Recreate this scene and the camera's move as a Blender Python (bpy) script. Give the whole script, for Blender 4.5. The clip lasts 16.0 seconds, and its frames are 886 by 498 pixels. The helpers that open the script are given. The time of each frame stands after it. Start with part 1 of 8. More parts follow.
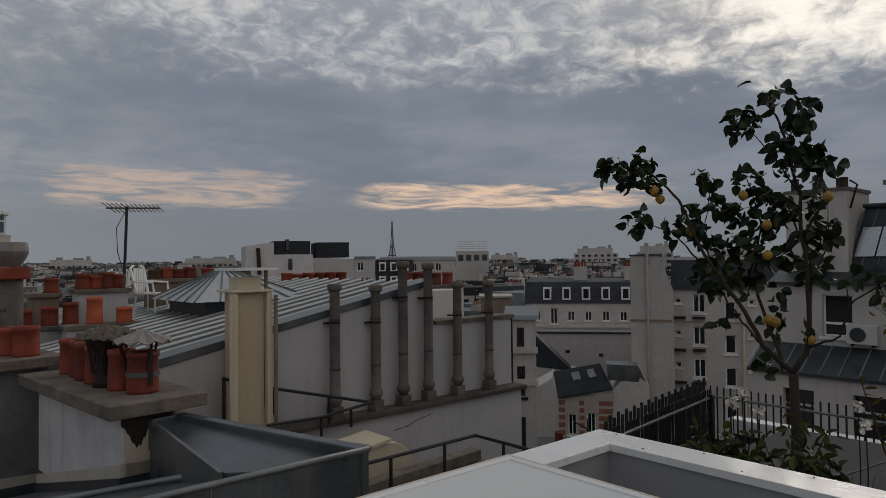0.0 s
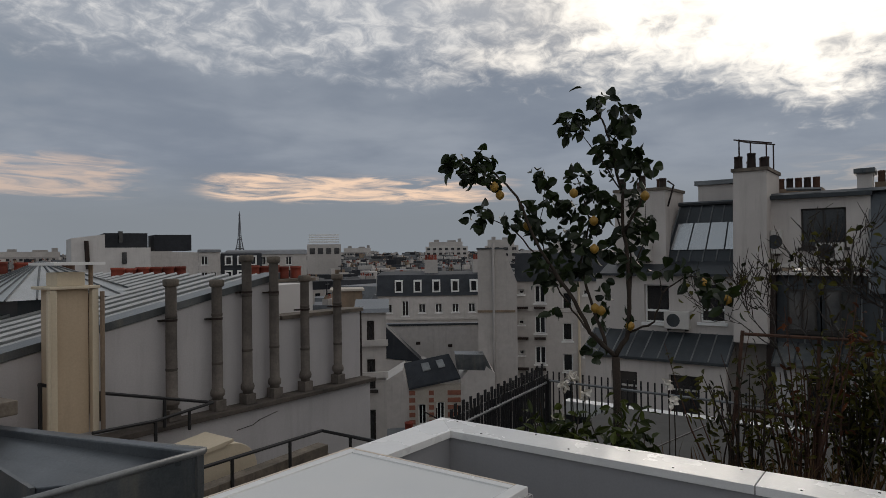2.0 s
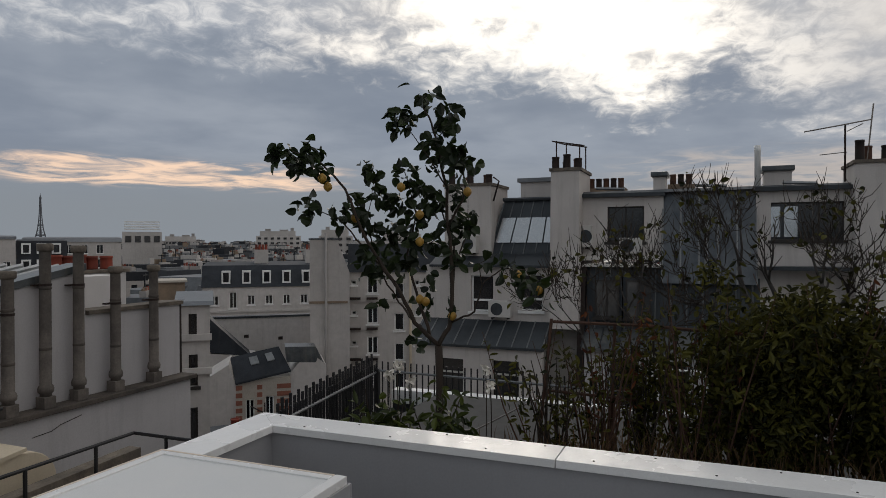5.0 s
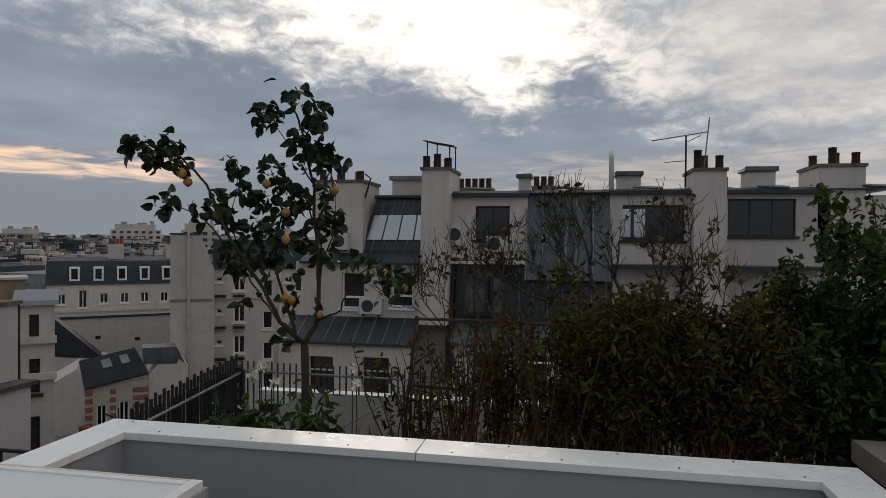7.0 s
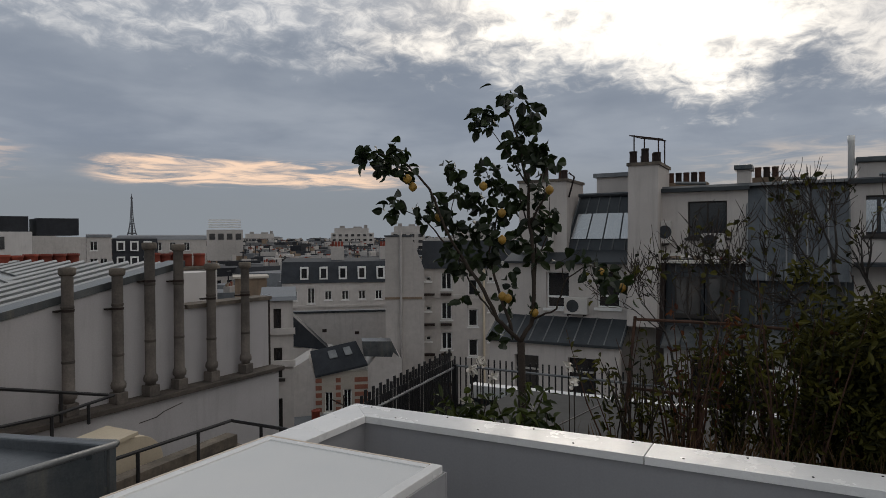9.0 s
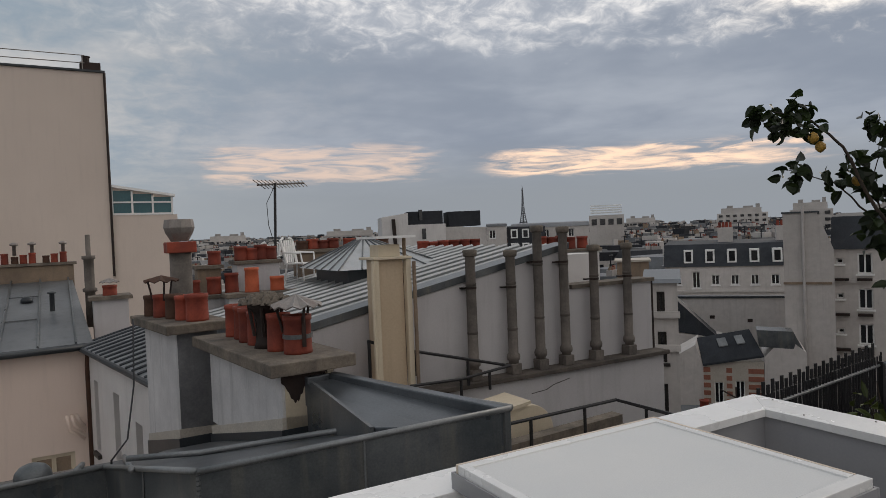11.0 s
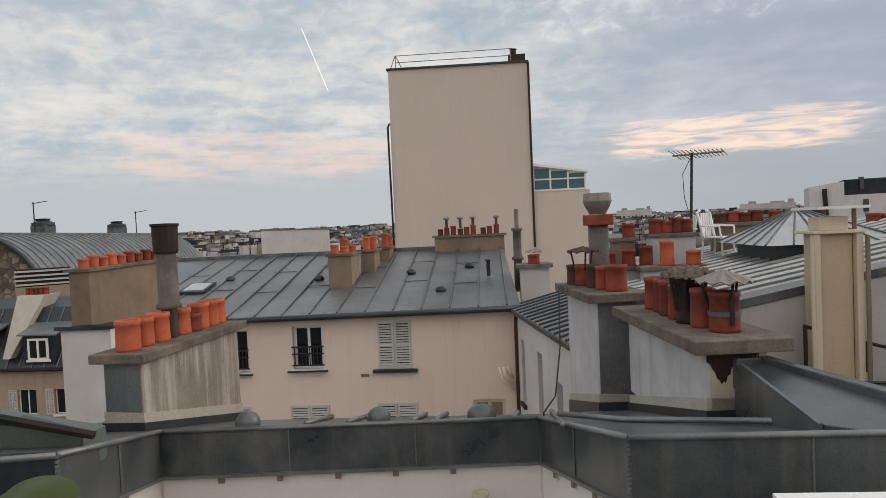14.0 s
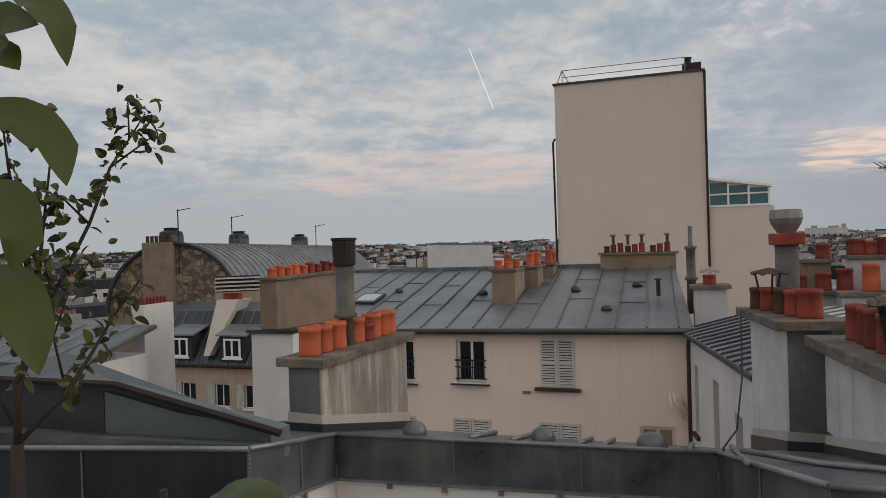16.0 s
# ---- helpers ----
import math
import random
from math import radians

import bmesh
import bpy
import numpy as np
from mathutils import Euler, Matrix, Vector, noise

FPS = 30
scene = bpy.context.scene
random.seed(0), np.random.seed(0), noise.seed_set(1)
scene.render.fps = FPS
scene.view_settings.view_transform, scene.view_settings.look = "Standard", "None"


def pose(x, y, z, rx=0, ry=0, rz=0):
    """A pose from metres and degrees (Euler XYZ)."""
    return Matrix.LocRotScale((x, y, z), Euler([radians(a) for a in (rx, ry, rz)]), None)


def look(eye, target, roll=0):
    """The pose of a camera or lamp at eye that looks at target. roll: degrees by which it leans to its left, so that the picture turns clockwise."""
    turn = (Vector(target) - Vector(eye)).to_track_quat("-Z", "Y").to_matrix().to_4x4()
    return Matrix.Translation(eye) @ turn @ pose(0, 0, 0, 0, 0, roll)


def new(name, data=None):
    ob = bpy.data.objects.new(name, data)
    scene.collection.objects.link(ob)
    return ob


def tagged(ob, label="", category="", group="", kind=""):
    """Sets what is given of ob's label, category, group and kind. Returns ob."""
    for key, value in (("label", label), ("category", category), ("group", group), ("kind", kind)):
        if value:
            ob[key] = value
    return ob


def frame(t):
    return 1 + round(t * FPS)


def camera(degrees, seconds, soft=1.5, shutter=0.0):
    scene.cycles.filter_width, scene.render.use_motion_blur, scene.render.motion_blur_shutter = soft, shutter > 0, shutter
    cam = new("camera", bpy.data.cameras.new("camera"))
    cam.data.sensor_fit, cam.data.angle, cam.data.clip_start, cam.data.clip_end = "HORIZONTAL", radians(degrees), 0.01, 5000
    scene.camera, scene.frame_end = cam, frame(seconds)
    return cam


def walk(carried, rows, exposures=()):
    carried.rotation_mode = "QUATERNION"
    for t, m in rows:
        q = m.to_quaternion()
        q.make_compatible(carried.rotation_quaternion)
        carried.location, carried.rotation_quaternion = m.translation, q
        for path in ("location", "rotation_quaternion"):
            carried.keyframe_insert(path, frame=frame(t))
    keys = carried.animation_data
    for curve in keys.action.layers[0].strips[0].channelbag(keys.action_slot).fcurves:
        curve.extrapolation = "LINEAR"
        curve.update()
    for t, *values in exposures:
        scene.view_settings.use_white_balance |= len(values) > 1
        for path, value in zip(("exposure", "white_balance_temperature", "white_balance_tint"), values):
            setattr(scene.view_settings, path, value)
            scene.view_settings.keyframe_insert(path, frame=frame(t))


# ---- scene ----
cam = camera(67.4, 16.0, soft=0.6)
PATH = [
    (0, (0.37, 0.593, 1.495), (1.686, 2.098, 1.537), -0.6),
    (0.5, (0.424, 0.603, 1.482), (1.812, 2.043, 1.51), -0.8),
    (1, (0.423, 0.576, 1.49), (1.912, 1.911, 1.505), -0.7),
    (1.5, (0.419, 0.552, 1.49), (1.985, 1.796, 1.511), -0.6),
    (2, (0.409, 0.53, 1.494), (2.023, 1.711, 1.511), -0.7),
    (2.5, (0.385, 0.488, 1.503), (2.058, 1.582, 1.524), -0.7),
    (3, (0.397, 0.48, 1.508), (2.128, 1.482, 1.522), -0.4),
    (3.5, (0.387, 0.467, 1.506), (2.154, 1.403, 1.514), -0.1),
    (4, (0.382, 0.442, 1.511), (2.172, 1.335, 1.511), -0.1),
    (4.5, (0.382, 0.432, 1.512), (2.202, 1.261, 1.497), 0.0),
    (5, (0.396, 0.434, 1.512), (2.25, 1.183, 1.497), -0.1),
    (5.2, (0.386, 0.421, 1.499), (2.264, 1.111, 1.487), 0.0),
    (6.3, (0.33, 0.35, 1.525), (2.3, 0.69, 1.505), 0.1),
    (7.3, (0.288, 0.305, 1.545), (2.241, 0.733, 1.521), 0.2),
    (7.5, (0.264, 0.267, 1.547), (2.208, 0.734, 1.527), -0.2),
    (8, (0.194, 0.239, 1.56), (2.094, 0.861, 1.548), -0.4),
    (8.2, (0.13, 0.292, 1.562), (2.016, 0.957, 1.547), -0.4),
    (10.3, (0.351, 0.591, 1.461), (1.663, 2.101, 1.426), -1.0),
    (10.5, (0.349, 0.606, 1.457), (1.577, 2.185, 1.422), -1.3),
    (11, (0.335, 0.611, 1.455), (1.329, 2.346, 1.409), -2.3),
    (11.5, (0.314, 0.622, 1.446), (1.093, 2.462, 1.354), -2.9),
    (12, (0.286, 0.668, 1.441), (0.855, 2.581, 1.307), -2.8),
    (12.5, (0.285, 0.702, 1.432), (0.673, 2.66, 1.305), -3.3),
    (13, (0.231, 0.687, 1.441), (0.407, 2.678, 1.363), -2.7),
    (13.5, (0.188, 0.706, 1.439), (0.195, 2.704, 1.35), -2.4),
    (14, (0.18, 0.729, 1.437), (0.033, 2.722, 1.364), -2.5),
    (14.5, (0.152, 0.775, 1.433), (-0.143, 2.752, 1.367), -1.3),
    (15, (0.121, 0.763, 1.444), (-0.25, 2.728, 1.405), -1.1),
    (15.5, (0.108, 0.762, 1.46), (-0.393, 2.698, 1.435), -1.5),
    (16, (0.114, 0.757, 1.453), (-0.506, 2.659, 1.444), -1.7),
]
EXPOSURES = [(0, -0.34, 6450, 11), (0.8, -0.14, 6450, 11), (2.5, -0.04, 6450, 11), (4.0, 0.03, 6450, 11), (8.0, 0.06, 6450, 11), (10.5, 0.2, 6550, 11.5), (11.5, 0.46, 6600, 12), (12.5, 0.76, 6700, 12), (14.0, 0.76, 6720, 12), (16.0, 0.44, 6600, 12)]
walk(cam, [(t, look(eye, target, roll)) for t, eye, target, roll in PATH], EXPOSURES)

# ---- light ----
SUN_AZ, SUN_EL = 77.0, 19.0
world = bpy.data.worlds.new("evening_sky")
scene.world = world
world.use_nodes = True


def sky_nodes(tree):
    N, Lk = tree.nodes, tree.links
    N.clear()

    def node(kind, **kw):
        n = N.new(kind)
        for k, v in kw.items():
            n.inputs[k].default_value = v
        return n

    def math_n(op, a, b=None, c=None):
        n = N.new("ShaderNodeMath")
        n.operation = op
        for i, v in enumerate((a, b, c)):
            if v is None:
                continue
            if isinstance(v, (int, float)):
                n.inputs[i].default_value = v
            else:
                Lk.new(v, n.inputs[i])
        return n.outputs[0]

    def step(x, lo, hi):
        n = N.new("ShaderNodeMapRange")
        n.interpolation_type = "SMOOTHSTEP"
        Lk.new(x, n.inputs["Value"])
        n.inputs["From Min"].default_value, n.inputs["From Max"].default_value = lo, hi
        return n.outputs["Result"]

    def mix(f, a, b):
        n = N.new("ShaderNodeMix")
        n.data_type = "RGBA"
        for i, v in ((0, f), (6, a), (7, b)):
            if isinstance(v, tuple):
                n.inputs[i].default_value = (*v, 1)
            elif isinstance(v, (int, float)):
                n.inputs[i].default_value = v
            else:
                Lk.new(v, n.inputs[i])
        return n.outputs[2]

    def noise_n(vec, scale, detail, rough=0.55, dist=0.0):
        n = node("ShaderNodeTexNoise", Scale=scale, Detail=detail, Roughness=rough, Distortion=dist)
        Lk.new(vec, n.inputs["Vector"])
        return n.outputs["Fac"]

    coord = N.new("ShaderNodeTexCoord")
    sep = N.new("ShaderNodeSeparateXYZ")
    Lk.new(coord.outputs["Generated"], sep.inputs[0])
    X, Y, Z = sep.outputs
    up = math_n("MAXIMUM", Z, 0.0)
    den = math_n("ADD", up, 0.09)

    def combine(a, b, c):
        n = N.new("ShaderNodeCombineXYZ")
        for i, v in enumerate((a, b, c)):
            if isinstance(v, (int, float)):
                n.inputs[i].default_value = v
            else:
                Lk.new(v, n.inputs[i])
        return n.outputs[0]

    # a flat cloud layer seen from below, and compass and height angles in degrees
    plane = combine(math_n("DIVIDE", X, den), math_n("DIVIDE", Y, den), 0.0)
    big = noise_n(plane, 0.55, 5.0, 0.5, 0.3)
    mid = noise_n(plane, 2.1, 5.0, 0.55, 0.25)
    layer = math_n("ADD", up, 0.34)
    small = noise_n(combine(math_n("DIVIDE", X, layer), math_n("DIVIDE", Y, layer), 0.0), 17.0, 5.0, 0.62, 0.5)
    az, el = radians(SUN_AZ), radians(SUN_EL)
    sx, sy, sz = math.sin(az) * math.cos(el), math.cos(az) * math.cos(el), math.sin(el)
    toward = math_n("ADD", math_n("ADD", math_n("MULTIPLY", X, sx), math_n("MULTIPLY", Y, sy)), math_n("MULTIPLY", Z, sz))
    azim = math_n("MULTIPLY", math_n("ARCTAN2", X, Y), 57.2958)
    elev = math_n("MULTIPLY", math_n("ARCSINE", up), 57.2958)
    drift = noise_n(combine(math_n("MULTIPLY", azim, 0.045), math_n("MULTIPLY", elev, 0.12), 3.0), 1.0, 4.0, 0.55)
    streak = noise_n(combine(math_n("MULTIPLY", azim, 0.17), math_n("MULTIPLY", elev, 1.35), 7.0), 1.0, 6.0, 0.6, 1.1)

    def window_n(x, a, b, c, d):
        return math_n("MULTIPLY", step(x, a, b), math_n("SUBTRACT", 1.0, step(x, c, d)))

    sky = N.new("ShaderNodeTexSky")
    sky.sky_type, sky.sun_disc = "NISHITA", False
    sky.sun_elevation, sky.sun_rotation = el, az
    sky.air_density, sky.dust_density = 1.2, 2.0
    blue = N.new("ShaderNodeVectorMath")
    blue.operation = "SCALE"
    Lk.new(sky.outputs[0], blue.inputs[0])
    blue.inputs["Scale"].default_value = 0.085

    near_sun = step(math_n("ADD", toward, math_n("MULTIPLY", math_n("SUBTRACT", mid, 0.5), 0.12)), 0.89, 0.99)
    # broken upper layer: small cells, cream where the light comes through
    cells = math_n("ADD", math_n("MULTIPLY", small, 0.62), math_n("MULTIPLY", mid, 0.38))
    upper_dark = mix(near_sun, (0.37, 0.40, 0.445), (0.50, 0.495, 0.49))
    upper_light = mix(near_sun, (0.74, 0.735, 0.72), (0.95, 0.90, 0.82))
    upper = mix(step(math_n("ADD", cells, math_n("MULTIPLY", near_sun, 0.05)), 0.40, 0.66), upper_dark, upper_light)
    veil = math_n("ADD", toward, math_n("ADD", math_n("MULTIPLY", math_n("SUBTRACT", small, 0.5), 0.035), math_n("MULTIPLY", math_n("SUBTRACT", mid, 0.5), 0.09)))
    upper = mix(step(veil, 0.962, 1.0), upper, (1.30, 1.22, 1.08))
    smooth_grey = step(azim, 92.0, 104.0)
    upper = mix(math_n("MULTIPLY", smooth_grey, 0.7), upper, mix(step(mid, 0.35, 0.65), (0.42, 0.42, 0.43), (0.66, 0.62, 0.57)))
    # the grey deck beneath it, with its uneven upper edge
    ramp = N.new("ShaderNodeValToRGB")
    Lk.new(math_n("DIVIDE", math_n("ADD", azim, 60.0), 180.0), ramp.inputs[0])
    edge_of = ramp.color_ramp
    edge_of.elements[0].position, edge_of.elements[1].position = 0.0, 1.0
    for a, h in ((-60, 17), (0, 17), (15, 18), (40, 17), (60, 15.5), (74, 15), (85, 11), (91, 14.5), (97, 9.5), (120, 8)):
        e = edge_of.elements[0] if a == -60 else edge_of.elements[len(edge_of.elements) - 1] if a == 120 else edge_of.elements.new((a + 60) / 180)
        e.color = (h / 30, h / 30, h / 30, 1)
    rag = math_n("ADD", math_n("MULTIPLY", math_n("SUBTRACT", mid, 0.5), 7.0), math_n("MULTIPLY", math_n("SUBTRACT", small, 0.5), 7.0))
    over = math_n("ADD", math_n("SUBTRACT", elev, math_n("MULTIPLY", ramp.outputs[0], 30.0)), rag)
    deck = mix(step(math_n("ADD", math_n("MULTIPLY", drift, 0.7), math_n("MULTIPLY", mid, 0.3)), 0.36, 0.64), (0.215, 0.25, 0.305), (0.31, 0.345, 0.395))
    deck = mix(step(over, -2.6, 3.2), deck, upper)
    # the northern part is lighter, with pale puffs and blue between them
    puffs = math_n("ADD", math_n("MULTIPLY", drift, 0.45), math_n("ADD", math_n("MULTIPLY", mid, 0.35), math_n("MULTIPLY", small, 0.2)))
    north = mix(step(puffs, 0.40, 0.62), (0.245, 0.30, 0.35), (0.46, 0.455, 0.44))
    north = mix(math_n("MULTIPLY", step(big, 0.52, 0.66), math_n("MULTIPLY", step(elev, 9.0, 15.0), 0.55)), north, blue.outputs[0])
    side = math_n("MULTIPLY", math_n("SUBTRACT", 1.0, step(math_n("ADD", azim, math_n("MULTIPLY", math_n("SUBTRACT", drift, 0.5), 30.0)), -6.0, 26.0)), step(Y, -0.3, 0.1))
    deck = mix(side, deck, north)
    # lit gaps low over the horizon
    low_grey = mix(side, (0.235, 0.26, 0.285), (0.295, 0.325, 0.345))
    deck = mix(math_n("SUBTRACT", 1.0, step(elev, 2.5, 8.5)), deck, low_grey)
    for a, c, gain, tone in (((31, 39, 54, 63), (3.9, 5.2, 6.0, 7.2), 1.0, (0.92, 0.67, 0.49)), ((8, 13, 25, 32), (4.0, 5.6, 7.0, 8.6), 0.75, (0.70, 0.53, 0.42)), ((-34, -26, -12, -4), (3.6, 5.6, 7.2, 9.4), 0.55, (0.52, 0.40, 0.355)), ((78, 90, 112, 125), (2.5, 4.0, 6.0, 8.5), 0.45, (0.70, 0.58, 0.47))):
        patch = math_n("MULTIPLY", window_n(azim, *a), window_n(math_n("ADD", elev, math_n("MULTIPLY", math_n("SUBTRACT", drift, 0.5), 1.6)), *c))
        lit = step(math_n("ADD", math_n("ADD", math_n("MULTIPLY", streak, 0.75), math_n("MULTIPLY", mid, 0.25)), math_n("MULTIPLY", patch, 0.16)), 0.50, 0.76)
        deck = mix(math_n("MULTIPLY", math_n("MULTIPLY", lit, step(patch, 0.0, 0.7)), gain), deck, tone)
    # unseen sky behind the view, added brighter and warmer to light the facing walls
    south = step(math_n("MULTIPLY", Y, -1.0), 0.0, 0.75)
    deck = mix(math_n("MULTIPLY", south, 0.8), deck, mix(step(mid, 0.3, 0.7), (0.50, 0.49, 0.475), (0.66, 0.64, 0.61)))
    # an aircraft's vapour trail
    def along(v):
        return math_n("ADD", math_n("ADD", math_n("MULTIPLY", X, v[0]), math_n("MULTIPLY", Y, v[1])), math_n("MULTIPLY", Z, v[2]))

    across = math_n("ABSOLUTE", along((-0.9257, -0.1468, -0.3487)))
    trail = math_n("MULTIPLY", math_n("SUBTRACT", 1.0, step(across, 0.0002, 0.0012)), step(along((-0.2403, 0.9400, 0.2421)), 0.998767, 0.999094))
    deck = mix(math_n("MULTIPLY", trail, 0.55), deck, (0.78, 0.78, 0.78))
    bg = N.new("ShaderNodeBackground")
    Lk.new(deck, bg.inputs["Color"])
    bg.inputs["Strength"].default_value = 1.0
    out = N.new("ShaderNodeOutputWorld")
    Lk.new(bg.outputs[0], out.inputs["Surface"])


sky_nodes(world.node_tree)
sun_data = bpy.data.lights.new("sun", "SUN")
sun_data.energy, sun_data.angle, sun_data.color = 0.5, radians(25), (1.0, 0.9, 0.78)
sun = new("sun", sun_data)
sun.matrix_world = look((0, 0, 0), (-math.sin(radians(SUN_AZ)) * math.cos(radians(SUN_EL)), -math.cos(radians(SUN_AZ)) * math.cos(radians(SUN_EL)), -math.sin(radians(SUN_EL))))


# ---- materials ----
def surf(name, c1, c2, scale=0.8, rough=0.8, metal=0.0, bump=0.15, fine=40.0, streak=0.0, dirt=(0.1, 0.09, 0.08), vary=0.08, spec=0.4, grain=0.25):
    """A surface of two tones in large patches, fine grain with relief, and stains that run down."""
    m = bpy.data.materials.new(name)
    m.use_nodes = True
    N, Lk = m.node_tree.nodes, m.node_tree.links
    b = N["Principled BSDF"]
    b.inputs["Metallic"].default_value = metal
    b.inputs["Specular IOR Level"].default_value = spec
    pos = N.new("ShaderNodeNewGeometry").outputs["Position"]

    def noise_n(vec, sc, det, ro=0.6):
        n = N.new("ShaderNodeTexNoise")
        Lk.new(vec, n.inputs["Vector"])
        n.inputs["Scale"].default_value, n.inputs["Detail"].default_value, n.inputs["Roughness"].default_value = sc, det, ro
        return n.outputs["Fac"]

    def ramp(x, lo, hi, a=0.0, z=1.0):
        n = N.new("ShaderNodeMapRange")
        Lk.new(x, n.inputs["Value"])
        for k, v in (("From Min", lo), ("From Max", hi), ("To Min", a), ("To Max", z)):
            n.inputs[k].default_value = v
        return n.outputs["Result"]

    def mix(f, a, c, blend="MIX"):
        n = N.new("ShaderNodeMix")
        n.data_type, n.blend_type = "RGBA", blend
        for i, v in ((0, f), (6, a), (7, c)):
            if isinstance(v, tuple):
                n.inputs[i].default_value = (*v, 1)
            elif isinstance(v, float):
                n.inputs[i].default_value = v
            else:
                Lk.new(v, n.inputs[i])
        return n.outputs[2]

    large, small = noise_n(pos, scale, 5.0), noise_n(pos, fine, 4.0, 0.7)
    col = mix(ramp(large, 0.3, 0.7), c1, c2)
    if streak:
        st = N.new("ShaderNodeVectorMath")
        st.operation = "MULTIPLY"
        Lk.new(pos, st.inputs[0])
        st.inputs[1].default_value = (5.0, 5.0, 0.45)
        runs = noise_n(st.outputs[0], 1.0, 5.0, 0.65)
        col = mix(ramp(runs, 0.52 if streak < 0.8 else 0.44, 0.78, 0.0, streak), col, dirt)
    grey = ramp(small, 0.25, 0.75, 1.0 - grain, 1.0 + grain * 0.5)
    tone = N.new("ShaderNodeHueSaturation")
    Lk.new(col, tone.inputs["Color"])
    rnd = N.new("ShaderNodeObjectInfo").outputs["Random"]
    prod = N.new("ShaderNodeMath")
    prod.operation = "MULTIPLY"
    Lk.new(grey, prod.inputs[0])
    Lk.new(ramp(rnd, 0.0, 1.0, 1.0 - vary, 1.0 + vary), prod.inputs[1])
    Lk.new(prod.outputs[0], tone.inputs["Value"])
    Lk.new(tone.outputs[0], b.inputs["Base Color"])
    Lk.new(ramp(large, 0.25, 0.75, max(0.02, rough - 0.1), min(1.0, rough + 0.1)), b.inputs["Roughness"])
    if bump:
        bp = N.new("ShaderNodeBump")
        bp.inputs["Strength"].default_value, bp.inputs["Distance"].default_value = bump, 0.02
        Lk.new(small, bp.inputs["Height"])
        Lk.new(bp.outputs[0], b.inputs["Normal"])
    return m


def leafy(name, c1, c2, rough=0.45, spec=0.4):
    m = bpy.data.materials.new(name)
    m.use_nodes = True
    N, Lk = m.node_tree.nodes, m.node_tree.links
    b = N["Principled BSDF"]
    b.inputs["Roughness"].default_value = rough
    b.inputs["Specular IOR Level"].default_value = spec
    isl = N.new("ShaderNodeNewGeometry").outputs["Random Per Island"]
    n = N.new("ShaderNodeMix")
    n.data_type = "RGBA"
    Lk.new(isl, n.inputs[0])
    n.inputs[6].default_value, n.inputs[7].default_value = (*c1, 1), (*c2, 1)
    Lk.new(n.outputs[2], b.inputs["Base Color"])
    tr = N.new("ShaderNodeBsdfTranslucent")
    Lk.new(n.outputs[2], tr.inputs["Color"])
    ms = N.new("ShaderNodeMixShader")
    ms.inputs[0].default_value = 0.25
    Lk.new(b.outputs[0], ms.inputs[1])
    Lk.new(tr.outputs[0], ms.inputs[2])
    Lk.new(ms.outputs[0], N["Material Output"].inputs["Surface"])
    return m


ZINC = surf("weathered_zinc", (0.055, 0.066, 0.075), (0.17, 0.18, 0.184), 1.5, 0.34, 0.35, 0.08, 60, 0.6, (0.27, 0.245, 0.20))
ZINC_TOP = surf("zinc_roof_sheet", (0.12, 0.132, 0.145), (0.27, 0.282, 0.292), 0.6, 0.40, 0.35, 0.05, 50, 0.5, (0.06, 0.066, 0.075))
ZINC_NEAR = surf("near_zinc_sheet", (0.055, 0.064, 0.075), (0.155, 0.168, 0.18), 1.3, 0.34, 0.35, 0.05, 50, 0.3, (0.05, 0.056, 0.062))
ZINC_EDGE = surf("dull_zinc_trim", (0.15, 0.16, 0.165), (0.27, 0.28, 0.285), 2.5, 0.4, 0.45, 0.06, 60)
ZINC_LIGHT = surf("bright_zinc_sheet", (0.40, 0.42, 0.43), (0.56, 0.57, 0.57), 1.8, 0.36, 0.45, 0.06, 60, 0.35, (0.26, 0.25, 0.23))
ZINC_GREEN = surf("greenish_zinc", (0.11, 0.145, 0.135), (0.16, 0.195, 0.175), 0.9, 0.55, 0.2, 0.06, 50, 0.3, (0.10, 0.12, 0.11))
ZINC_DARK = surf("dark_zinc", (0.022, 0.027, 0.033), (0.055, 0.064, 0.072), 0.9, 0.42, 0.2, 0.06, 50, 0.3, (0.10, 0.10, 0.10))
SLATE = surf("blue_slate", (0.02, 0.024, 0.03), (0.042, 0.047, 0.056), 1.2, 0.65, 0.0, 0.15, 25, 0.2, spec=0.2)
WHITE_WALL = surf("white_render", (0.57, 0.55, 0.54), (0.69, 0.665, 0.65), 0.7, 0.85, 0, 0.1, 45, 0.25, (0.30, 0.285, 0.27), grain=0.1)
TERRACE_WALL = surf("bright_white_render", (0.80, 0.76, 0.72), (0.84, 0.80, 0.765), 0.7, 0.85, 0, 0.08, 45, 0.12, (0.5, 0.48, 0.46), grain=0.06)
ROW_WALL = surf("cream_row_render", (0.48, 0.445, 0.425), (0.60, 0.562, 0.535), 0.6, 0.85, 0, 0.1, 40, 0.35, (0.25, 0.23, 0.215), grain=0.12)
GREY_WALL = surf("grey_white_render", (0.45, 0.435, 0.445), (0.57, 0.553, 0.56), 0.5, 0.85, 0, 0.12, 40, 0.3, (0.26, 0.245, 0.235), grain=0.1)
STACK_WALL = surf("stained_render", (0.62, 0.61, 0.61), (0.45, 0.445, 0.45), 1.6, 0.85, 0, 0.14, 40, 0.6, (0.16, 0.16, 0.165), grain=0.12)
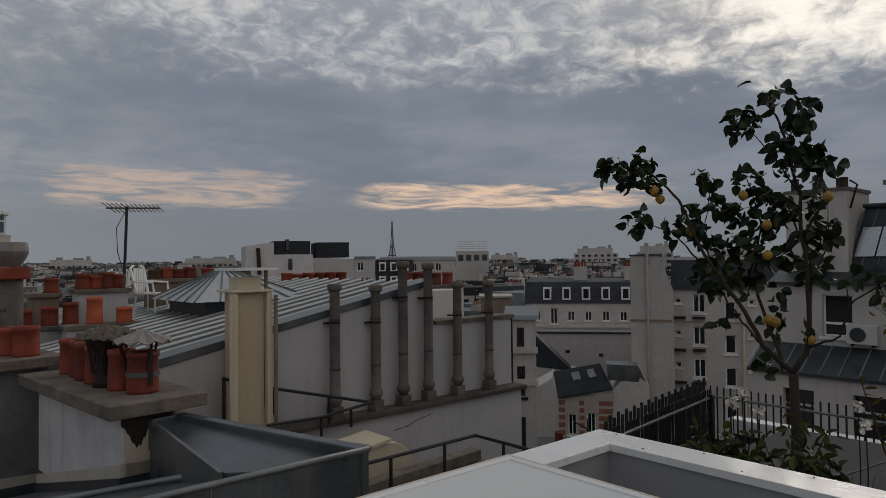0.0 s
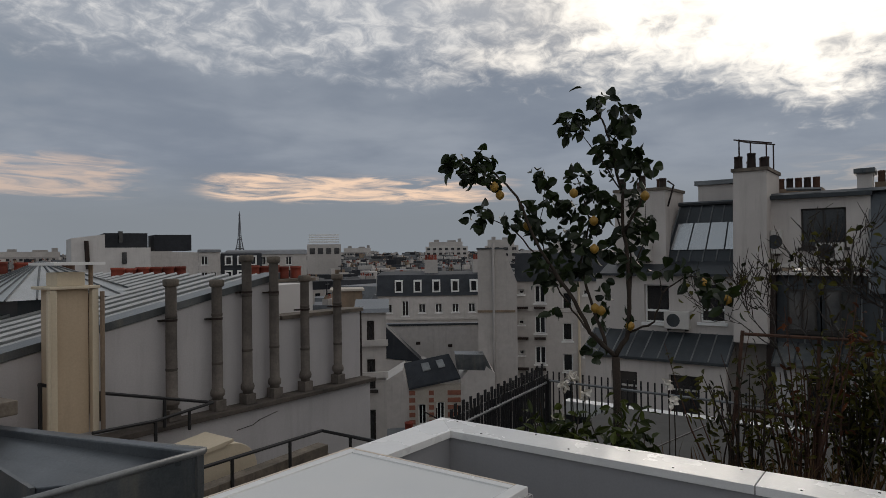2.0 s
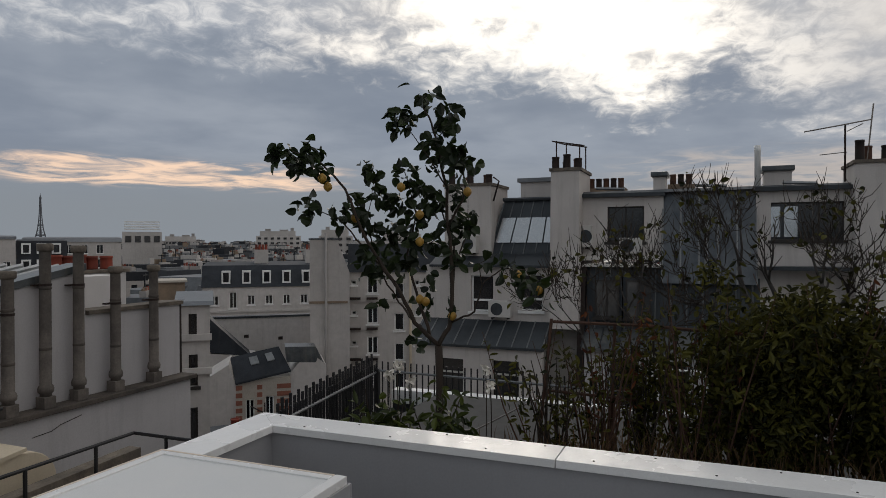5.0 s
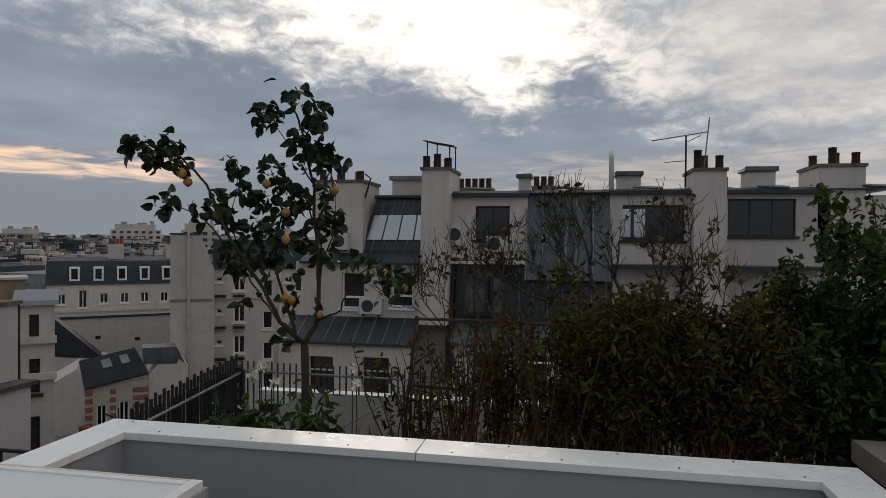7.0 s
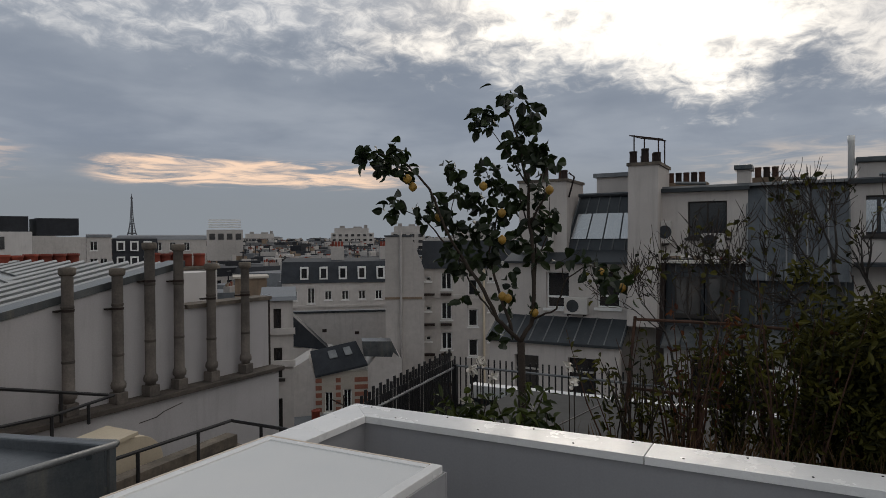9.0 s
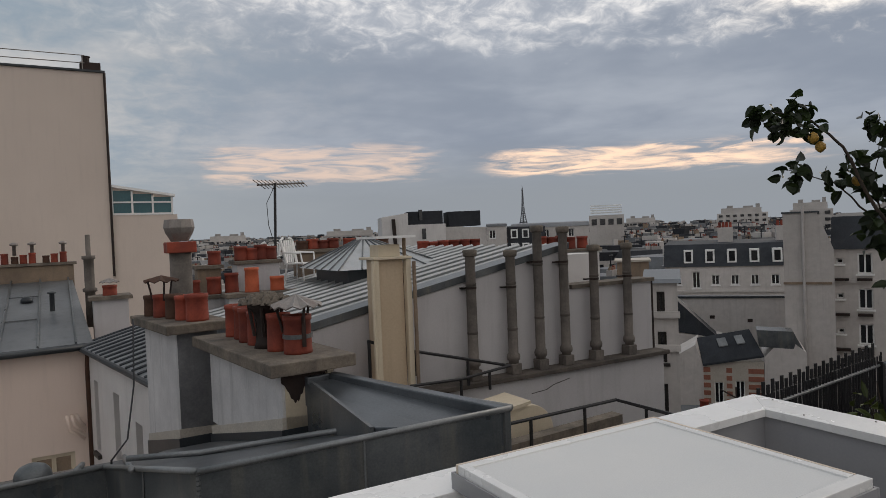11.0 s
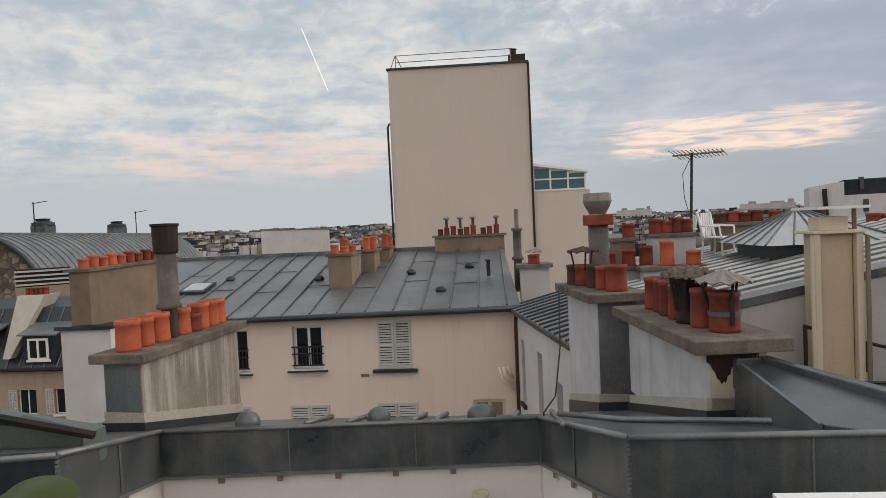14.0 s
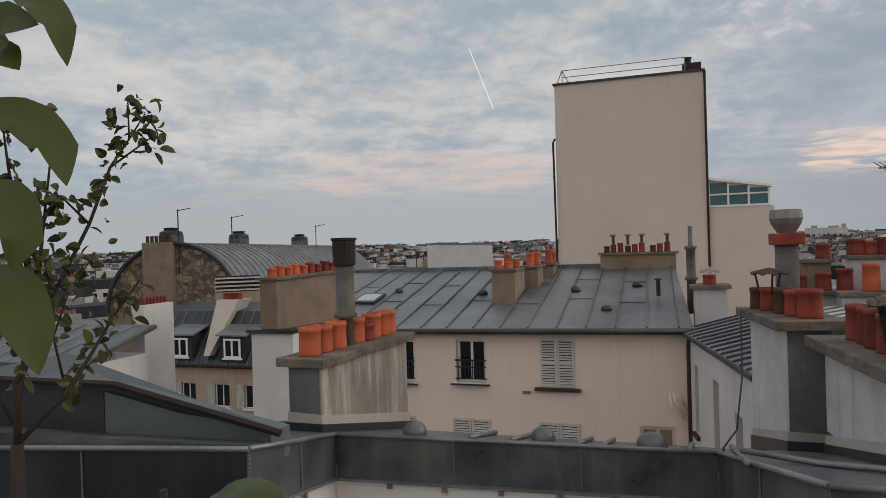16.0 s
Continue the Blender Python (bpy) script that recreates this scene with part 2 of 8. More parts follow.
STACK_RAW = surf("streaked_cement_render", (0.33, 0.285, 0.245), (0.225, 0.20, 0.175), 1.8, 0.9, 0, 0.25, 30, 1.0, (0.72, 0.68, 0.62), grain=0.18)
OCHRE = surf("ochre_render", (0.29, 0.215, 0.15), (0.185, 0.142, 0.108), 1.4, 0.9, 0, 0.2, 35, 0.5, (0.115, 0.102, 0.09), grain=0.2)
PINK_WALL = surf("pale_pink_render", (0.80, 0.65, 0.56), (0.86, 0.71, 0.62), 0.35, 0.9, 0, 0.08, 45, 0.2, (0.45, 0.37, 0.32), grain=0.08)
TAN_WALL = surf("tan_render", (0.47, 0.36, 0.27), (0.38, 0.29, 0.22), 0.5, 0.9, 0, 0.1, 40, 0.4, grain=0.12)
TOWER_WALL = surf("beige_party_wall", (0.63, 0.54, 0.475), (0.70, 0.605, 0.535), 0.22, 0.9, 0, 0.06, 30, 0.2, (0.42, 0.37, 0.335), grain=0.07)
CREAM = surf("cream_paint", (0.56, 0.48, 0.36), (0.64, 0.56, 0.43), 1.0, 0.6, 0, 0.05, 40, 0.4, (0.33, 0.26, 0.17), grain=0.1)
CITY_WALL = surf("city_facade", (0.42, 0.395, 0.375), (0.56, 0.53, 0.51), 0.12, 0.9, 0, 0.05, 3, 0.3, (0.22, 0.205, 0.19), grain=0.14)
CITY_GREY = surf("city_grey_facade", (0.27, 0.255, 0.245), (0.38, 0.36, 0.345), 0.1, 0.9, 0, 0.05, 3, 0.3, grain=0.14)
CITY_ROOF = surf("city_zinc_roof", (0.05, 0.055, 0.062), (0.165, 0.17, 0.178), 0.09, 0.45, 0.3, 0.0, 2, grain=0.3)
CITY_SLATE = surf("city_slate_roof", (0.016, 0.018, 0.023), (0.04, 0.043, 0.05), 0.09, 0.65, 0.0, 0.0, 2, grain=0.3, spec=0.2)
CONCRETE = surf("stained_concrete", (0.235, 0.195, 0.155), (0.09, 0.08, 0.07), 2.6, 0.95, 0, 0.4, 28, 0.45, (0.055, 0.05, 0.048), grain=0.3)
STONE = surf("grey_stone_pipe", (0.19, 0.165, 0.145), (0.085, 0.076, 0.07), 2.4, 0.9, 0, 0.3, 30, 0.6, (0.055, 0.05, 0.048), grain=0.25)
LEDGE = surf("sooty_stone_ledge", (0.12, 0.10, 0.085), (0.05, 0.045, 0.042), 2.6, 0.95, 0, 0.4, 28, 0.4, (0.035, 0.033, 0.03), grain=0.3)
TERRA = surf("terracotta", (0.28, 0.052, 0.027), (0.13, 0.028, 0.019), 3.0, 0.75, 0, 0.15, 40, 0.5, (0.075, 0.035, 0.03), vary=0.35, grain=0.2)
TERRA_LIGHT = surf("orange_terracotta", (0.56, 0.135, 0.055), (0.38, 0.085, 0.04), 3.0, 0.75, 0, 0.12, 40, 0.35, (0.20, 0.075, 0.045), vary=0.2, grain=0.15)
SOOT = surf("sooty_metal", (0.02, 0.018, 0.017), (0.05, 0.03, 0.025), 3.0, 0.7, 0.3, 0.2, 30)
RUST = surf("rusty_iron", (0.11, 0.055, 0.035), (0.07, 0.04, 0.03), 4.0, 0.85, 0.2, 0.25, 40)
BLACK = surf("black_iron", (0.018, 0.018, 0.02), (0.03, 0.03, 0.032), 2.0, 0.5, 0.2, 0.05, 40)
# near-black of window frames, also used for shade put behind openings and slats
DARK_FRAME_AND_SHADE = surf("dark_frame_and_shade", (0.025, 0.022, 0.02), (0.035, 0.03, 0.027), 2.0, 0.5)
ALU = surf("white_coated_aluminium", (0.76, 0.755, 0.745), (0.82, 0.815, 0.805), 1.2, 0.26, 0.0, 0.02, 60, 0.2, (0.5, 0.5, 0.49), grain=0.06, spec=0.5)
LID = surf("grey_white_lid_sheet", (0.66, 0.67, 0.67), (0.72, 0.72, 0.71), 1.2, 0.5, 0, 0.04, 120, grain=0.08)
GREY_PAINT = surf("grey_well_panel", (0.275, 0.275, 0.285), (0.315, 0.315, 0.325), 0.6, 0.4, 0, 0.03, 50, 0.2, (0.20, 0.20, 0.205), grain=0.07)
WOODSTRIP = surf("pale_timber_edge", (0.62, 0.52, 0.42), (0.70, 0.60, 0.50), 3.0, 0.6, 0, 0.1, 60)
WHITE_PAINT = surf("white_paint", (0.74, 0.74, 0.73), (0.80, 0.80, 0.79), 1.0, 0.5, 0, 0.03, 50, grain=0.05)
SHUTTER = surf("shutter_paint", (0.52, 0.50, 0.48), (0.58, 0.56, 0.53), 2.0, 0.6, 0, 0.05, 50, grain=0.08)
GLASS = surf("dark_window_glass", (0.008, 0.009, 0.011), (0.018, 0.02, 0.024), 0.7, 0.12, 0, 0.0, 20, vary=0.3, spec=0.6)
BRIGHT_GLASS = surf("skylight_glass", (0.50, 0.53, 0.55), (0.58, 0.60, 0.62), 0.7, 0.15, 0.75, 0.0, 20, spec=0.6)
TEAL_GLASS = surf("veranda_glass", (0.03, 0.10, 0.12), (0.05, 0.14, 0.16), 0.5, 0.12, 0.0, 0.0, 20)
SKY_GLASS = surf("sky_lit_window_glass", (0.10, 0.105, 0.11), (0.22, 0.225, 0.23), 1.5, 0.1, 0.6, 0.0, 20, vary=0.4, spec=0.6)
GALV = surf("galvanised_sheet", (0.22, 0.20, 0.185), (0.33, 0.30, 0.28), 4.0, 0.5, 0.4, 0.1, 40, 0.6, (0.20, 0.10, 0.07))
BARK = surf("brown_bark", (0.03, 0.022, 0.017), (0.055, 0.04, 0.03), 8.0, 0.9, 0, 0.5, 60)
BARK_PALE = surf("grey_bark", (0.035, 0.030, 0.028), (0.085, 0.076, 0.07), 14.0, 0.9, 0, 0.5, 60)
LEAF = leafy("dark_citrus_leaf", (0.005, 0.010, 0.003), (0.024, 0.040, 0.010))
LEAF_HEDGE = leafy("hedge_leaf", (0.009, 0.012, 0.004), (0.105, 0.098, 0.017), 0.6, 0.2)
LEAF_RUST = leafy("reddened_leaf", (0.05, 0.016, 0.008), (0.16, 0.055, 0.02), 0.6, 0.2)
LEAF_BUSH = leafy("glossy_bush_leaf", (0.008, 0.015, 0.004), (0.072, 0.092, 0.016), 0.5, 0.3)
LEAF_PEAR = leafy("pear_leaf", (0.02, 0.035, 0.012), (0.10, 0.09, 0.022))
LEAF_NEAR = leafy("fresh_leaf", (0.042, 0.060, 0.009), (0.085, 0.10, 0.016), 0.35)
GRASS_DRY = leafy("dry_grass", (0.05, 0.03, 0.016), (0.13, 0.075, 0.035), 0.7, 0.2)
LEMON = surf("lemon_peel", (0.27, 0.15, 0.025), (0.40, 0.235, 0.04), 6.0, 0.5, 0, 0.15, 80)
CASING = surf("tan_duct_sheet", (0.46, 0.36, 0.25), (0.54, 0.43, 0.31), 1.0, 0.6, 0, 0.05, 40, 0.35, (0.28, 0.21, 0.14), grain=0.1)
STREAKED = surf("rain_streaked_cement", (0.21, 0.212, 0.22), (0.085, 0.088, 0.095), 2.0, 0.8, 0, 0.15, 35, 0.7, (0.36, 0.36, 0.365), grain=0.2)
PETAL = surf("white_petal", (0.75, 0.70, 0.62), (0.8, 0.76, 0.7), 6.0, 0.6)
BRICK = surf("red_brick", (0.30, 0.12, 0.08), (0.24, 0.10, 0.07), 3.0, 0.9, 0, 0.2, 40)
PALE_STONE = surf("pale_stone_band", (0.50, 0.46, 0.40), (0.44, 0.40, 0.35), 3.0, 0.9, 0, 0.2, 40)
GROUND = surf("street_asphalt", (0.05, 0.05, 0.05), (0.08, 0.08, 0.078), 0.02, 0.9, 0, 0.1, 5)
GRAVEL = surf("ochre_gravel", (0.34, 0.22, 0.14), (0.42, 0.28, 0.18), 6.0, 0.95, 0, 0.5, 60)
IRON_FAR = surf("far_iron", (0.10, 0.105, 0.12), (0.12, 0.125, 0.14), 0.02, 0.8, 0, 0.0, 5)
DECK_MAT = surf("deck_boards", (0.25, 0.22, 0.19), (0.20, 0.18, 0.16), 2.0, 0.8, 0, 0.2, 40)


def rubble(name, c1, c2, joint, scale):
    """Rough stones in mortar."""
    m = surf(name, c1, c2, 1.0, 0.95, 0, 0.0, 20, 0.3, grain=0.2)
    N, Lk = m.node_tree.nodes, m.node_tree.links
    b = N["Principled BSDF"]
    pos = N.new("ShaderNodeNewGeometry").outputs["Position"]
    cell = N.new("ShaderNodeTexVoronoi")
    rim = N.new("ShaderNodeTexVoronoi")
    rim.feature = "DISTANCE_TO_EDGE"
    for v in (cell, rim):
        v.inputs["Scale"].default_value = scale
        Lk.new(pos, v.inputs["Vector"])
    grey = N.new("ShaderNodeHueSaturation")
    col = b.inputs["Base Color"].links[0].from_socket
    sepc = N.new("ShaderNodeSeparateColor")
    Lk.new(cell.outputs["Color"], sepc.inputs[0])
    vr = N.new("ShaderNodeMapRange")
    vr.inputs["To Min"].default_value, vr.inputs["To Max"].default_value = 0.45, 1.5
    Lk.new(sepc.outputs[0], vr.inputs["Value"])
    Lk.new(vr.outputs[0], grey.inputs["Value"])
    Lk.new(col, grey.inputs["Color"])
    edge_r = N.new("ShaderNodeMapRange")
    edge_r.inputs["From Max"].default_value = 0.09
    Lk.new(rim.outputs["Distance"], edge_r.inputs["Value"])
    mx = N.new("ShaderNodeMix")
    mx.data_type = "RGBA"
    Lk.new(edge_r.outputs[0], mx.inputs[0])
    mx.inputs[6].default_value = (*joint, 1)
    Lk.new(grey.outputs[0], mx.inputs[7])
    Lk.new(mx.outputs[2], b.inputs["Base Color"])
    bp = N.new("ShaderNodeBump")
    bp.inputs["Strength"].default_value, bp.inputs["Distance"].default_value = 0.6, 0.08
    Lk.new(edge_r.outputs[0], bp.inputs["Height"])
    Lk.new(bp.outputs[0], b.inputs["Normal"])
    return m


RUBBLE = rubble("rubble_stone", (0.30, 0.235, 0.17), (0.20, 0.16, 0.125), (0.09, 0.08, 0.07), 2.6)

# ---- tools for shapes ----
ROOT = {}


def V(*a):
    return Vector(a)


def shape():
    return bmesh.new()


def face(bm, pts):
    return bm.faces.new([bm.verts.new(p) for p in pts])


def hexa(bm, c):
    """A block from its eight corners: four below, four above, in the same order."""
    v = [bm.verts.new(p) for p in c]
    for f in ((3, 2, 1, 0), (4, 5, 6, 7), (0, 1, 5, 4), (1, 2, 6, 5), (2, 3, 7, 6), (3, 0, 4, 7)):
        bm.faces.new([v[i] for i in f])


def box(bm, x0, x1, y0, y1, z0, z1):
    hexa(bm, [(x0, y0, z0), (x1, y0, z0), (x1, y1, z0), (x0, y1, z0), (x0, y0, z1), (x1, y0, z1), (x1, y1, z1), (x0, y1, z1)])


def obox(bm, o, u, n, a0, a1, d0, d1, z0, z1):
    """A block in the frame of a wall: a along it, d out of it, z up."""
    o, u, n = Vector(o), Vector(u), Vector(n)
    P = lambda a, d, z: o + u * a + n * d + Vector((0, 0, z))
    hexa(bm, [P(a0, d0, z0), P(a1, d0, z0), P(a1, d1, z0), P(a0, d1, z0), P(a0, d0, z1), P(a1, d0, z1), P(a1, d1, z1), P(a0, d1, z1)])


def prism(bm, pts, vec):
    """A polygon pulled along a vector."""
    a = [bm.verts.new(p) for p in pts]
    b = [bm.verts.new(Vector(p) + Vector(vec)) for p in pts]
    bm.faces.new(a)
    bm.faces.new(b[::-1])
    for i in range(len(a)):
        j = (i + 1) % len(a)
        bm.faces.new((a[i], b[i], b[j], a[j]))


def tube(bm, pts, radii, n=8):
    pts = [Vector(p) for p in pts]
    rings = []
    side = None
    for i, p in enumerate(pts):
        d = (pts[min(i + 1, len(pts) - 1)] - pts[max(i - 1, 0)]).normalized()
        if side is None:
            side = d.orthogonal().normalized()
        side = (side - d * side.dot(d)).normalized()
        up = d.cross(side)
        r = radii[i] if isinstance(radii, (list, tuple)) else radii
        rings.append([bm.verts.new(p + (side * math.cos(k * math.tau / n) + up * math.sin(k * math.tau / n)) * r) for k in range(n)])
    for a, b in zip(rings, rings[1:]):
        for k in range(n):
            bm.faces.new((a[k], a[(k + 1) % n], b[(k + 1) % n], b[k]))
    bm.faces.new(rings[0][::-1])
    bm.faces.new(rings[-1])


def lathe(bm, centre, profile, n=16):
    rings = []
    for r, z in profile:
        rings.append([bm.verts.new((centre[0] + r * math.cos(k * math.tau / n), centre[1] + r * math.sin(k * math.tau / n), centre[2] + z)) for k in range(n)])
    for a, b in zip(rings, rings[1:]):
        for k in range(n):
            bm.faces.new((a[k], a[(k + 1) % n], b[(k + 1) % n], b[k]))
    bm.faces.new(rings[0][::-1])
    bm.faces.new(rings[-1])


def link(name, bm, mat, at, smooth=False, bevel=0.0):
    if bevel or name in ("wall", "window"):
        bmesh.ops.remove_doubles(bm, verts=bm.verts, dist=1e-5)
    if bevel:
        bmesh.ops.bevel(bm, geom=[e for e in bm.edges if len(e.link_faces) == 2 and e.calc_face_angle(0) > 0.5], offset=bevel, segments=2, affect="EDGES", profile=0.6)
    bmesh.ops.recalc_face_normals(bm, faces=bm.faces)
    bmesh.ops.translate(bm, verts=bm.verts, vec=-Vector(at))
    me = bpy.data.meshes.new(name)
    bm.to_mesh(me)
    bm.free()
    if smooth:
        me.polygons.foreach_set("use_smooth", [True] * len(me.polygons))
    me.materials.append(mat)
    return new(name, me)


def thing(name, at, label, category, group="", kind=""):
    ob = new(name)
    ob.location = at
    ROOT[ob.name] = Vector(at)
    return tagged(ob, label, category, group, kind)


def part(name, bm, mat, parent, label="", smooth=False, bevel=0.0):
    root = ROOT[parent.name]
    ob = link(name, bm, mat, root, smooth, bevel)
    ob.parent = parent
    ROOT[ob.name] = root
    return tagged(ob, label) if label else ob


def solid(name, bm, mat, label, category, group="", kind="", smooth=False, bevel=0.0):
    lo = [min(v.co[i] for v in bm.verts) for i in range(3)]
    hi = [max(v.co[i] for v in bm.verts) for i in range(3)]
    at = Vector(((lo[0] + hi[0]) / 2, (lo[1] + hi[1]) / 2, lo[2]))
    ob = link(name, bm, mat, at, smooth, bevel)
    ob.location = at
    ROOT[ob.name] = at
    return tagged(ob, label, category, group, kind)


def pierced(bm, o, u, n, length, z0, z1, holes, thick=0.3):
    """A wall of real thickness with openings (a0, a1, z0, z1) right through it."""
    A = sorted({0.0, length, *(h[i] for h in holes for i in (0, 1))})
    Zs = sorted({z0, z1, *(h[i] for h in holes for i in (2, 3))})
    for a0, a1 in zip(A, A[1:]):
        run = None
        for b0, b1 in zip(Zs, Zs[1:]):
            ca, cz = (a0 + a1) / 2, (b0 + b1) / 2
            if any(h[0] < ca < h[1] and h[2] < cz < h[3] for h in holes):
                if run:
                    obox(bm, o, u, n, a0, a1, -thick, 0, *run)
                run = None
            else:
                run = (run[0], b1) if run else (b0, b1)
        if run:
            obox(bm, o, u, n, a0, a1, -thick, 0, *run)


def window(parent, o, u, n, a0, a1, z0, z1, frame_mat=None, bars=1, set_back=0.12, sill=True, glass=None, border=0.05):
    """A window in an opening: frame with a middle stile, panes, sill."""
    frame_mat, glass = frame_mat or WHITE_PAINT, glass or GLASS
    bm = shape()
    d0, d1 = -set_back - 0.05, -set_back
    obox(bm, o, u, n, a0, a0 + border, d0, d1, z0, z1)
    obox(bm, o, u, n, a1 - border, a1, d0, d1, z0, z1)
    obox(bm, o, u, n, a0 + border, a1 - border, d0, d1, z0, z0 + border)
    obox(bm, o, u, n, a0 + border, a1 - border, d0, d1, z1 - border, z1)
    for k in range(bars):
        c = a0 + (a1 - a0) * (k + 1) / (bars + 1)
        obox(bm, o, u, n, c - border * 0.5, c + border * 0.5, d0, d1 + 0.005, z0 + border, z1 - border)
    w = part("window", bm, frame_mat, parent)
    for k in range(bars + 1):
        c0, c1 = a0 + (a1 - a0) * k / (bars + 1), a0 + (a1 - a0) * (k + 1) / (bars + 1)
        bm = shape()
        obox(bm, o, u, n, c0 + 0.02, c1 - 0.02, d0 + 0.01, d0 + 0.03, z0 + 0.02, z1 - 0.02)
        part("pane", bm, glass, w)
    if sill:
        bm = shape()
        obox(bm, o, u, n, a0 - 0.08, a1 + 0.08, 0.003, 0.08, z0 - 0.09, z0)
        part("sill", bm, frame_mat, w)
    return w


def pot(parent, x, y, z, r, h, mat, lean=0.0):
    bm = shape()
    lathe(bm, (x, y, z), [(r * 1.02, 0), (r, 0.03), (r * 0.97, h * 0.5), (r * 0.95, h - 0.06), (r * 1.03, h - 0.05), (r * 1.03, h), (r * 0.82, h), (r * 0.8, h - 0.12)], 14)
    if lean:
        bmesh.ops.rotate(bm, verts=bm.verts, cent=(x, y, z), matrix=Matrix.Rotation(lean, 3, "Y"))
    return part("pot", bm, mat, parent, "", True)


def seams(parent, lines, mat, r=0.025, name="seam"):
    """Standing seams of a metal roof, each a low rounded rib."""
    for a, b in lines:
        a, b = Vector(a), Vector(b)
        bm = shape()
        tube(bm, [a, b], r, 6)
        part(name, bm, mat, parent)


def leaf(bm, at, d, up, length, width, fold=0.25):
    """A leaf with a rounded outline, folded and bent along its rib."""
    d, s = d.normalized(), d.cross(up).normalized()
    nrm = s.cross(d)
    rib = [bm.verts.new(at)]
    sides = []
    for f, w, drop in ((0.22, 0.40, 0.0), (0.50, 0.52, 0.04), (0.80, 0.36, 0.13)):
        c = at + d * length * f - nrm * drop * length
        lift = nrm * (fold * width * w * 2)
        rib.append(bm.verts.new(c))
        sides.append((bm.verts.new(c + s * width * w + lift), bm.verts.new(c - s * width * w + lift)))
    tip = bm.verts.new(at + d * length - nrm * 0.24 * length)
    for m in (0, 1):
        a, b, c = sides[0][m], sides[1][m], sides[2][m]
        for f in ((rib[0], rib[1], a), (rib[1], rib[2], b, a), (rib[2], rib[3], c, b), (rib[3], tip, c)):
            bm.faces.new(f if m else f[::-1])


def rnd_dir(rng, lift=0.0):
    while True:
        d = Vector((rng.uniform(-1, 1), rng.uniform(-1, 1), rng.uniform(-1, 1) + lift))
        if 0.1 < d.length < 1.3:
            return d.normalized()


def foliage(rng, spots, per, spread, length, width, lift=-0.2):
    bm = shape()
    for c in spots:
        for _ in range(per):
            p = Vector(c) + rnd_dir(rng) * spread * rng.random() ** 0.6
            leaf(bm, p, rnd_dir(rng, lift), rnd_dir(rng, 0.8), length * rng.uniform(0.6, 1.2), width * rng.uniform(0.7, 1.2))
    return bm

# ---- the near terrace and roof ----
def roof_z(y):
    return -0.06 - 0.238 * (y - 5.27)


bm = shape()
box(bm, -4.5, 1.45, -4, 3.0, -0.3, -0.12)
box(bm, 1.45, 6.5, -4, -2.0, -0.3, -0.12)
solid("floor", bm, DECK_MAT, "grey timber deck of the roof terrace", "floor", kind="structure")
bm = shape()
box(bm, -7, 5.2, 2.9, 8.0, -2.9, -2.7)
solid("floor_lower", bm, CONCRETE, "grey concrete floor of the sunken terrace", "floor", kind="structure")

# U-shaped zinc edge round the sunken terrace
A0, A1, A2, A3 = V(-5.6, 4.55, -0.05), V(-2.93, 5.13, -0.06), V(-3.30, 7.25, -0.56), V(0.60, 7.70, -0.63)
A4, A5 = V(1.05, 5.27, -0.06), V(3.22, 4.72, 0.12)
H = V(0, 0, -0.47)
edge = thing("zinc_parapet", (0, 6, -1.2), "weathered blue-grey zinc upstand round the sunken terrace", "parapet", kind="structure")
for p, q in ((A0, A1), (A1, A2), (A2, A3), (A3, A4), (A4, A5), (A5, V(2.72, 7.2, 0.0))):
    along = (q - p)
    out = V(along.y, -along.x, 0).normalized()
    length = along.length
    count = max(1, round(length / 1.15))
    for k in range(count):
        a, b = p + along * (k / count), p + along * ((k + 1) / count)
        bm = shape()
        hexa(bm, [a + H, b + H, b + H - out * 0.06, a + H - out * 0.06, a, b, b - out * 0.06, a - out * 0.06])
        # first run takes darker zinc: its shade and dark reflection are coloured in
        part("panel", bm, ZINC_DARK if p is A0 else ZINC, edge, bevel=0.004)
        if k:
            bm = shape()
            tube(bm, [a + out * 0.008 - V(0, 0, 0.02), a + H + out * 0.008 + V(0, 0, 0.02)], 0.008, 6)
            part("weld", bm, ZINC_EDGE, edge)
    bm = shape()
    tube(bm, [p + out * 0.012, q + out * 0.012], 0.024, 8)
    part("rolled_edge", bm, ZINC_EDGE, edge, smooth=True)
    bm = shape()
    hexa(bm, [p + H + out * 0.03 - V(0, 0, 0.03), q + H + out * 0.03 - V(0, 0, 0.03), q + H - V(0, 0, 0.03), p + H - V(0, 0, 0.03), p + H + out * 0.03, q + H + out * 0.03, q + H, p + H])
    part("drip_edge", bm, ZINC_EDGE, edge)
    for k in range(1, int(length / 0.6)):
        c = p + along * (k * 0.6 / length) + H
        if p is A4:
            continue
        bm = shape()
        obox(bm, c, along.normalized(), out, -0.03, 0.03, 0.002, 0.02, -0.09, -0.03)
        part("clip", bm, OCHRE, edge)
for p in (A1, A4):
    bm = shape()
    for k in range(14):
        tube(bm, [p + H * ((k + 0.1) / 14) , p + H * ((k + 0.8) / 14)], 0.016, 6)
    part("weld", bm, ZINC_EDGE, edge)

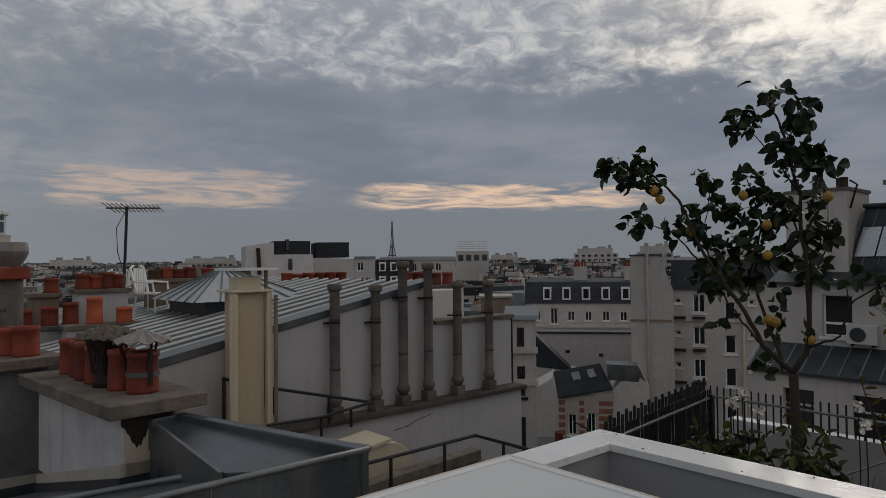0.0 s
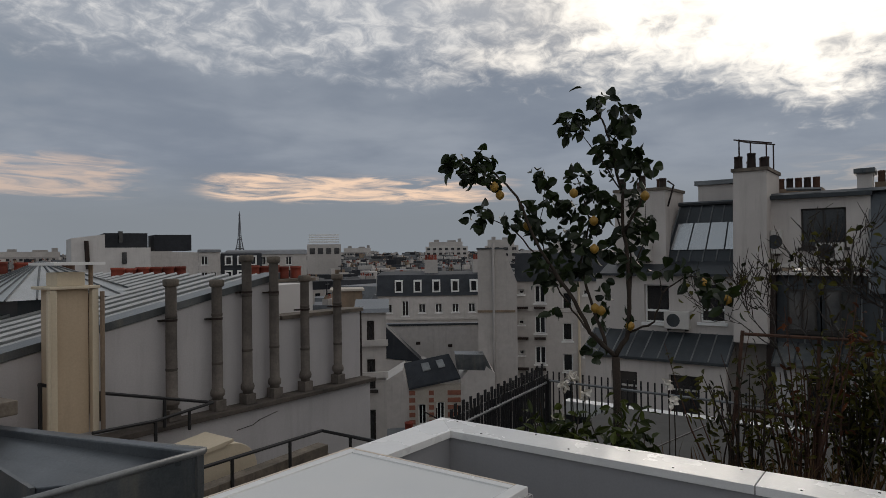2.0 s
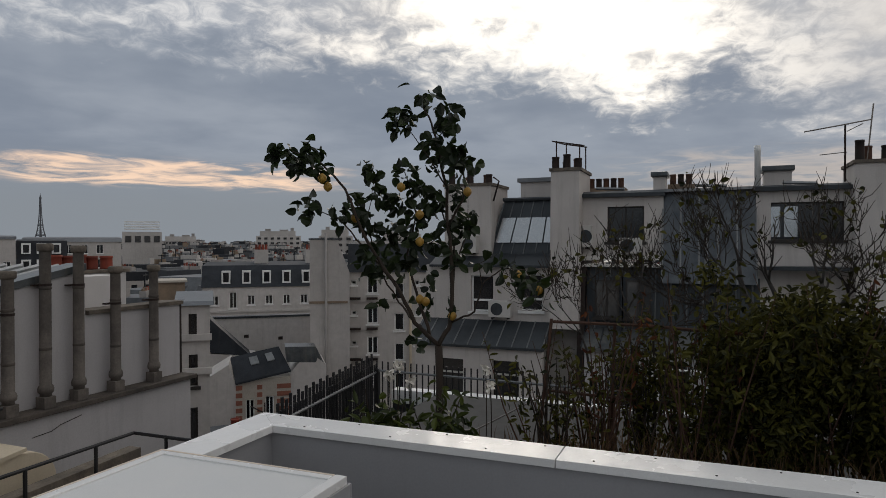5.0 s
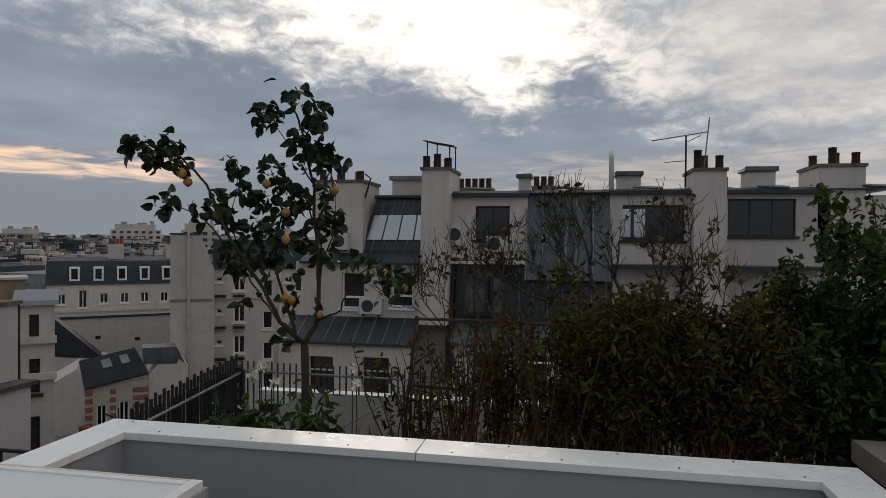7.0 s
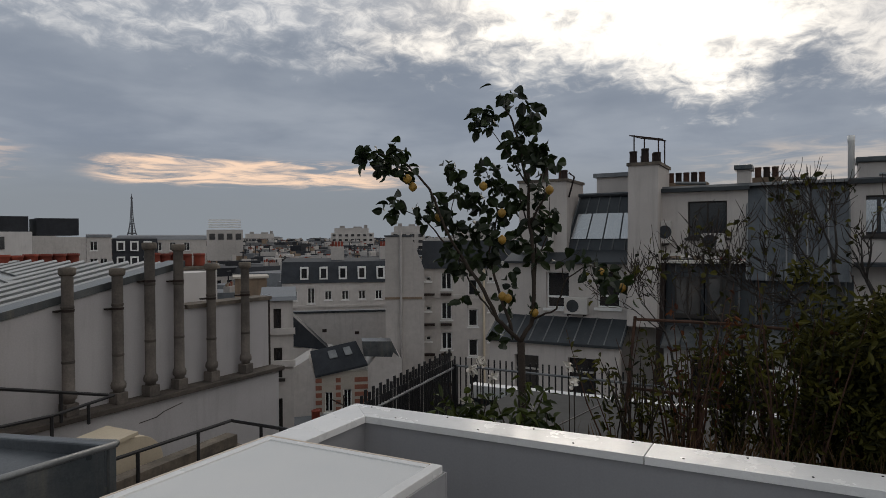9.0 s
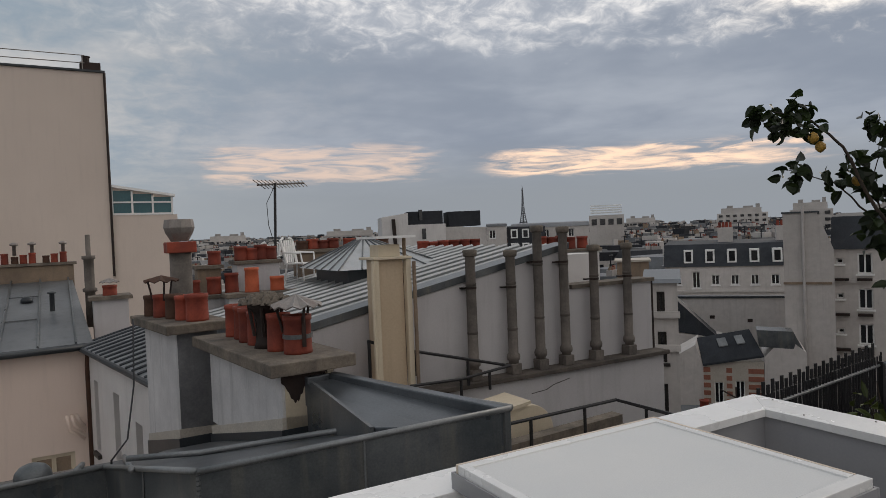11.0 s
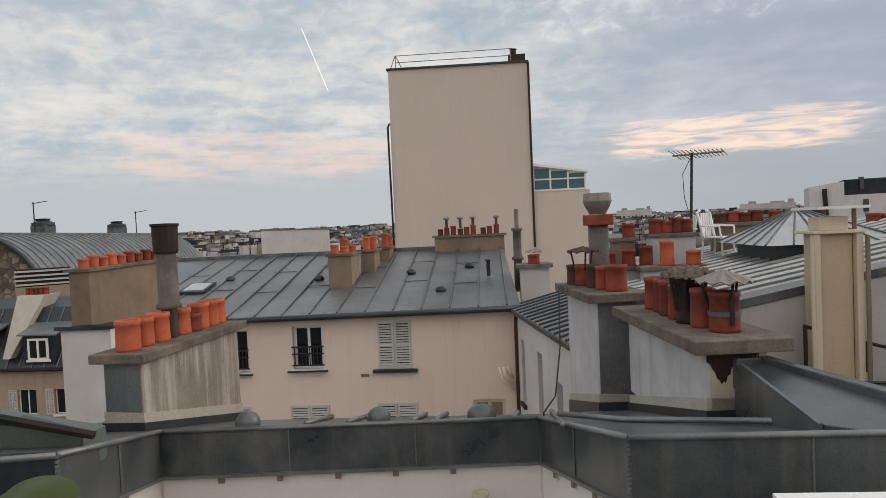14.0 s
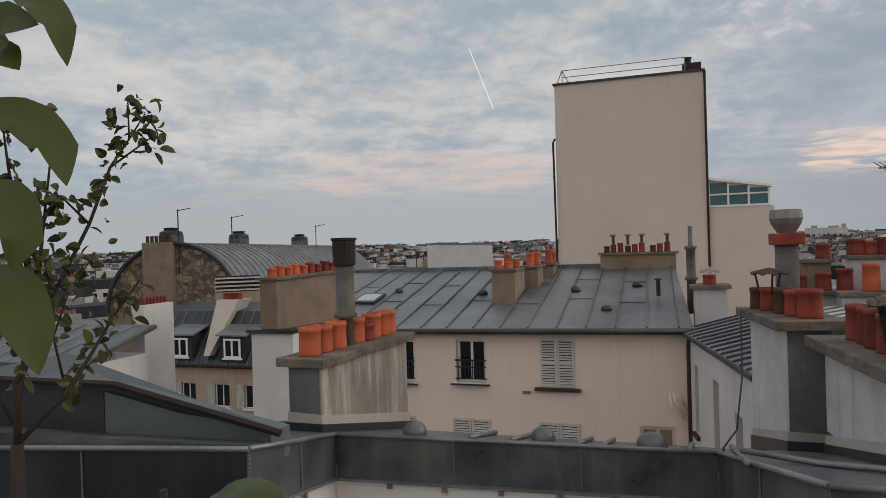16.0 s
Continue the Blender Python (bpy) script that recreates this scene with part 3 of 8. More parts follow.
tw_wall = thing("wall_terrace", (-1, 6, -2.9), "bright white rendered wall of the sunken terrace", "wall", kind="structure")
for p, q in ((A0, A1), (A1, A2), (A2, A3), (A3, A4), (A4, A5)):
    along = (q - p)
    out = V(along.y, -along.x, 0).normalized()
    a, b = p + H - out * 0.02, q + H - out * 0.02
    bm = shape()
    hexa(bm, [V(a.x, a.y, -2.9), V(b.x, b.y, -2.9), V(b.x, b.y, -2.9) - out * 0.15, V(a.x, a.y, -2.9) - out * 0.15, a, b, b - out * 0.15, a - out * 0.15])
    part("wall_face", bm, TERRACE_WALL, tw_wall)
bm = shape()
lathe(bm, (-0.04, 7.42, -1.62), [(0.075, 0), (0.075, 0.26), (0.09, 0.27), (0.09, 0.31), (0.06, 0.31), (0.06, 0.2)], 14)
solid("vent_pipe", bm, CREAM, "cream vent pipe by the white wall", "pipe", smooth=True)

# the zinc roof that falls away behind
near = thing("zinc_roof", (0, 8, -2), "grey zinc roof with rolled seams falling to the courtyard", "roof", kind="structure")
bm = shape()
pts = [A0 + V(-1.5, 0, 0), A0, A1, A2, A3, A4, A5, V(2.72, 7.2, 0.05), V(3.0, 9.6, roof_z(9.6)), V(1.3, 9.4, roof_z(9.4)), V(1.2, 9.1, roof_z(9.1)), V(-7, 9.1, roof_z(9.1))]
shift = {0: (0, 0.05), 1: (0, 0.05), 2: (-0.05, 0.06), 3: (-0.06, 0.06), 4: (0.05, 0.06), 5: (0.06, 0.06), 6: (-0.06, 0.06), 7: (-0.05, 0.0)}
pts = [V(p.x + shift.get(i, (0, 0))[0], p.y + shift.get(i, (0, 0))[1], roof_z(p.y) - 0.03) for i, p in enumerate(pts)]
prism(bm, pts, (0, 0, -0.18))
part("sheet", bm, ZINC_NEAR, near)
for x in (-5.3, -4.4, -1.9, -1.45, -0.75, -0.5, 0.35, 0.75):
    bm = shape()
    y0 = 7.45 + 0.115 * (x + 3.3) + 0.1 if -3.3 < x < 0.6 else 6.6
    tube(bm, [V(x, y0, roof_z(y0) + 0.0), V(x + 0.05 + 0.06 * x, 9.1, roof_z(9.1) + 0.0)], 0.03, 8)
    part("seam", bm, ZINC_EDGE, near, smooth=True)
for x, y, r in ((-1.21, 8.3, 0.14), (-0.02, 8.35, 0.17), (-2.62, 7.9, 0.14)):
    bm = shape()
    lathe(bm, (x, y, roof_z(y) - 0.05), [(r, 0), (r * 1.0, 0.06), (r * 0.92, 0.11), (r * 0.7, 0.155), (r * 0.35, 0.18), (0.01, 0.19)], 18)
    part("vent_dome", bm, ZINC, near, "domed zinc roof vent", smooth=True)
bm = shape()
tube(bm, [V(0.75, 7.2, -0.45), V(1.35, 7.0, roof_z(7.0) + 0.01), V(2.2, 6.4, roof_z(6.4) + 0.02), V(3.3, 5.5, roof_z(5.5) + 0.03)], 0.028, 8)
part("seam", bm, ZINC_EDGE, near, smooth=True)

# raised zinc bay beside the near chimney
bay = thing("zinc_bay", (3.2, 6.4, -0.5), "raised zinc roof bay with a rolled rim", "roof", kind="structure")
bm = shape()
C = [V(2.42, 6.75, -0.04), V(2.42, 5.45, -0.06), V(2.75, 5.05, -0.02), V(3.13, 4.86, 0.04), V(2.66, 7.15, 0.02), V(2.40, 7.1, 0.02)]
prism(bm, C, (0, 0, -0.5))
part("sheet", bm, ZINC_NEAR, bay, bevel=0.008)
for p, q in ((C[3] + V(0.06, -0.12, 0.04), C[4] + V(0.03, 0, 0.0)), (C[4], C[5])):
    bm = shape()
    along = (q - p).normalized()
    obox(bm, p, along, V(along.y, -along.x, 0), 0, (q - p).length, -0.05, 0.06, -0.25, 0.05)
    part("rim", bm, ZINC_NEAR, bay, bevel=0.015)
bm = shape()
prism(bm, [V(2.41, 5.45, -0.4), V(2.41, 6.9, -0.5), V(2.41, 6.9, 0.06), V(2.41, 6.7, 0.05), V(2.41, 5.45, -0.05)], (-0.03, 0, 0))
part("upstand", bm, ZINC, bay)


def chimney(at, u, length, width, z_top, z_base, slab_over, slab_t, wall_mat, label, flash=True, side_mat=None):
    """A chimney: body, concrete slab, zinc flashing at its foot. u runs along it, from the front corner at."""
    u = Vector(u).normalized()
    n = V(-u.y, u.x, 0)
    o = Vector(at)
    st = thing("chimney_stack", (o.x, o.y, z_base), label, "chimney", "chimney stacks")
    bm = shape()
    obox(bm, (o.x, o.y, 0), u, n, slab_over, length - slab_over, slab_over, width - slab_over, z_base - 0.35, z_top - slab_t)
    part("body", bm, wall_mat, st, bevel=0.012)
    if side_mat:
        bm = shape()
        obox(bm, (o.x, o.y, 0), u, n, slab_over - 0.012, slab_over - 0.002, slab_over + 0.01, width - slab_over - 0.01, z_base - 0.1, z_top - slab_t - 0.01)
        part("zinc_face", bm, side_mat, st, "zinc sheet over the end of the stack")
    bm = shape()
    obox(bm, (o.x, o.y, 0), u, n, 0, length, 0, width, z_top - slab_t, z_top)
    part("slab", bm, CONCRETE, st, "weathered concrete capping slab", bevel=0.015)
    if flash:
        bm = shape()
        cs = [o + u * a + n * d for a, d in ((slab_over - 0.03, slab_over - 0.03), (length - slab_over + 0.03, slab_over - 0.03), (length - slab_over + 0.03, width - slab_over + 0.03), (slab_over - 0.03, width - slab_over + 0.03))]
        hexa(bm, [V(c.x, c.y, roof_z(c.y) - 0.4) for c in cs] + [V(c.x, c.y, roof_z(c.y) + 0.07) for c in cs])
        part("flashing", bm, ZINC_DARK, st)
        bm = shape()
        cs = [o + u * a + n * d for a, d in ((slab_over - 0.015, slab_over - 0.015), (length - slab_over + 0.015, slab_over - 0.015), (length - slab_over + 0.015, width - slab_over + 0.015), (slab_over - 0.015, width - slab_over + 0.015))]
        hexa(bm, [V(c.x, c.y, roof_z(c.y) - 0.3) for c in cs] + [V(c.x, c.y, roof_z(c.y) + 0.17 + 0.02 * (i % 2)) for i, c in enumerate(cs)])
        part("render_skirt", bm, PALE_STONE, st, "rough cream mortar skirt")
    return st, o, u, n


def cowl(parent, x, y, z, r, h, ribs, mat, legs=True):
    bm = shape()
    n = ribs * 2
    top = bm.verts.new((x, y, z + h))
    ring = [bm.verts.new((x + r * math.cos(k * math.tau / n), y + r * math.sin(k * math.tau / n), z + (0.02 if k % 2 else -0.015))) for k in range(n)]
    low = [bm.verts.new((x + r * 0.97 * math.cos(k * math.tau / n), y + r * 0.97 * math.sin(k * math.tau / n), z - 0.012 + (0.02 if k % 2 else -0.015))) for k in range(n)]
    mid = bm.verts.new((x, y, z + h - 0.015))
    for k in range(n):
        j = (k + 1) % n
        bm.faces.new((top, ring[k], ring[j]))
        bm.faces.new((mid, low[j], low[k]))
        bm.faces.new((ring[k], low[k], low[j], ring[j]))
    c = part("cowl", bm, mat, parent, "pleated galvanised rain cowl")
    if legs:
        for k in range(3):
            a = k * math.tau / 3 + 0.6
            bm = shape()
            tube(bm, [(x + r * 0.55 * math.cos(a), y + r * 0.55 * math.sin(a), z - 0.28), (x + r * 0.8 * math.cos(a), y + r * 0.8 * math.sin(a), z + 0.01)], 0.014, 6)
            part("strut", bm, SOOT, c)


# near stack with a slab, on the courtyard side
st, o, u, n = chimney((2.92, 7.02, 0), (-0.10, 1, 0), 2.75, 0.92, 0.26, roof_z(7.1), 0.17, 0.13, STACK_WALL, "white-rendered chimney stack with concrete slab and red pots")
P = lambda a, d: o + u * a + n * d
bm = shape()
obox(bm, (o.x, o.y, 0), u, n, 0.155, 0.165, 0.19, 0.72, -0.5, 0.1)
part("patch", bm, CREAM, st, "bare ochre render where the paint has fallen")
bm = shape()
low_edge = []
for k in range(41):
    g = 0.76 - 0.50 * k / 40
    dn = 0.06 + 0.24 * math.exp(-((k - 12) / 8.0) ** 2) + 0.12 * math.exp(-((k - 28) / 5.0) ** 2) + 0.018 * math.sin(k * 1.9) + 0.012 * math.sin(k * 4.3)
    low_edge.append(o + u * 0.152 + n * g + V(0, 0, 0.128 - dn))
prism(bm, [o + u * 0.152 + n * 0.76 + V(0, 0, 0.129)] + low_edge + [o + u * 0.152 + n * 0.26 + V(0, 0, 0.129)], u * 0.002)
part("soot_stain", bm, SOOT, st)
for a, d, r, h, m in ((0.50, 0.42, 0.15, 0.40, TERRA), (0.82, 0.50, 0.13, 0.40, TERRA), (1.42, 0.50, 0.14, 0.38, TERRA), (1.72, 0.50, 0.14, 0.40, TERRA), (2.02, 0.46, 0.14, 0.40, TERRA), (2.32, 0.48, 0.13, 0.40, TERRA)):
    c = P(a, d)
    pot(st, c.x, c.y, 0.26, r, h, m)
c = P(0.50, 0.42)
bm = shape()
lathe(bm, (c.x, c.y, 0.26 + 0.16), [(0.157, 0), (0.157, 0.045)], 16)
part("strap", bm, ZINC, st)
bm = shape()
obox(bm, c, -u, n, 0.165, 0.18, -0.02, 0.02, 0.34, 0.66)
part("strap", bm, SOOT, st)
cowl(st, c.x, c.y, 0.26 + 0.5, 0.27, 0.12, 11, GALV)
c = P(1.12, 0.52)
bm = shape()
lathe(bm, (c.x, c.y, 0.26), [(0.15, 0), (0.13, 0.06), (0.11, 0.3), (0.16, 0.42), (0.21, 0.47), (0.21, 0.51), (0.12, 0.51), (0.1, 0.35)], 12)
part("pot", bm, SOOT, st, "black sooty metal flue", smooth=True)
for k in range(6):
    bm = shape()
    a = k * math.tau / 6
    tube(bm, [(c.x + 0.19 * math.cos(a), c.y + 0.19 * math.sin(a), 0.74), (c.x + 0.14 * math.cos(a), c.y + 0.14 * math.sin(a), 0.4)], 0.02, 5)
    part("fin", bm, SOOT, st)
rng = random.Random(5)
bm = shape()
for k in range(160):
    a, r = rng.uniform(0, math.tau), 0.27 * math.sqrt(rng.random())
    p = V(c.x + r * math.cos(a), c.y + r * math.sin(a), 0.78 + 0.09 * (1 - r / 0.27) + rng.uniform(-0.02, 0.02))
    s = rng.uniform(0.02, 0.045)
    hexa(bm, [p + V(sx * s, sy * s, -s * 0.5) for sx, sy in ((-1, -1), (1, -1), (1, 1), (-1, 1))] + [p + V(sx * s * 0.5, sy * s * 0.5, s * 0.6) for sx, sy in ((-1, -1), (1, -1), (1, 1), (-1, 1))])
part("cowl", bm, CONCRETE, st, "lichen-crusted metal cowl")

# second stack behind it
st, o, u, n = chimney((2.28, 9.75, 0), (-0.14, 1, 0), 1.9, 0.86, 0.42, roof_z(9.9) - 0.12, 0.16, 0.12, STACK_WALL, "white-rendered chimney stack with zinc end and clustered pots", side_mat=STREAKED)
P = lambda a, d: o + u * a + n * d
for a, d, r, h, m in ((0.34, 0.36, 0.15, 0.36, TERRA), (0.62, 0.44, 0.13, 0.33, TERRA), (0.9, 0.50, 0.12, 0.34, RUST), (1.12, 0.3, 0.13, 0.3, TERRA_LIGHT), (1.3, 0.55, 0.13, 0.32, TERRA), (1.6, 0.6, 0.13, 0.3, RUST)):
    c = P(a, d)
    pot(st, c.x, c.y, 0.42, r, h, m)
c = P(1.3, 0.55)
cowl(st, c.x, c.y, 0.42 + 0.52, 0.24, 0.08, 9, RUST)

# stack on the other wing
st, o, u, n = chimney((-3.36, 7.13, 0), (0.08, 1, 0), 2.36, 0.62, 0.264, roof_z(7.3), 0.10, 0.10, STACK_RAW, "streaked cement chimney stack with orange pots and a rusty flue", side_mat=ZINC_TOP)
P = lambda a, d: o + u * a + n * d
for k, (a, h, m) in enumerate(((0.22, 0.29, TERRA_LIGHT), (0.47, 0.28, TERRA_LIGHT), (0.72, 0.29, TERRA_LIGHT), (1.16, 0.28, TERRA_LIGHT), (1.36, 0.2, TERRA), (1.56, 0.29, TERRA_LIGHT), (1.76, 0.3, TERRA_LIGHT), (1.96, 0.29, TERRA_LIGHT))):
    c = P(a * 1.1, 0.32 + 0.02 * (k % 2))
    pot(st, c.x, c.y, 0.264, 0.127, h * 1.1, m)
c = P(1.05, 0.33)
bm = shape()
lathe(bm, (c.x, c.y, 0.264), [(0.09, 0), (0.09, 0.33), (0.14, 0.34), (0.14, 0.39), (0.115, 0.40), (0.11, 0.96), (0.11, 1.02)], 14)
part("flue", bm, STONE, st, "grey fibre-cement flue", smooth=True)
bm = shape()
lathe(bm, (c.x, c.y, 0.264 + 0.98), [(0.13, 0), (0.138, 0.02), (0.145, 0.31), (0.16, 0.32), (0.16, 0.345), (0.01, 0.35)], 14)
part("flue_hood", bm, SOOT, st, "rust-black metal flue hood")

# low zinc-clad dormer with a rust-edged verge
dm = thing("roof_dormer", (-4.6, 5.9, -0.3), "greenish zinc-clad roof dormer with rusty edge", "dormer", kind="structure")
bm = shape()
prism(bm, [V(-6.3, 5.35, -0.4), V(-4.55, 5.35, -0.4), V(-4.55, 5.35, 0.28), V(-6.3, 5.35, 0.28)], (0, 0.25, 0))
part("cheek", bm, ZINC_DARK, dm)
bm = shape()
prism(bm, [V(-4.55, 5.36, -0.35), V(-3.05, 5.62, -0.35), V(-3.05, 5.62, -0.09), V(-4.55, 5.36, 0.28)], (0, 0.3, 0))
part("cheek", bm, ZINC_GREEN, dm)
bm = shape()
hexa(bm, [V(-6.3, 5.3, 0.29), V(-4.4, 5.3, 0.29), V(-2.98, 5.55, -0.08), V(-6.3, 6.6, 0.29), V(-6.3, 5.3, 0.36), V(-4.35, 5.3, 0.36), V(-2.9, 5.55, -0.03), V(-6.3, 6.6, 0.36)])
part("roof", bm, ZINC_DARK, dm)
bm = shape()
tube(bm, [V(-6.3, 5.28, 0.35), V(-4.36, 5.28, 0.35), V(-2.9, 5.53, -0.05)], 0.035, 6)
part("verge", bm, SOOT, dm)

# ---- the light well with its lid ----
well = thing("light_well", (3.5, 1.5, -1.6), "white-coped light well with grey panelled sides", "light well", kind="structure")
X0, X1, Y0, Y1, W = 1.57, 5.40, -1.63, 4.22, 0.35
for c in ((X0 + W - 0.03, X1 - W + 0.03, Y1 - W + 0.03, Y1 - 0.04), (X0 + W - 0.03, X1 - W + 0.03, Y0 + 0.04, Y0 + W - 0.03), (X0 + 0.04, X0 + W - 0.03, Y0 + 0.04, Y1 - 0.04), (X1 - W + 0.03, X1 - 0.04, Y0 + 0.04, Y1 - 0.04)):
    bm = shape()
    box(bm, *c, -1.7, -0.06)
    part("lining", bm, GREY_PAINT, well)
bm = shape()
box(bm, X0 + W, X1 - W, Y0 + W, Y1 - W, -1.7, -1.6)
part("bottom", bm, GREY_PAINT, well)
T = -0.02
for pts, cuts in (([(X0, Y1), (X1, Y1), (X1 - W, Y1 - W), (X0 + W, Y1 - W)], ()), ([(X1, Y1), (X1, 1.464), (X1 - W, 1.464), (X1 - W, Y1 - W)], ()), ([(X1, 1.456), (X1, Y0), (X1 - W, Y0 + W), (X1 - W, 1.456)], ()), ([(X1, Y0), (X0, Y0), (X0 + W, Y0 + W), (X1 - W, Y0 + W)], ()), ([(X0, Y0), (X0, Y1), (X0 + W, Y1 - W), (X0 + W, Y0 + W)], ())):
    bm = shape()
    prism(bm, [V(x, y, T) for x, y in pts], (0, 0, -0.06))
    part("coping", bm, ALU, well, "white coated aluminium coping", bevel=0.004)
bm = shape()
for k in range(14):
    y = 4.0 - 0.4 * k
    lathe(bm, (X1 - 0.06 - 0.22 * (k % 2), y, T), [(0.008, 0), (0.008, 0.004), (0.001, 0.006)], 8)
part("rivets", bm, SOOT, well)

lid = thing("well_lid", (3.05, 3.1, T), "grey-white roof hatch lid with pale timber edging", "hatch")
bm = shape()
box(bm, 2.27, 3.82, 2.48, 3.86, 0.015, 0.118)
part("panel", bm, LID, lid, bevel=0.004)
for k, c in enumerate(((2.24, 3.85, 3.868, 3.89), (3.828, 3.85, 2.53, 3.866), (2.24, 3.826, 3.80, 3.866), (3.77, 3.826, 2.53, 3.798), (2.24, 2.30, 2.53, 3.798), (2.24, 3.85, 2.45, 2.528))):
    bm = shape()
    box(bm, *c, 0.06, 0.128)
    part("edge_strip", bm, WOODSTRIP if k < 2 else ALU, lid, bevel=0.006)
bm = shape()
box(bm, 2.22, 3.87, 3.895, 3.91, -0.015, 0.08)
box(bm, 3.855, 3.87, 2.43, 3.893, -0.4, 0.08)
box(bm, 2.22, 2.235, 2.43, 3.893, -0.015, 0.08)
box(bm, 2.24, 3.85, 2.43, 2.445, -0.4, 0.08)
part("skirt", bm, GREY_PAINT, lid)

# ---- the planted strip beyond ----
bed = solid("planter_bed", (lambda b: (box(b, 5.5, 10.5, -7, 4.6, -1.6, -0.95), b)[1])(shape()), GROUND, "dark soil of the roof planting bed", "planter", kind="structure")

R = V(0.375, -0.927, 0)
D = V(0.927, 0.375, 0)
FORK = V(7.45, 3.34, 0.34)
S = 0.0064
lemon = thing("lemon_tree", (7.28, 3.26, -0.95), "small lemon tree with dark leaves and ripe fruit", "tree")


def q(x, y, depth=0.0):
    return FORK + R * ((x - 775) * S) + V(0, 0, (607 - y) * S) + D * depth


bm = shape()
tube(bm, [V(7.26, 3.24, -0.98), V(7.3, 3.27, -0.4), q(777, 680), q(775, 607)], [0.05, 0.047, 0.043, 0.045], 9)
part("trunk", bm, BARK, lemon, smooth=True)
limbs = [
    ([(775, 607), (798, 565, 0.1), (800, 480, 0.15), (793, 390, 0.2), (790, 320, 0.2), (772, 240, 0.1), (758, 195, 0.1), (738, 155, 0.1)], 0.03),
    ([(775, 607), (732, 562, -0.1), (698, 490, -0.2), (650, 420, -0.2), (615, 330, -0.3), (575, 285, -0.3), (520, 262, -0.3)], 0.028),
    ([(760, 590), (738, 530, 0.2), (715, 450, 0.3), (735, 370, 0.3), (712, 290, 0.3)], 0.022),
    ([(798, 565, 0.1), (838, 545, -0.1), (850, 495, -0.2), (885, 468, -0.2), (925, 470, -0.2), (950, 500, -0.2)], 0.013),
    ([(698, 490, -0.2), (640, 430, 0.1), (590, 375, 0.1), (530, 352, 0.1)], 0.014),
    ([(793, 390, 0.2), (825, 330, 0.0), (818, 275, 0.0), (795, 240, 0.0)], 0.015),
    ([(798, 540, 0.1), (805, 430, 0.4), (770, 330, 0.5), (700, 310, 0.5)], 0.016),
    ([(732, 562, -0.1), (700, 530, 0.3), (660, 470, 0.4), (640, 380, 0.4), (655, 300, 0.4)], 0.014),
    ([(800, 480, 0.15), (830, 400, 0.3), (830, 340, 0.3)], 0.012),
    ([(715, 450, 0.3), (760, 420, 0.4), (810, 385, 0.4)], 0.010),
    ([(790, 320, 0.2), (745, 250, 0.1), (700, 190, 0.1)], 0.010),
    ([(772, 240, 0.1), (800, 195, 0.1), (795, 180, 0.1)], 0.008),
    ([(850, 495, -0.2), (845, 460, -0.2), (880, 440, -0.2)], 0.007),
    ([(760, 590), (742, 570, 0.1), (730, 600, 0.2)], 0.007),
]
rng = random.Random(11)
for pts, r in limbs:
    P3 = [q(*p) for p in pts]
    fine = []
    for a, b in zip(P3, P3[1:]):
        for k in range(4):
            fine.append(a.lerp(b, k / 4) + rnd_dir(rng) * 0.012)
    fine.append(P3[-1])
    bm = shape()
    m = len(fine) - 1
    tube(bm, fine, [r * (1 - 0.75 * i / m) for i in range(m + 1)], 7)
    part("limb", bm, BARK, lemon, smooth=True)
clumps = [(505, 268, -0.3, 16), (535, 285, -0.3, 16), (552, 262, -0.3, 12), (575, 300, -0.3, 12), (540, 358, 0.1, 16), (600, 372, 0.1, 14), (650, 290, 0.4, 16), (660, 330, 0.4, 14), (640, 385, 0.4, 16),
          (715, 285, 0.3, 14), (735, 320, 0.3, 14), (715, 200, 0.1, 16), (700, 190, 0.1, 12), (745, 155, 0.1, 7), (768, 165, 0.1, 6), (795, 190, 0.1, 14), (785, 215, 0.1, 9), (768, 235, 0.1, 10), (800, 260, 0, 16), (820, 280, 0, 14),
          (775, 275, 0.2, 12), (700, 350, 0.3, 18), (735, 375, 0.3, 18), (765, 340, 0.3, 18), (800, 340, 0.2, 14), (825, 380, 0.3, 14), (680, 400, 0.2, 16), (720, 410, 0.2, 16), (655, 430, -0.1, 14), (690, 450, 0.1, 14), (755, 420, 0.3, 14), (650, 470, 0.2, 10), (720, 465, 0.1, 10), (800, 390, 0.3, 14),
          (800, 430, 0.3, 8), (815, 455, 0.2, 9), (905, 468, -0.2, 12), (930, 480, -0.2, 10), (955, 508, -0.2, 9), (765, 500, 0.2, 7), (740, 535, 0.2, 6), (800, 545, 0.1, 5), (730, 600, 0.2, 7), (680, 520, 0.2, 5), (870, 445, -0.2, 5), (620, 350, 0.0, 12)]
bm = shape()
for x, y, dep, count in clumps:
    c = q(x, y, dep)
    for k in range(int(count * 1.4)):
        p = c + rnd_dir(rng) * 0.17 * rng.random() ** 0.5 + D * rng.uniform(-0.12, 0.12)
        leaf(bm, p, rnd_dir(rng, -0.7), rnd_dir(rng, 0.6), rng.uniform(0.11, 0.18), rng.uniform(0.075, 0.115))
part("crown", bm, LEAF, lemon)
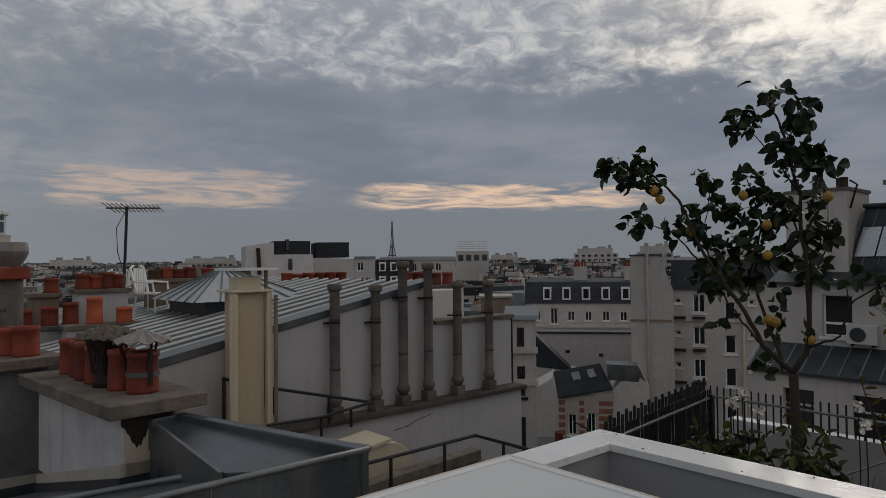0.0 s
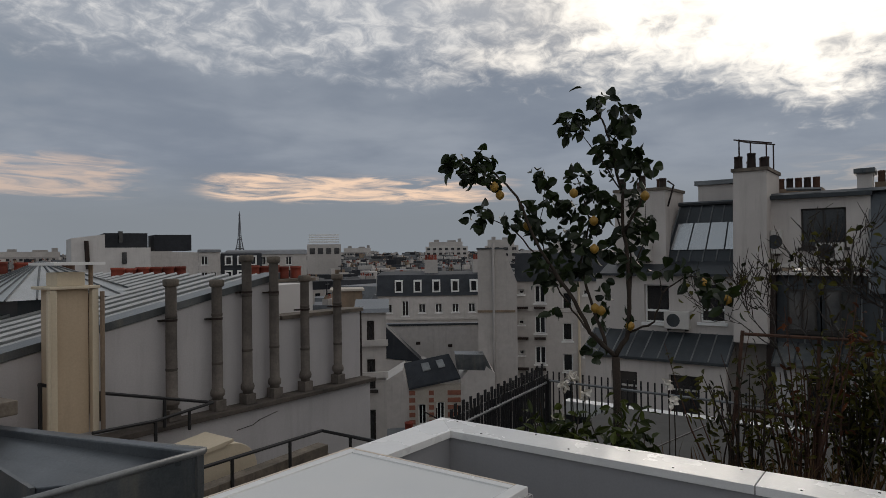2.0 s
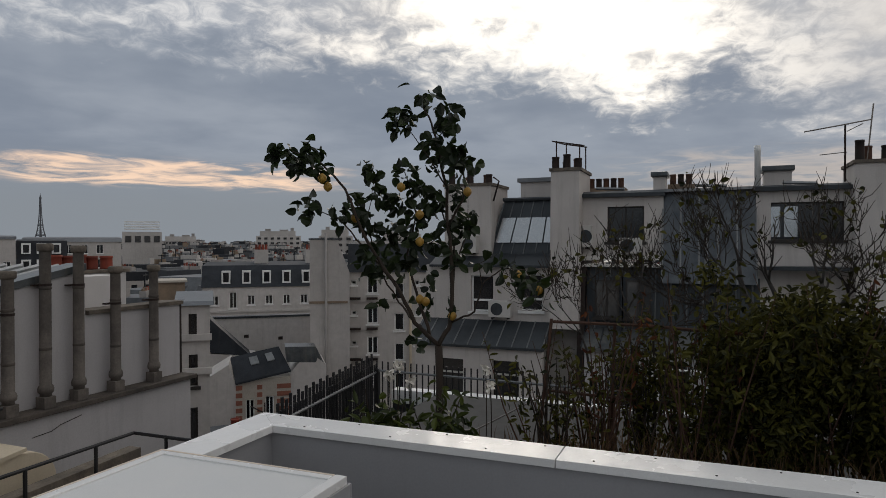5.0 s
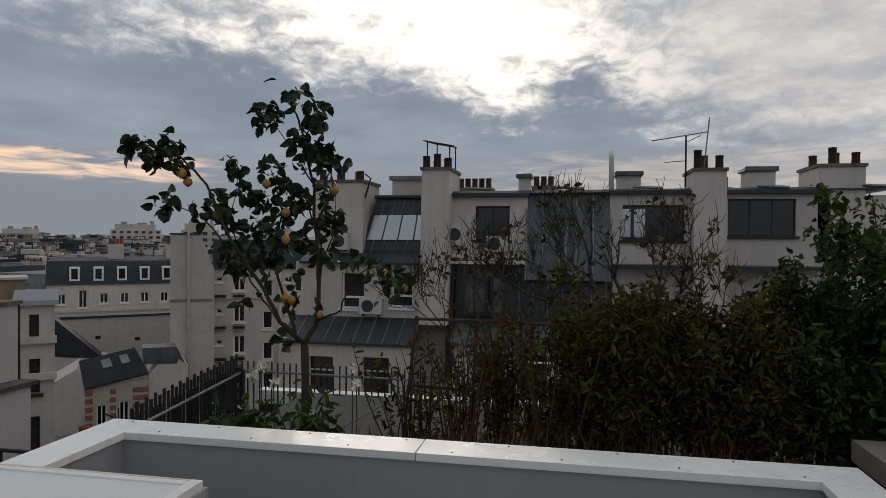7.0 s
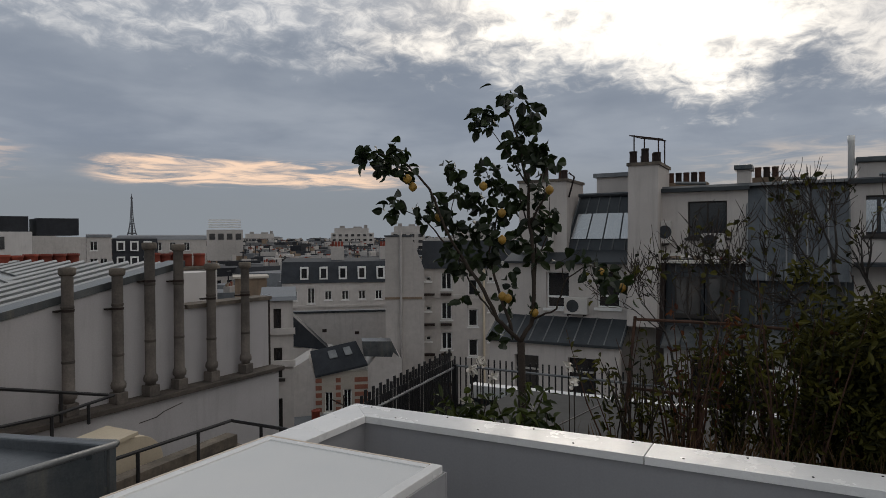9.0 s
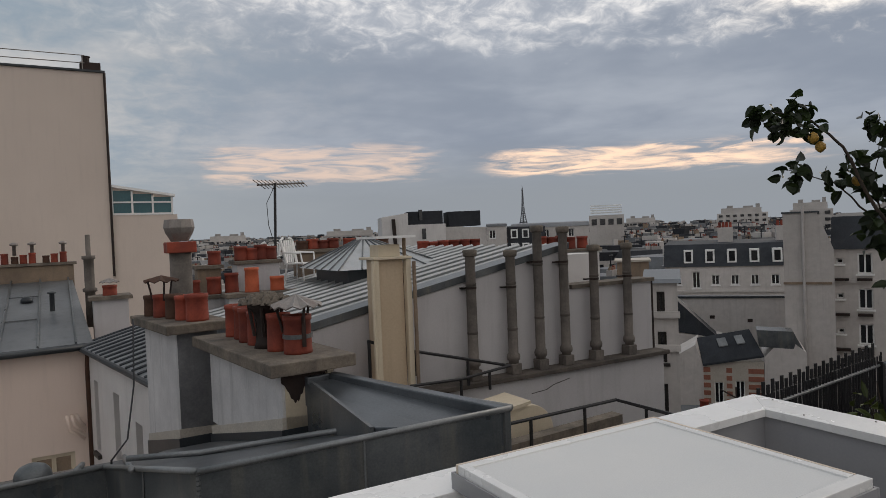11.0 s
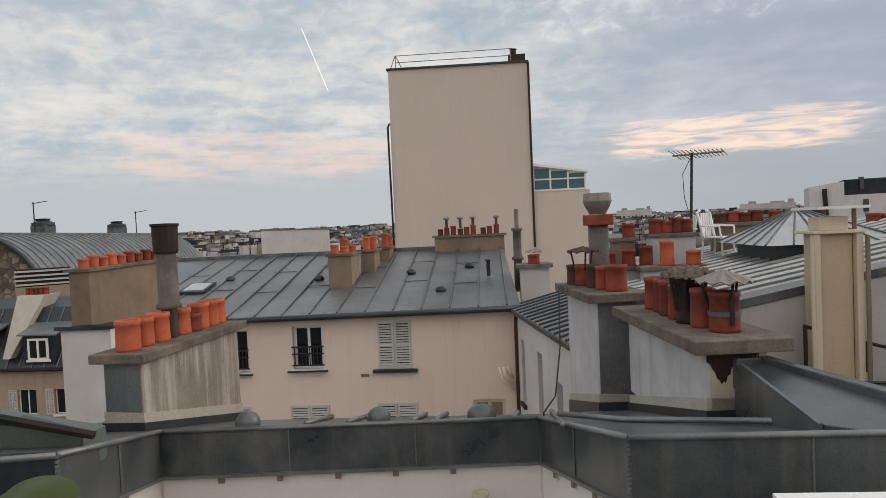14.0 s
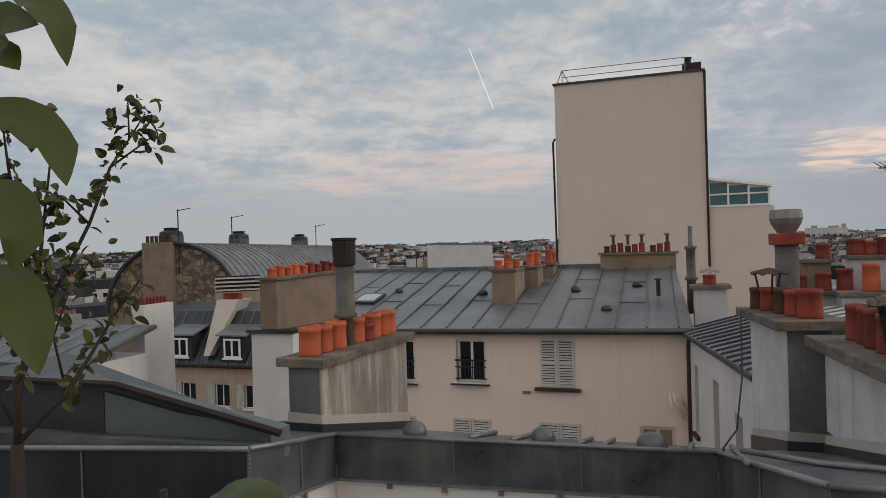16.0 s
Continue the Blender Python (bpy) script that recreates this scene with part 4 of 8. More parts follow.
for x, y, dep in ((578, 312, -0.4), (585, 325, -0.3), (826, 333, -0.2), (742, 420, -0.1), (742, 372, -0.1), (742, 522, -0.1), (752, 526, -0.1), (912, 478, -0.3), (948, 505, -0.3), (800, 553, 0.0), (708, 322, 0.0), (628, 378, -0.1)):
    c = q(x, y, dep)
    bm = shape()
    lathe(bm, c - V(0, 0, 0.055), [(0.006, 0), (0.025, 0.012), (0.045, 0.035), (0.05, 0.058), (0.042, 0.085), (0.02, 0.103), (0.008, 0.112)], 12)
    part("lemon", bm, LEMON, lemon, "yellow-orange ripe lemon", smooth=True)


def shrub(name, at, label, heights, mat, seed, spots_n, size, leaf_l, leaf_w, per, stems=8, bark=None, lift=-0.3):
    """A bush: stems that fork upward and a crown of separate leaves."""
    rng = random.Random(seed)
    at = Vector(at)
    b = thing(name, at, label, "shrub", "terrace planting")
    tips = []
    for k in range(stems):
        d = V(rng.uniform(-1, 1) * size[0], rng.uniform(-1, 1) * size[1], heights * rng.uniform(0.65, 1.0))
        mid = at + d * 0.5 + V(rng.uniform(-0.08, 0.08), rng.uniform(-0.08, 0.08), 0)
        foot = at + V(d.x * 0.35, d.y * 0.35, -0.05)
        bm = shape()
        tube(bm, [foot, foot.lerp(mid, 0.5) + rnd_dir(rng) * 0.03, mid, at + d], [0.016, 0.013, 0.010, 0.004], 6)
        part("stem", bm, bark or BARK, b)
        tips += [(foot.lerp(at + d, f)) for f in (0.3, 0.45, 0.6, 0.72, 0.84, 0.95)]
    while len(tips) < spots_n:
        c = rng.choice(tips) + rnd_dir(rng) * 0.18
        tips.append(c)
    bm = foliage(rng, tips[:spots_n], per, 0.17, leaf_l, leaf_w, lift)
    part("crown", bm, mat, b)
    return b


# hedge and bushes along the bed
for k, (x, y, h, seed) in enumerate(((7.3, 1.95, 1.3, 1), (7.5, 1.5, 1.6, 2), (7.7, 1.05, 1.75, 3), (7.4, 0.6, 1.95, 4), (7.8, 0.15, 2.0, 5), (7.3, -0.3, 1.95, 6), (7.7, -0.8, 2.05, 7), (7.2, -1.2, 2.05, 8), (7.8, -1.6, 2.15, 9))):
    shrub("hedge_shrub", (x, y, -0.95), "dense olive-green hedge shrub with reddish lower stems", h, LEAF_HEDGE, seed, (34, 46, 70, 110, 170, 190)[min(k, 5)], (0.40, 0.42), 0.10, 0.036, (5, 6, 9, 14, 20, 25)[min(k, 5)], 13, bark=RUST if k % 2 else BARK, lift=-0.35)
for k, (x, y, h, seed) in enumerate(((7.6, -2.1, 2.4, 27), (7.4, -2.5, 2.75, 21), (7.8, -3.1, 3.05, 22), (7.0, -3.3, 2.95, 23), (7.6, -4.0, 3.2, 24), (7.0, -2.2, 1.7, 25), (8.2, -4.9, 3.2, 26), (6.9, -2.8, 2.5, 28))):
    shrub("evergreen_bush", (x, y, -0.95), "tall glossy evergreen bush", h, LEAF_BUSH, seed, 190, (0.5, 0.5), 0.095, 0.042, 30, 10, lift=0.1)
for x, y, h, seed in ((6.7, 3.7, 0.55, 31), (6.7, 3.1, 0.6, 32), (6.5, 2.75, 0.4, 33)):
    shrub("flowering_shrub", (x, y, -0.85), "low leafy shrub at the tree's foot", h + 0.25, LEAF_BUSH, seed, 26, (0.3, 0.35), 0.15, 0.06, 6, 7)
rng = random.Random(9)
for x, y, z in ((7.2, 3.75, 0.12), (7.3, 2.72, 0.15), (7.2, 3.6, -0.05), (7.1, 2.6, 0.0), (7.3, 3.9, 0.0)):
    f = shape()
    for k in range(16):
        leaf(f, V(x, y, z) + rnd_dir(rng) * 0.03, rnd_dir(rng), rnd_dir(rng), 0.07, 0.05)
    b = thing("rose", (x, y, -0.85), "faded white rose on a thin stem", "flower", "roses")
    part("bloom", f, PETAL, b)
    f = shape()
    tube(f, [(x, y, -0.95), (x + 0.03, y, -0.4), (x, y, z)], 0.006, 5)
    part("stem", f, BARK, b)
b = shape()
for k in range(1100):
    y = rng.uniform(-1.2, 2.6)
    p = V(rng.uniform(6.0, 6.9), y, -0.95)
    d = V(rng.uniform(-0.35, 0.35), rng.uniform(-0.35, 0.35), 1).normalized()
    leaf(b, p, d, rnd_dir(rng), rng.uniform(0.4, 0.85) * (0.75 if y > 1.8 else 1), 0.014, 0.1)
solid("dry_grass", b, GRASS_DRY, "tufts of dry brown ornamental grass", "grass", kind="stuff")

# pale, nearly leafless tree over the hedge
bare = thing("bare_tree", (9.0, -0.3, -0.95), "nearly bare fig tree with pale knotted branches", "tree")
rng = random.Random(4)
tips = []


twig_mesh = shape()


def grow(p, d, length, r, depth):
    pts = [p]
    for k in range(4):
        d = (d + rnd_dir(rng, 0.25) * 0.28).normalized()
        pts.append(pts[-1] + d * length / 4)
    bm = shape()
    r *= 0.8
    tube(bm, pts, [r, r * 0.92, r * 0.82, r * 0.72, r * 0.6], 6)
    part("limb", bm, BARK_PALE, bare, smooth=True)
    for f in range(1, 5):
        for _ in range(1 if depth < 2 else 0):
            td = (d + rnd_dir(rng, 0.3) * 0.9).normalized()
            tl = rng.uniform(0.12, 0.3)
            tube(twig_mesh, [pts[f], pts[f] + td * tl * 0.5 + rnd_dir(rng) * 0.02, pts[f] + td * tl + V(0, 0, 0.05)], [0.006, 0.005, 0.003], 4)
    if depth == 0:
        tips.append(pts[-1])
        return
    for k in range(3 if depth > 1 else 2):
        nd = (d + R * rng.uniform(-1.1, 1.1) + V(0, 0, rng.uniform(-0.1, 0.5)) + rnd_dir(rng) * 0.3).normalized()
        grow(pts[-1 if k else 3], nd, length * rng.uniform(0.55, 0.8), r * 0.55, depth - 1)


grow(V(9.0, -0.3, -1.0), V(0, 0.1, 1), 1.55, 0.075, 1)
grow(V(9.1, -0.35, 0.45), V(0.1, -0.7, 0.8), 0.75, 0.05, 3)
grow(V(9.05, -0.2, 0.4), V(0.1, 0.75, 0.65), 0.8, 0.05, 3)
grow(V(9.05, -0.3, 0.5), V(0, -0.1, 1), 0.6, 0.045, 2)
grow(V(8.6, 0.9, 0.0), V(0.05, 0.45, 0.9), 0.85, 0.035, 3)
grow(V(8.7, -0.9, 0.2), V(0.05, -0.6, 0.8), 0.6, 0.035, 3)
grow(V(8.3, 1.2, -0.6), V(0.05, 0.25, 1.0), 0.9, 0.028, 3)
grow(V(8.4, 1.7, -0.3), V(0.0, 0.2, 1.0), 0.75, 0.024, 3)
grow(V(8.9, -0.1, 0.6), V(0.0, 0.5, 0.6), 0.7, 0.05, 3)
grow(V(9.0, -0.6, 0.5), V(0.0, -0.7, 0.5), 0.6, 0.045, 3)
grow(V(8.8, 0.5, 0.2), V(0.0, -0.1, 1.0), 0.8, 0.035, 3)
tagged(part("brushwood", twig_mesh, BARK, bare), "thin dark leafless twigs", kind="stuff")
part("crown", foliage(rng, tips, 2, 0.12, 0.09, 0.055), LEAF_HEDGE, bare)

tw = thing("dry_twigs", (7.4, 1.3, -0.95), "bare brown twigs standing up through the hedge", "shrub", "terrace planting")
rng = random.Random(14)
green_tips, red_tips = [], []
for k in range(60):
    y = rng.uniform(-1.0, 2.3)
    b0 = V(rng.uniform(7.0, 7.9), y, -0.95)
    d = V(rng.uniform(-0.2, 0.2), rng.uniform(-0.35, 0.35), 1)
    hgt = rng.uniform(1.2, 2.3) - max(0, y - 0.6) * 0.35
    m1 = b0 + d * hgt * 0.5 + rnd_dir(rng) * 0.08
    bm = shape()
    tube(bm, [b0, m1, b0 + d * hgt], [0.011, 0.008, 0.003], 5)
    part("twig", bm, RUST if k % 3 else BARK, tw)
    if k % 2:
        (red_tips if k % 6 == 1 else green_tips).extend(b0.lerp(b0 + d * hgt, f) for f in (0.4, 0.55, 0.7, 0.82, 0.93))
part("foliage", foliage(rng, green_tips, 3, 0.09, 0.10, 0.035, -0.5), LEAF_HEDGE, tw)
part("foliage", foliage(rng, red_tips, 3, 0.09, 0.10, 0.035, -0.5), LEAF_RUST, tw, "reddened dry leaves")

# rusty trellis
tr = thing("rusty_trellis", (7.55, 1.6, -0.95), "rusty iron trellis bars among the plants", "trellis")
for p in ([(7.55, 2.22, -0.95), (7.60, 2.06, 0.69)], [(7.58, 2.04, 0.66), (7.75, 1.1, 0.64), (7.8, 0.0, 0.58)], [(7.7, 0.8, -0.95), (7.7, 0.78, 0.62)], [(7.6, 2.15, -0.1), (7.75, 0.0, -0.2)], [(7.72, 1.45, -0.95), (7.74, 1.4, 0.63)]):
    bm = shape()
    tube(bm, p, 0.018, 6)
    part("bar", bm, RUST, tr)

# near tree and leaves beside the camera
pear = thing("pear_tree", (-2.42, 2.7, -0.12), "thin fruit tree with sparse yellowing leaves", "tree")
e = V(0.114, 0.757, 0)


def pq(x, y, dep=0.0):
    a = math.radians(-18.05) + math.atan((x - 784) / 1175)
    dist = 3.2 + dep
    rr = dist / math.cos(math.atan((x - 784) / 1175)) * math.cos(math.atan((x - 784) / 1175))
    return V(e.x + math.sin(a) * rr, e.y + math.cos(a) * rr, 1.46 + rr * (436 + (784 - x) * 0.03 - y) / 1175 * math.cos(math.atan((x - 784) / 1175)))


rng = random.Random(8)
spots = []
bm = shape()
tube(bm, [V(-2.44, 2.68, -0.15), pq(18, 1000), pq(20, 790)], [0.03, 0.027, 0.024], 8)
part("trunk", bm, BARK, pear, smooth=True)
for pts, r in (([(20, 790), (25, 690), (60, 560), (75, 430), (70, 330)], 0.015), ([(20, 790), (110, 700), (150, 640), (200, 560), (245, 500)], 0.012), ([(25, 690), (85, 540), (160, 400), (200, 300), (235, 250), (235, 180)], 0.010), ([(60, 560), (40, 430), (20, 300), (10, 200)], 0.010), ([(160, 400), (110, 350), (75, 370)], 0.006), ([(200, 300), (270, 250), (280, 245)], 0.005), ([(110, 700), (90, 600), (120, 520), (170, 450)], 0.006), ([(20, 760), (-40, 650), (-60, 500), (-30, 300)], 0.012), ([(85, 540), (60, 480), (30, 460)], 0.005), ([(235, 250), (265, 205), (262, 200)], 0.004), ([(75, 430), (100, 250), (60, 180)], 0.006)):
    P3 = [pq(x, y, rng.uniform(-0.12, 0.12) if i else 0) for i, (x, y) in enumerate(pts)]
    bm = shape()
    tube(bm, P3, [r * (1 - 0.7 * i / (len(P3) - 1)) for i in range(len(P3))], 6)
    part("limb", bm, BARK, pear, smooth=True)
    for a, b in zip(P3[1:], P3[2:]):
        spots += [a.lerp(b, f) for f in (0.15, 0.4, 0.65, 0.9)]
part("crown", foliage(rng, spots, 4, 0.09, 0.065, 0.036, -0.3), LEAF_PEAR, pear)


def near_leaf(points, width, nrm):
    """One large curved leaf with a folded rib, on its stalk."""
    P3 = [Vector(p) for p in points]
    bm = shape()
    m = 12
    rows = []
    for i in range(m + 1):
        f = i / m
        j = min(int(f * (len(P3) - 1)), len(P3) - 2)
        g = f * (len(P3) - 1) - j
        c = P3[j].lerp(P3[j + 1], g)
        d = (P3[j + 1] - P3[j]).normalized()
        s = d.cross(Vector(nrm)).normalized()
        w = width * math.sin(math.pi * (0.04 + 0.96 * f) ** 0.8) ** 0.85 * 0.5 + 0.0005
        up = s.cross(d)
        rows.append([bm.verts.new(c + s * w * k + up * (abs(k) * w * 0.25)) for k in (-1, -0.5, 0, 0.5, 1)])
    for a, b in zip(rows, rows[1:]):
        for k in range(4):
            bm.faces.new((a[k], a[k + 1], b[k + 1], b[k]))
    return bm


def pe(x, y, dist, az0=-18.05, eye=(0.114, 0.757, 1.453), hor=436):
    a = math.radians(az0) + math.atan((x - 784) / 1175)
    c = math.cos(math.atan((x - 784) / 1175))
    return V(eye[0] + math.sin(a) * dist, eye[1] + math.cos(a) * dist, eye[2] + dist * c * (hor + (784 - x) * 0.03 - y) / 1175)


plant = thing("potted_plant", (-0.75, 1.35, -0.12), "broad-leaved potted plant close to the camera", "plant")
toward_eye = V(0.55, -0.5, 0.2)
for pts, w in (([pe(-25, 190, 0.72), pe(60, 215, 0.70), pe(110, 265, 0.68), pe(122, 330, 0.66)], 0.04), ([pe(-20, 330, 0.72), pe(20, 360, 0.70), pe(40, 420, 0.69), pe(20, 480, 0.69)], 0.042), ([pe(-20, 480, 0.74), pe(20, 520, 0.72), pe(50, 590, 0.70), pe(62, 665, 0.69)], 0.05), ([pe(40, -15, 0.72), pe(90, 10, 0.70), pe(120, 50, 0.68), pe(130, 118, 0.67)], 0.032), ([pe(-20, 80, 0.74), pe(20, 40, 0.72), pe(82, 45, 0.70)], 0.04), ([pe(-10, 95, 0.75), pe(20, 100, 0.73), pe(45, 125, 0.72)], 0.03)):
    part("leaf", near_leaf(pts, w, toward_eye), LEAF_NEAR, plant, smooth=True)
bm = shape()
tube(bm, [V(-0.75, 1.35, -0.12), V(-0.7, 1.3, 0.6), pe(-60, 500, 0.75), pe(-50, 200, 0.75), pe(-30, -40, 0.74)], [0.014, 0.012, 0.01, 0.008, 0.006], 7)
part("stem", bm, BARK, plant, smooth=True)


def lobed_leaf(centre, tip, nrm, size):
    """A fig leaf: five rounded lobes, lightly cupped, with a raised midrib."""
    c, d = Vector(centre), Vector(tip).normalized()
    nrm = Vector(nrm).normalized()
    side_v = d.cross(nrm).normalized()
    up_v = side_v.cross(d)
    bm = shape()
    inner, outer = [], []
    count = 60
    for k in range(count):
        a = k * math.tau / count
        r = size * (0.62 + 0.38 * max(0.0, math.cos(2.5 * a)) ** 0.7 if abs(math.cos(a / 2)) > 0.12 else 0.4)
        w = c + d * (r * math.cos(a)) + side_v * (r * 0.85 * math.sin(a))
        outer.append(bm.verts.new(w + up_v * (0.10 * size * math.sin(3 * a) - 0.12 * r)))
        inner.append(bm.verts.new(c.lerp(w, 0.5) + up_v * (0.03 * size * math.cos(5 * a))))
    hub = bm.verts.new(c)
    for k in range(count):
        j = (k + 1) % count
        bm.faces.new((hub, inner[k], inner[j]))
        bm.faces.new((inner[k], outer[k], outer[j], inner[j]))
    return bm


low_plant = thing("fig_sapling", (-0.75, 1.75, -0.12), "young fig sapling with a lobed yellow-green leaf", "plant")
ae = dict(az0=-8.5, eye=(0.152, 0.775, 1.433), hor=404)
for c, tip, size in ((pe(85, 904, 1.3, **ae), (1, 0.2, 0.03), 0.16), (pe(-60, 930, 1.34, **ae), (-0.4, 0.8, 0.0), 0.10)):
    part("leaf", lobed_leaf(c, tip, (0.02, -0.16, 0.98), size), LEAF_NEAR, low_plant, smooth=True)
bm = shape()
tube(bm, [V(-0.75, 1.75, -0.12), V(-0.74, 1.73, 0.5), pe(-30, 868, 1.3, **ae)], 0.008, 6)
part("stem", bm, BARK, low_plant)

cable = [V(1.1, 10.2, 0.5), V(1.0, 9.3, -0.2), V(0.85, 8.5, -0.62), A3 + V(0.05, -0.02, 0.05), A3 + V(0.04, -0.06, -0.2), A3 + V(0.05, -0.05, -0.6), A3 + V(0.0, -0.08, -2.2)]
bm = shape()
tube(bm, cable, 0.010, 5)
solid("cable", bm, BLACK, "thin black cable hanging over the zinc edge", "cable")

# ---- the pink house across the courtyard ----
def room_shade_panels(parent, o, u, n, holes, depth=0.9):
    """Near-black panels behind openings: the unlit room is put into their colour."""
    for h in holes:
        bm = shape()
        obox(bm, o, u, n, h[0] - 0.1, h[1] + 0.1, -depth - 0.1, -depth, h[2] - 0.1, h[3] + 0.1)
        part("inner_wall", bm, DARK_FRAME_AND_SHADE, parent)


def shutters(parent, o, u, n, a0, a1, z0, z1, mat):
    mid_a = (a0 + a1) / 2
    for s0, s1 in ((a0, mid_a - 0.01), (mid_a + 0.01, a1)):
        bm = shape()
        obox(bm, o, u, n, s0, s0 + 0.05, 0.004, 0.04, z0, z1)
        obox(bm, o, u, n, s1 - 0.05, s1, 0.004, 0.04, z0, z1)
        obox(bm, o, u, n, s0 + 0.05, s1 - 0.05, 0.004, 0.04, z0, z0 + 0.07)
        obox(bm, o, u, n, s0 + 0.05, s1 - 0.05, 0.004, 0.04, z1 - 0.07, z1)
        obox(bm, o, u, n, s0 + 0.05, s1 - 0.05, 0.004, 0.04, (z0 + z1) / 2 - 0.03, (z0 + z1) / 2 + 0.03)
        sh = part("shutter", bm, mat, parent)
        # added dark sheet: shade in the gaps between slats, held in its colour
        bm = shape()
        obox(bm, o, u, n, s0 + 0.051, s1 - 0.051, 0.003, 0.007, z0 + 0.071, z1 - 0.071)
        part("backing", bm, DARK_FRAME_AND_SHADE, sh)
        count = max(5, int((z1 - z0) / 0.075))
        for k in range(count):
            z = z0 + 0.08 + (z1 - z0 - 0.16) * (k + 0.5) / count
            p, q1 = Vector(o) + Vector(u) * (s0 + 0.05), Vector(u) * (s1 - s0 - 0.1)
            bm = shape()
            nn = Vector(n)
            base = p + V(0, 0, z)
            hexa(bm, [base + nn * 0.006 + V(0, 0, 0.0), base + q1 + nn * 0.006, base + q1 + nn * 0.034 - V(0, 0, 0.03), base + nn * 0.034 - V(0, 0, 0.03), base + nn * 0.006 + V(0, 0, 0.012), base + q1 + nn * 0.006 + V(0, 0, 0.012), base + q1 + nn * 0.034 - V(0, 0, 0.018), base + nn * 0.034 - V(0, 0, 0.018)])
            part("slat", bm, mat, sh)


def balconet(parent, o, u, n, a0, a1, z0, z1):
    bm = shape()
    obox(bm, o, u, n, a0 - 0.03, a1 + 0.03, 0.005, 0.05, z1 - 0.04, z1)
    obox(bm, o, u, n, a0 - 0.03, a1 + 0.03, 0.01, 0.04, z0 + 0.04, z0 + 0.07)
    obox(bm, o, u, n, a0 - 0.03, a1 + 0.03, 0.01, 0.04, z1 - 0.22, z1 - 0.19)
    g = part("window_guard", bm, BLACK, parent, "black iron window guard")
    for k in range(8):
        c = a0 + (a1 - a0) * (k + 0.5) / 8
        bm = shape()
        obox(bm, o, u, n, c - 0.012, c + 0.012, 0.015, 0.035, z0 + 0.04, z1 - 0.02)
        part("bar", bm, BLACK, g)


FO, FU, FN = (-9.9, 18.0, 0), (1, 0, 0), (0, -1, 0)
house = thing("pink_house", (-6, 21, -12), "pale pink rendered house with grey zinc roof", "house")
ft = lambda x: x + 9.9
holes = [(ft(-5.22), ft(-4.41), -2.25, -1.1), (ft(-7.25), ft(-6.45), -2.3, -1.14), (ft(-0.47), ft(0.38), -4.3, -3.18)]
bm = shape()
pierced(bm, FO, FU, FN, 10.6, -12, -0.85, holes, 0.35)
obox(bm, FO, FU, FN, 0, 10.6, -7, -6.7, -12, -0.9)
obox(bm, FO, FU, FN, 0, 0.3, -6.7, -0.35, -12, -0.9)
obox(bm, FO, FU, FN, 10.3, 10.6, -6.7, -0.35, -12, -0.9)
part("wall", bm, PINK_WALL, house)
room_shade_panels(house, FO, FU, FN, holes)
for h in holes[:2]:
    w = window(house, FO, FU, FN, *h, bars=1, set_back=0.16, border=0.07)
    balconet(house, FO, FU, FN, h[0], h[1], h[2] + 0.05, h[2] + 0.62)
    bm = shape()
    obox(bm, FO, FU, FN, h[0] - 0.14, h[1] + 0.14, 0.085, 0.16, h[2] - 0.06, h[2] - 0.02)
    part("ledge", bm, ZINC_DARK, house)
window(house, FO, FU, FN, *holes[2], frame_mat=CREAM, bars=1, set_back=0.05, border=0.09, glass=OCHRE)
shutters(house, FO, FU, FN, ft(-2.93), ft(-2.05), -2.28, -1.03, SHUTTER)
bm = shape()
obox(bm, FO, FU, FN, ft(-3.08), ft(-1.9), 0.004, 0.12, -2.39, -2.31)
part("sill", bm, ZINC_DARK, house)
for a in (-5.36, -3.0, -7.5):
    shutters(house, FO, FU, FN, ft(a), ft(a + 1.05), -4.5, -3.22, SHUTTER)
bm = shape()
obox(bm, FO, FU, FN, ft(-3.42), ft(-3.2), 0.003, 0.02, -2.5, -2.42)
part("air_brick", bm, OCHRE, house)
# roof
bm = shape()
hexa(bm, [V(-10.0, 17.75, -0.88), V(0.85, 17.75, -0.78), V(0.55, 24.2, 0.50), V(-11.6, 24.2, 0.44), V(-10.0, 17.75, -0.82), V(0.85, 17.75, -0.70), V(0.55, 24.2, 0.60), V(-11.6, 24.2, 0.54)])
rf = part("roof", bm, ZINC_TOP, house, "grey zinc roof with standing seams")
zr = lambda x, y: -0.86 + (x + 13.6) * 0.011 + (y - 17.75) * (1.37 / 6.45) + 0.01
k = 0
x = -9.85
while x < 0.6:
    bm = shape()
    tube(bm, [V(x, 17.78, zr(x, 17.78)), V(x + 0.02 * (x + 2.5) * -1.0, 24.15, zr(x, 24.15))], 0.028, 6)
    part("seam", bm, ZINC, rf)
    x += 0.74
for y in (19.9, 22.0):
    for k in range(7):
        bm = shape()
        x = -9.9 + 1.48 * k
        tube(bm, [V(x, y + 0.4 * (k % 2), zr(x, y + 0.4 * (k % 2)) - 0.01), V(x + 0.74, y + 0.4 * (k % 2), zr(x + 0.74, y + 0.4 * (k % 2)) - 0.01)], 0.014, 5)
        part("cross_joint", bm, ZINC, rf)
bm = shape()
tube(bm, [V(-10.0, 17.7, -0.89), V(0.85, 17.7, -0.78)], 0.075, 8)
part("gutter", bm, ZINC_DARK, house, smooth=True)
bm = shape()
obox(bm, (-11.7, 24.2, 0.5), (1, 0.0, 0.005), (0, -1, 0), 0, 12.2, -0.12, 0.14, -0.1, 0.14)
part("ridge", bm, ZINC, house)
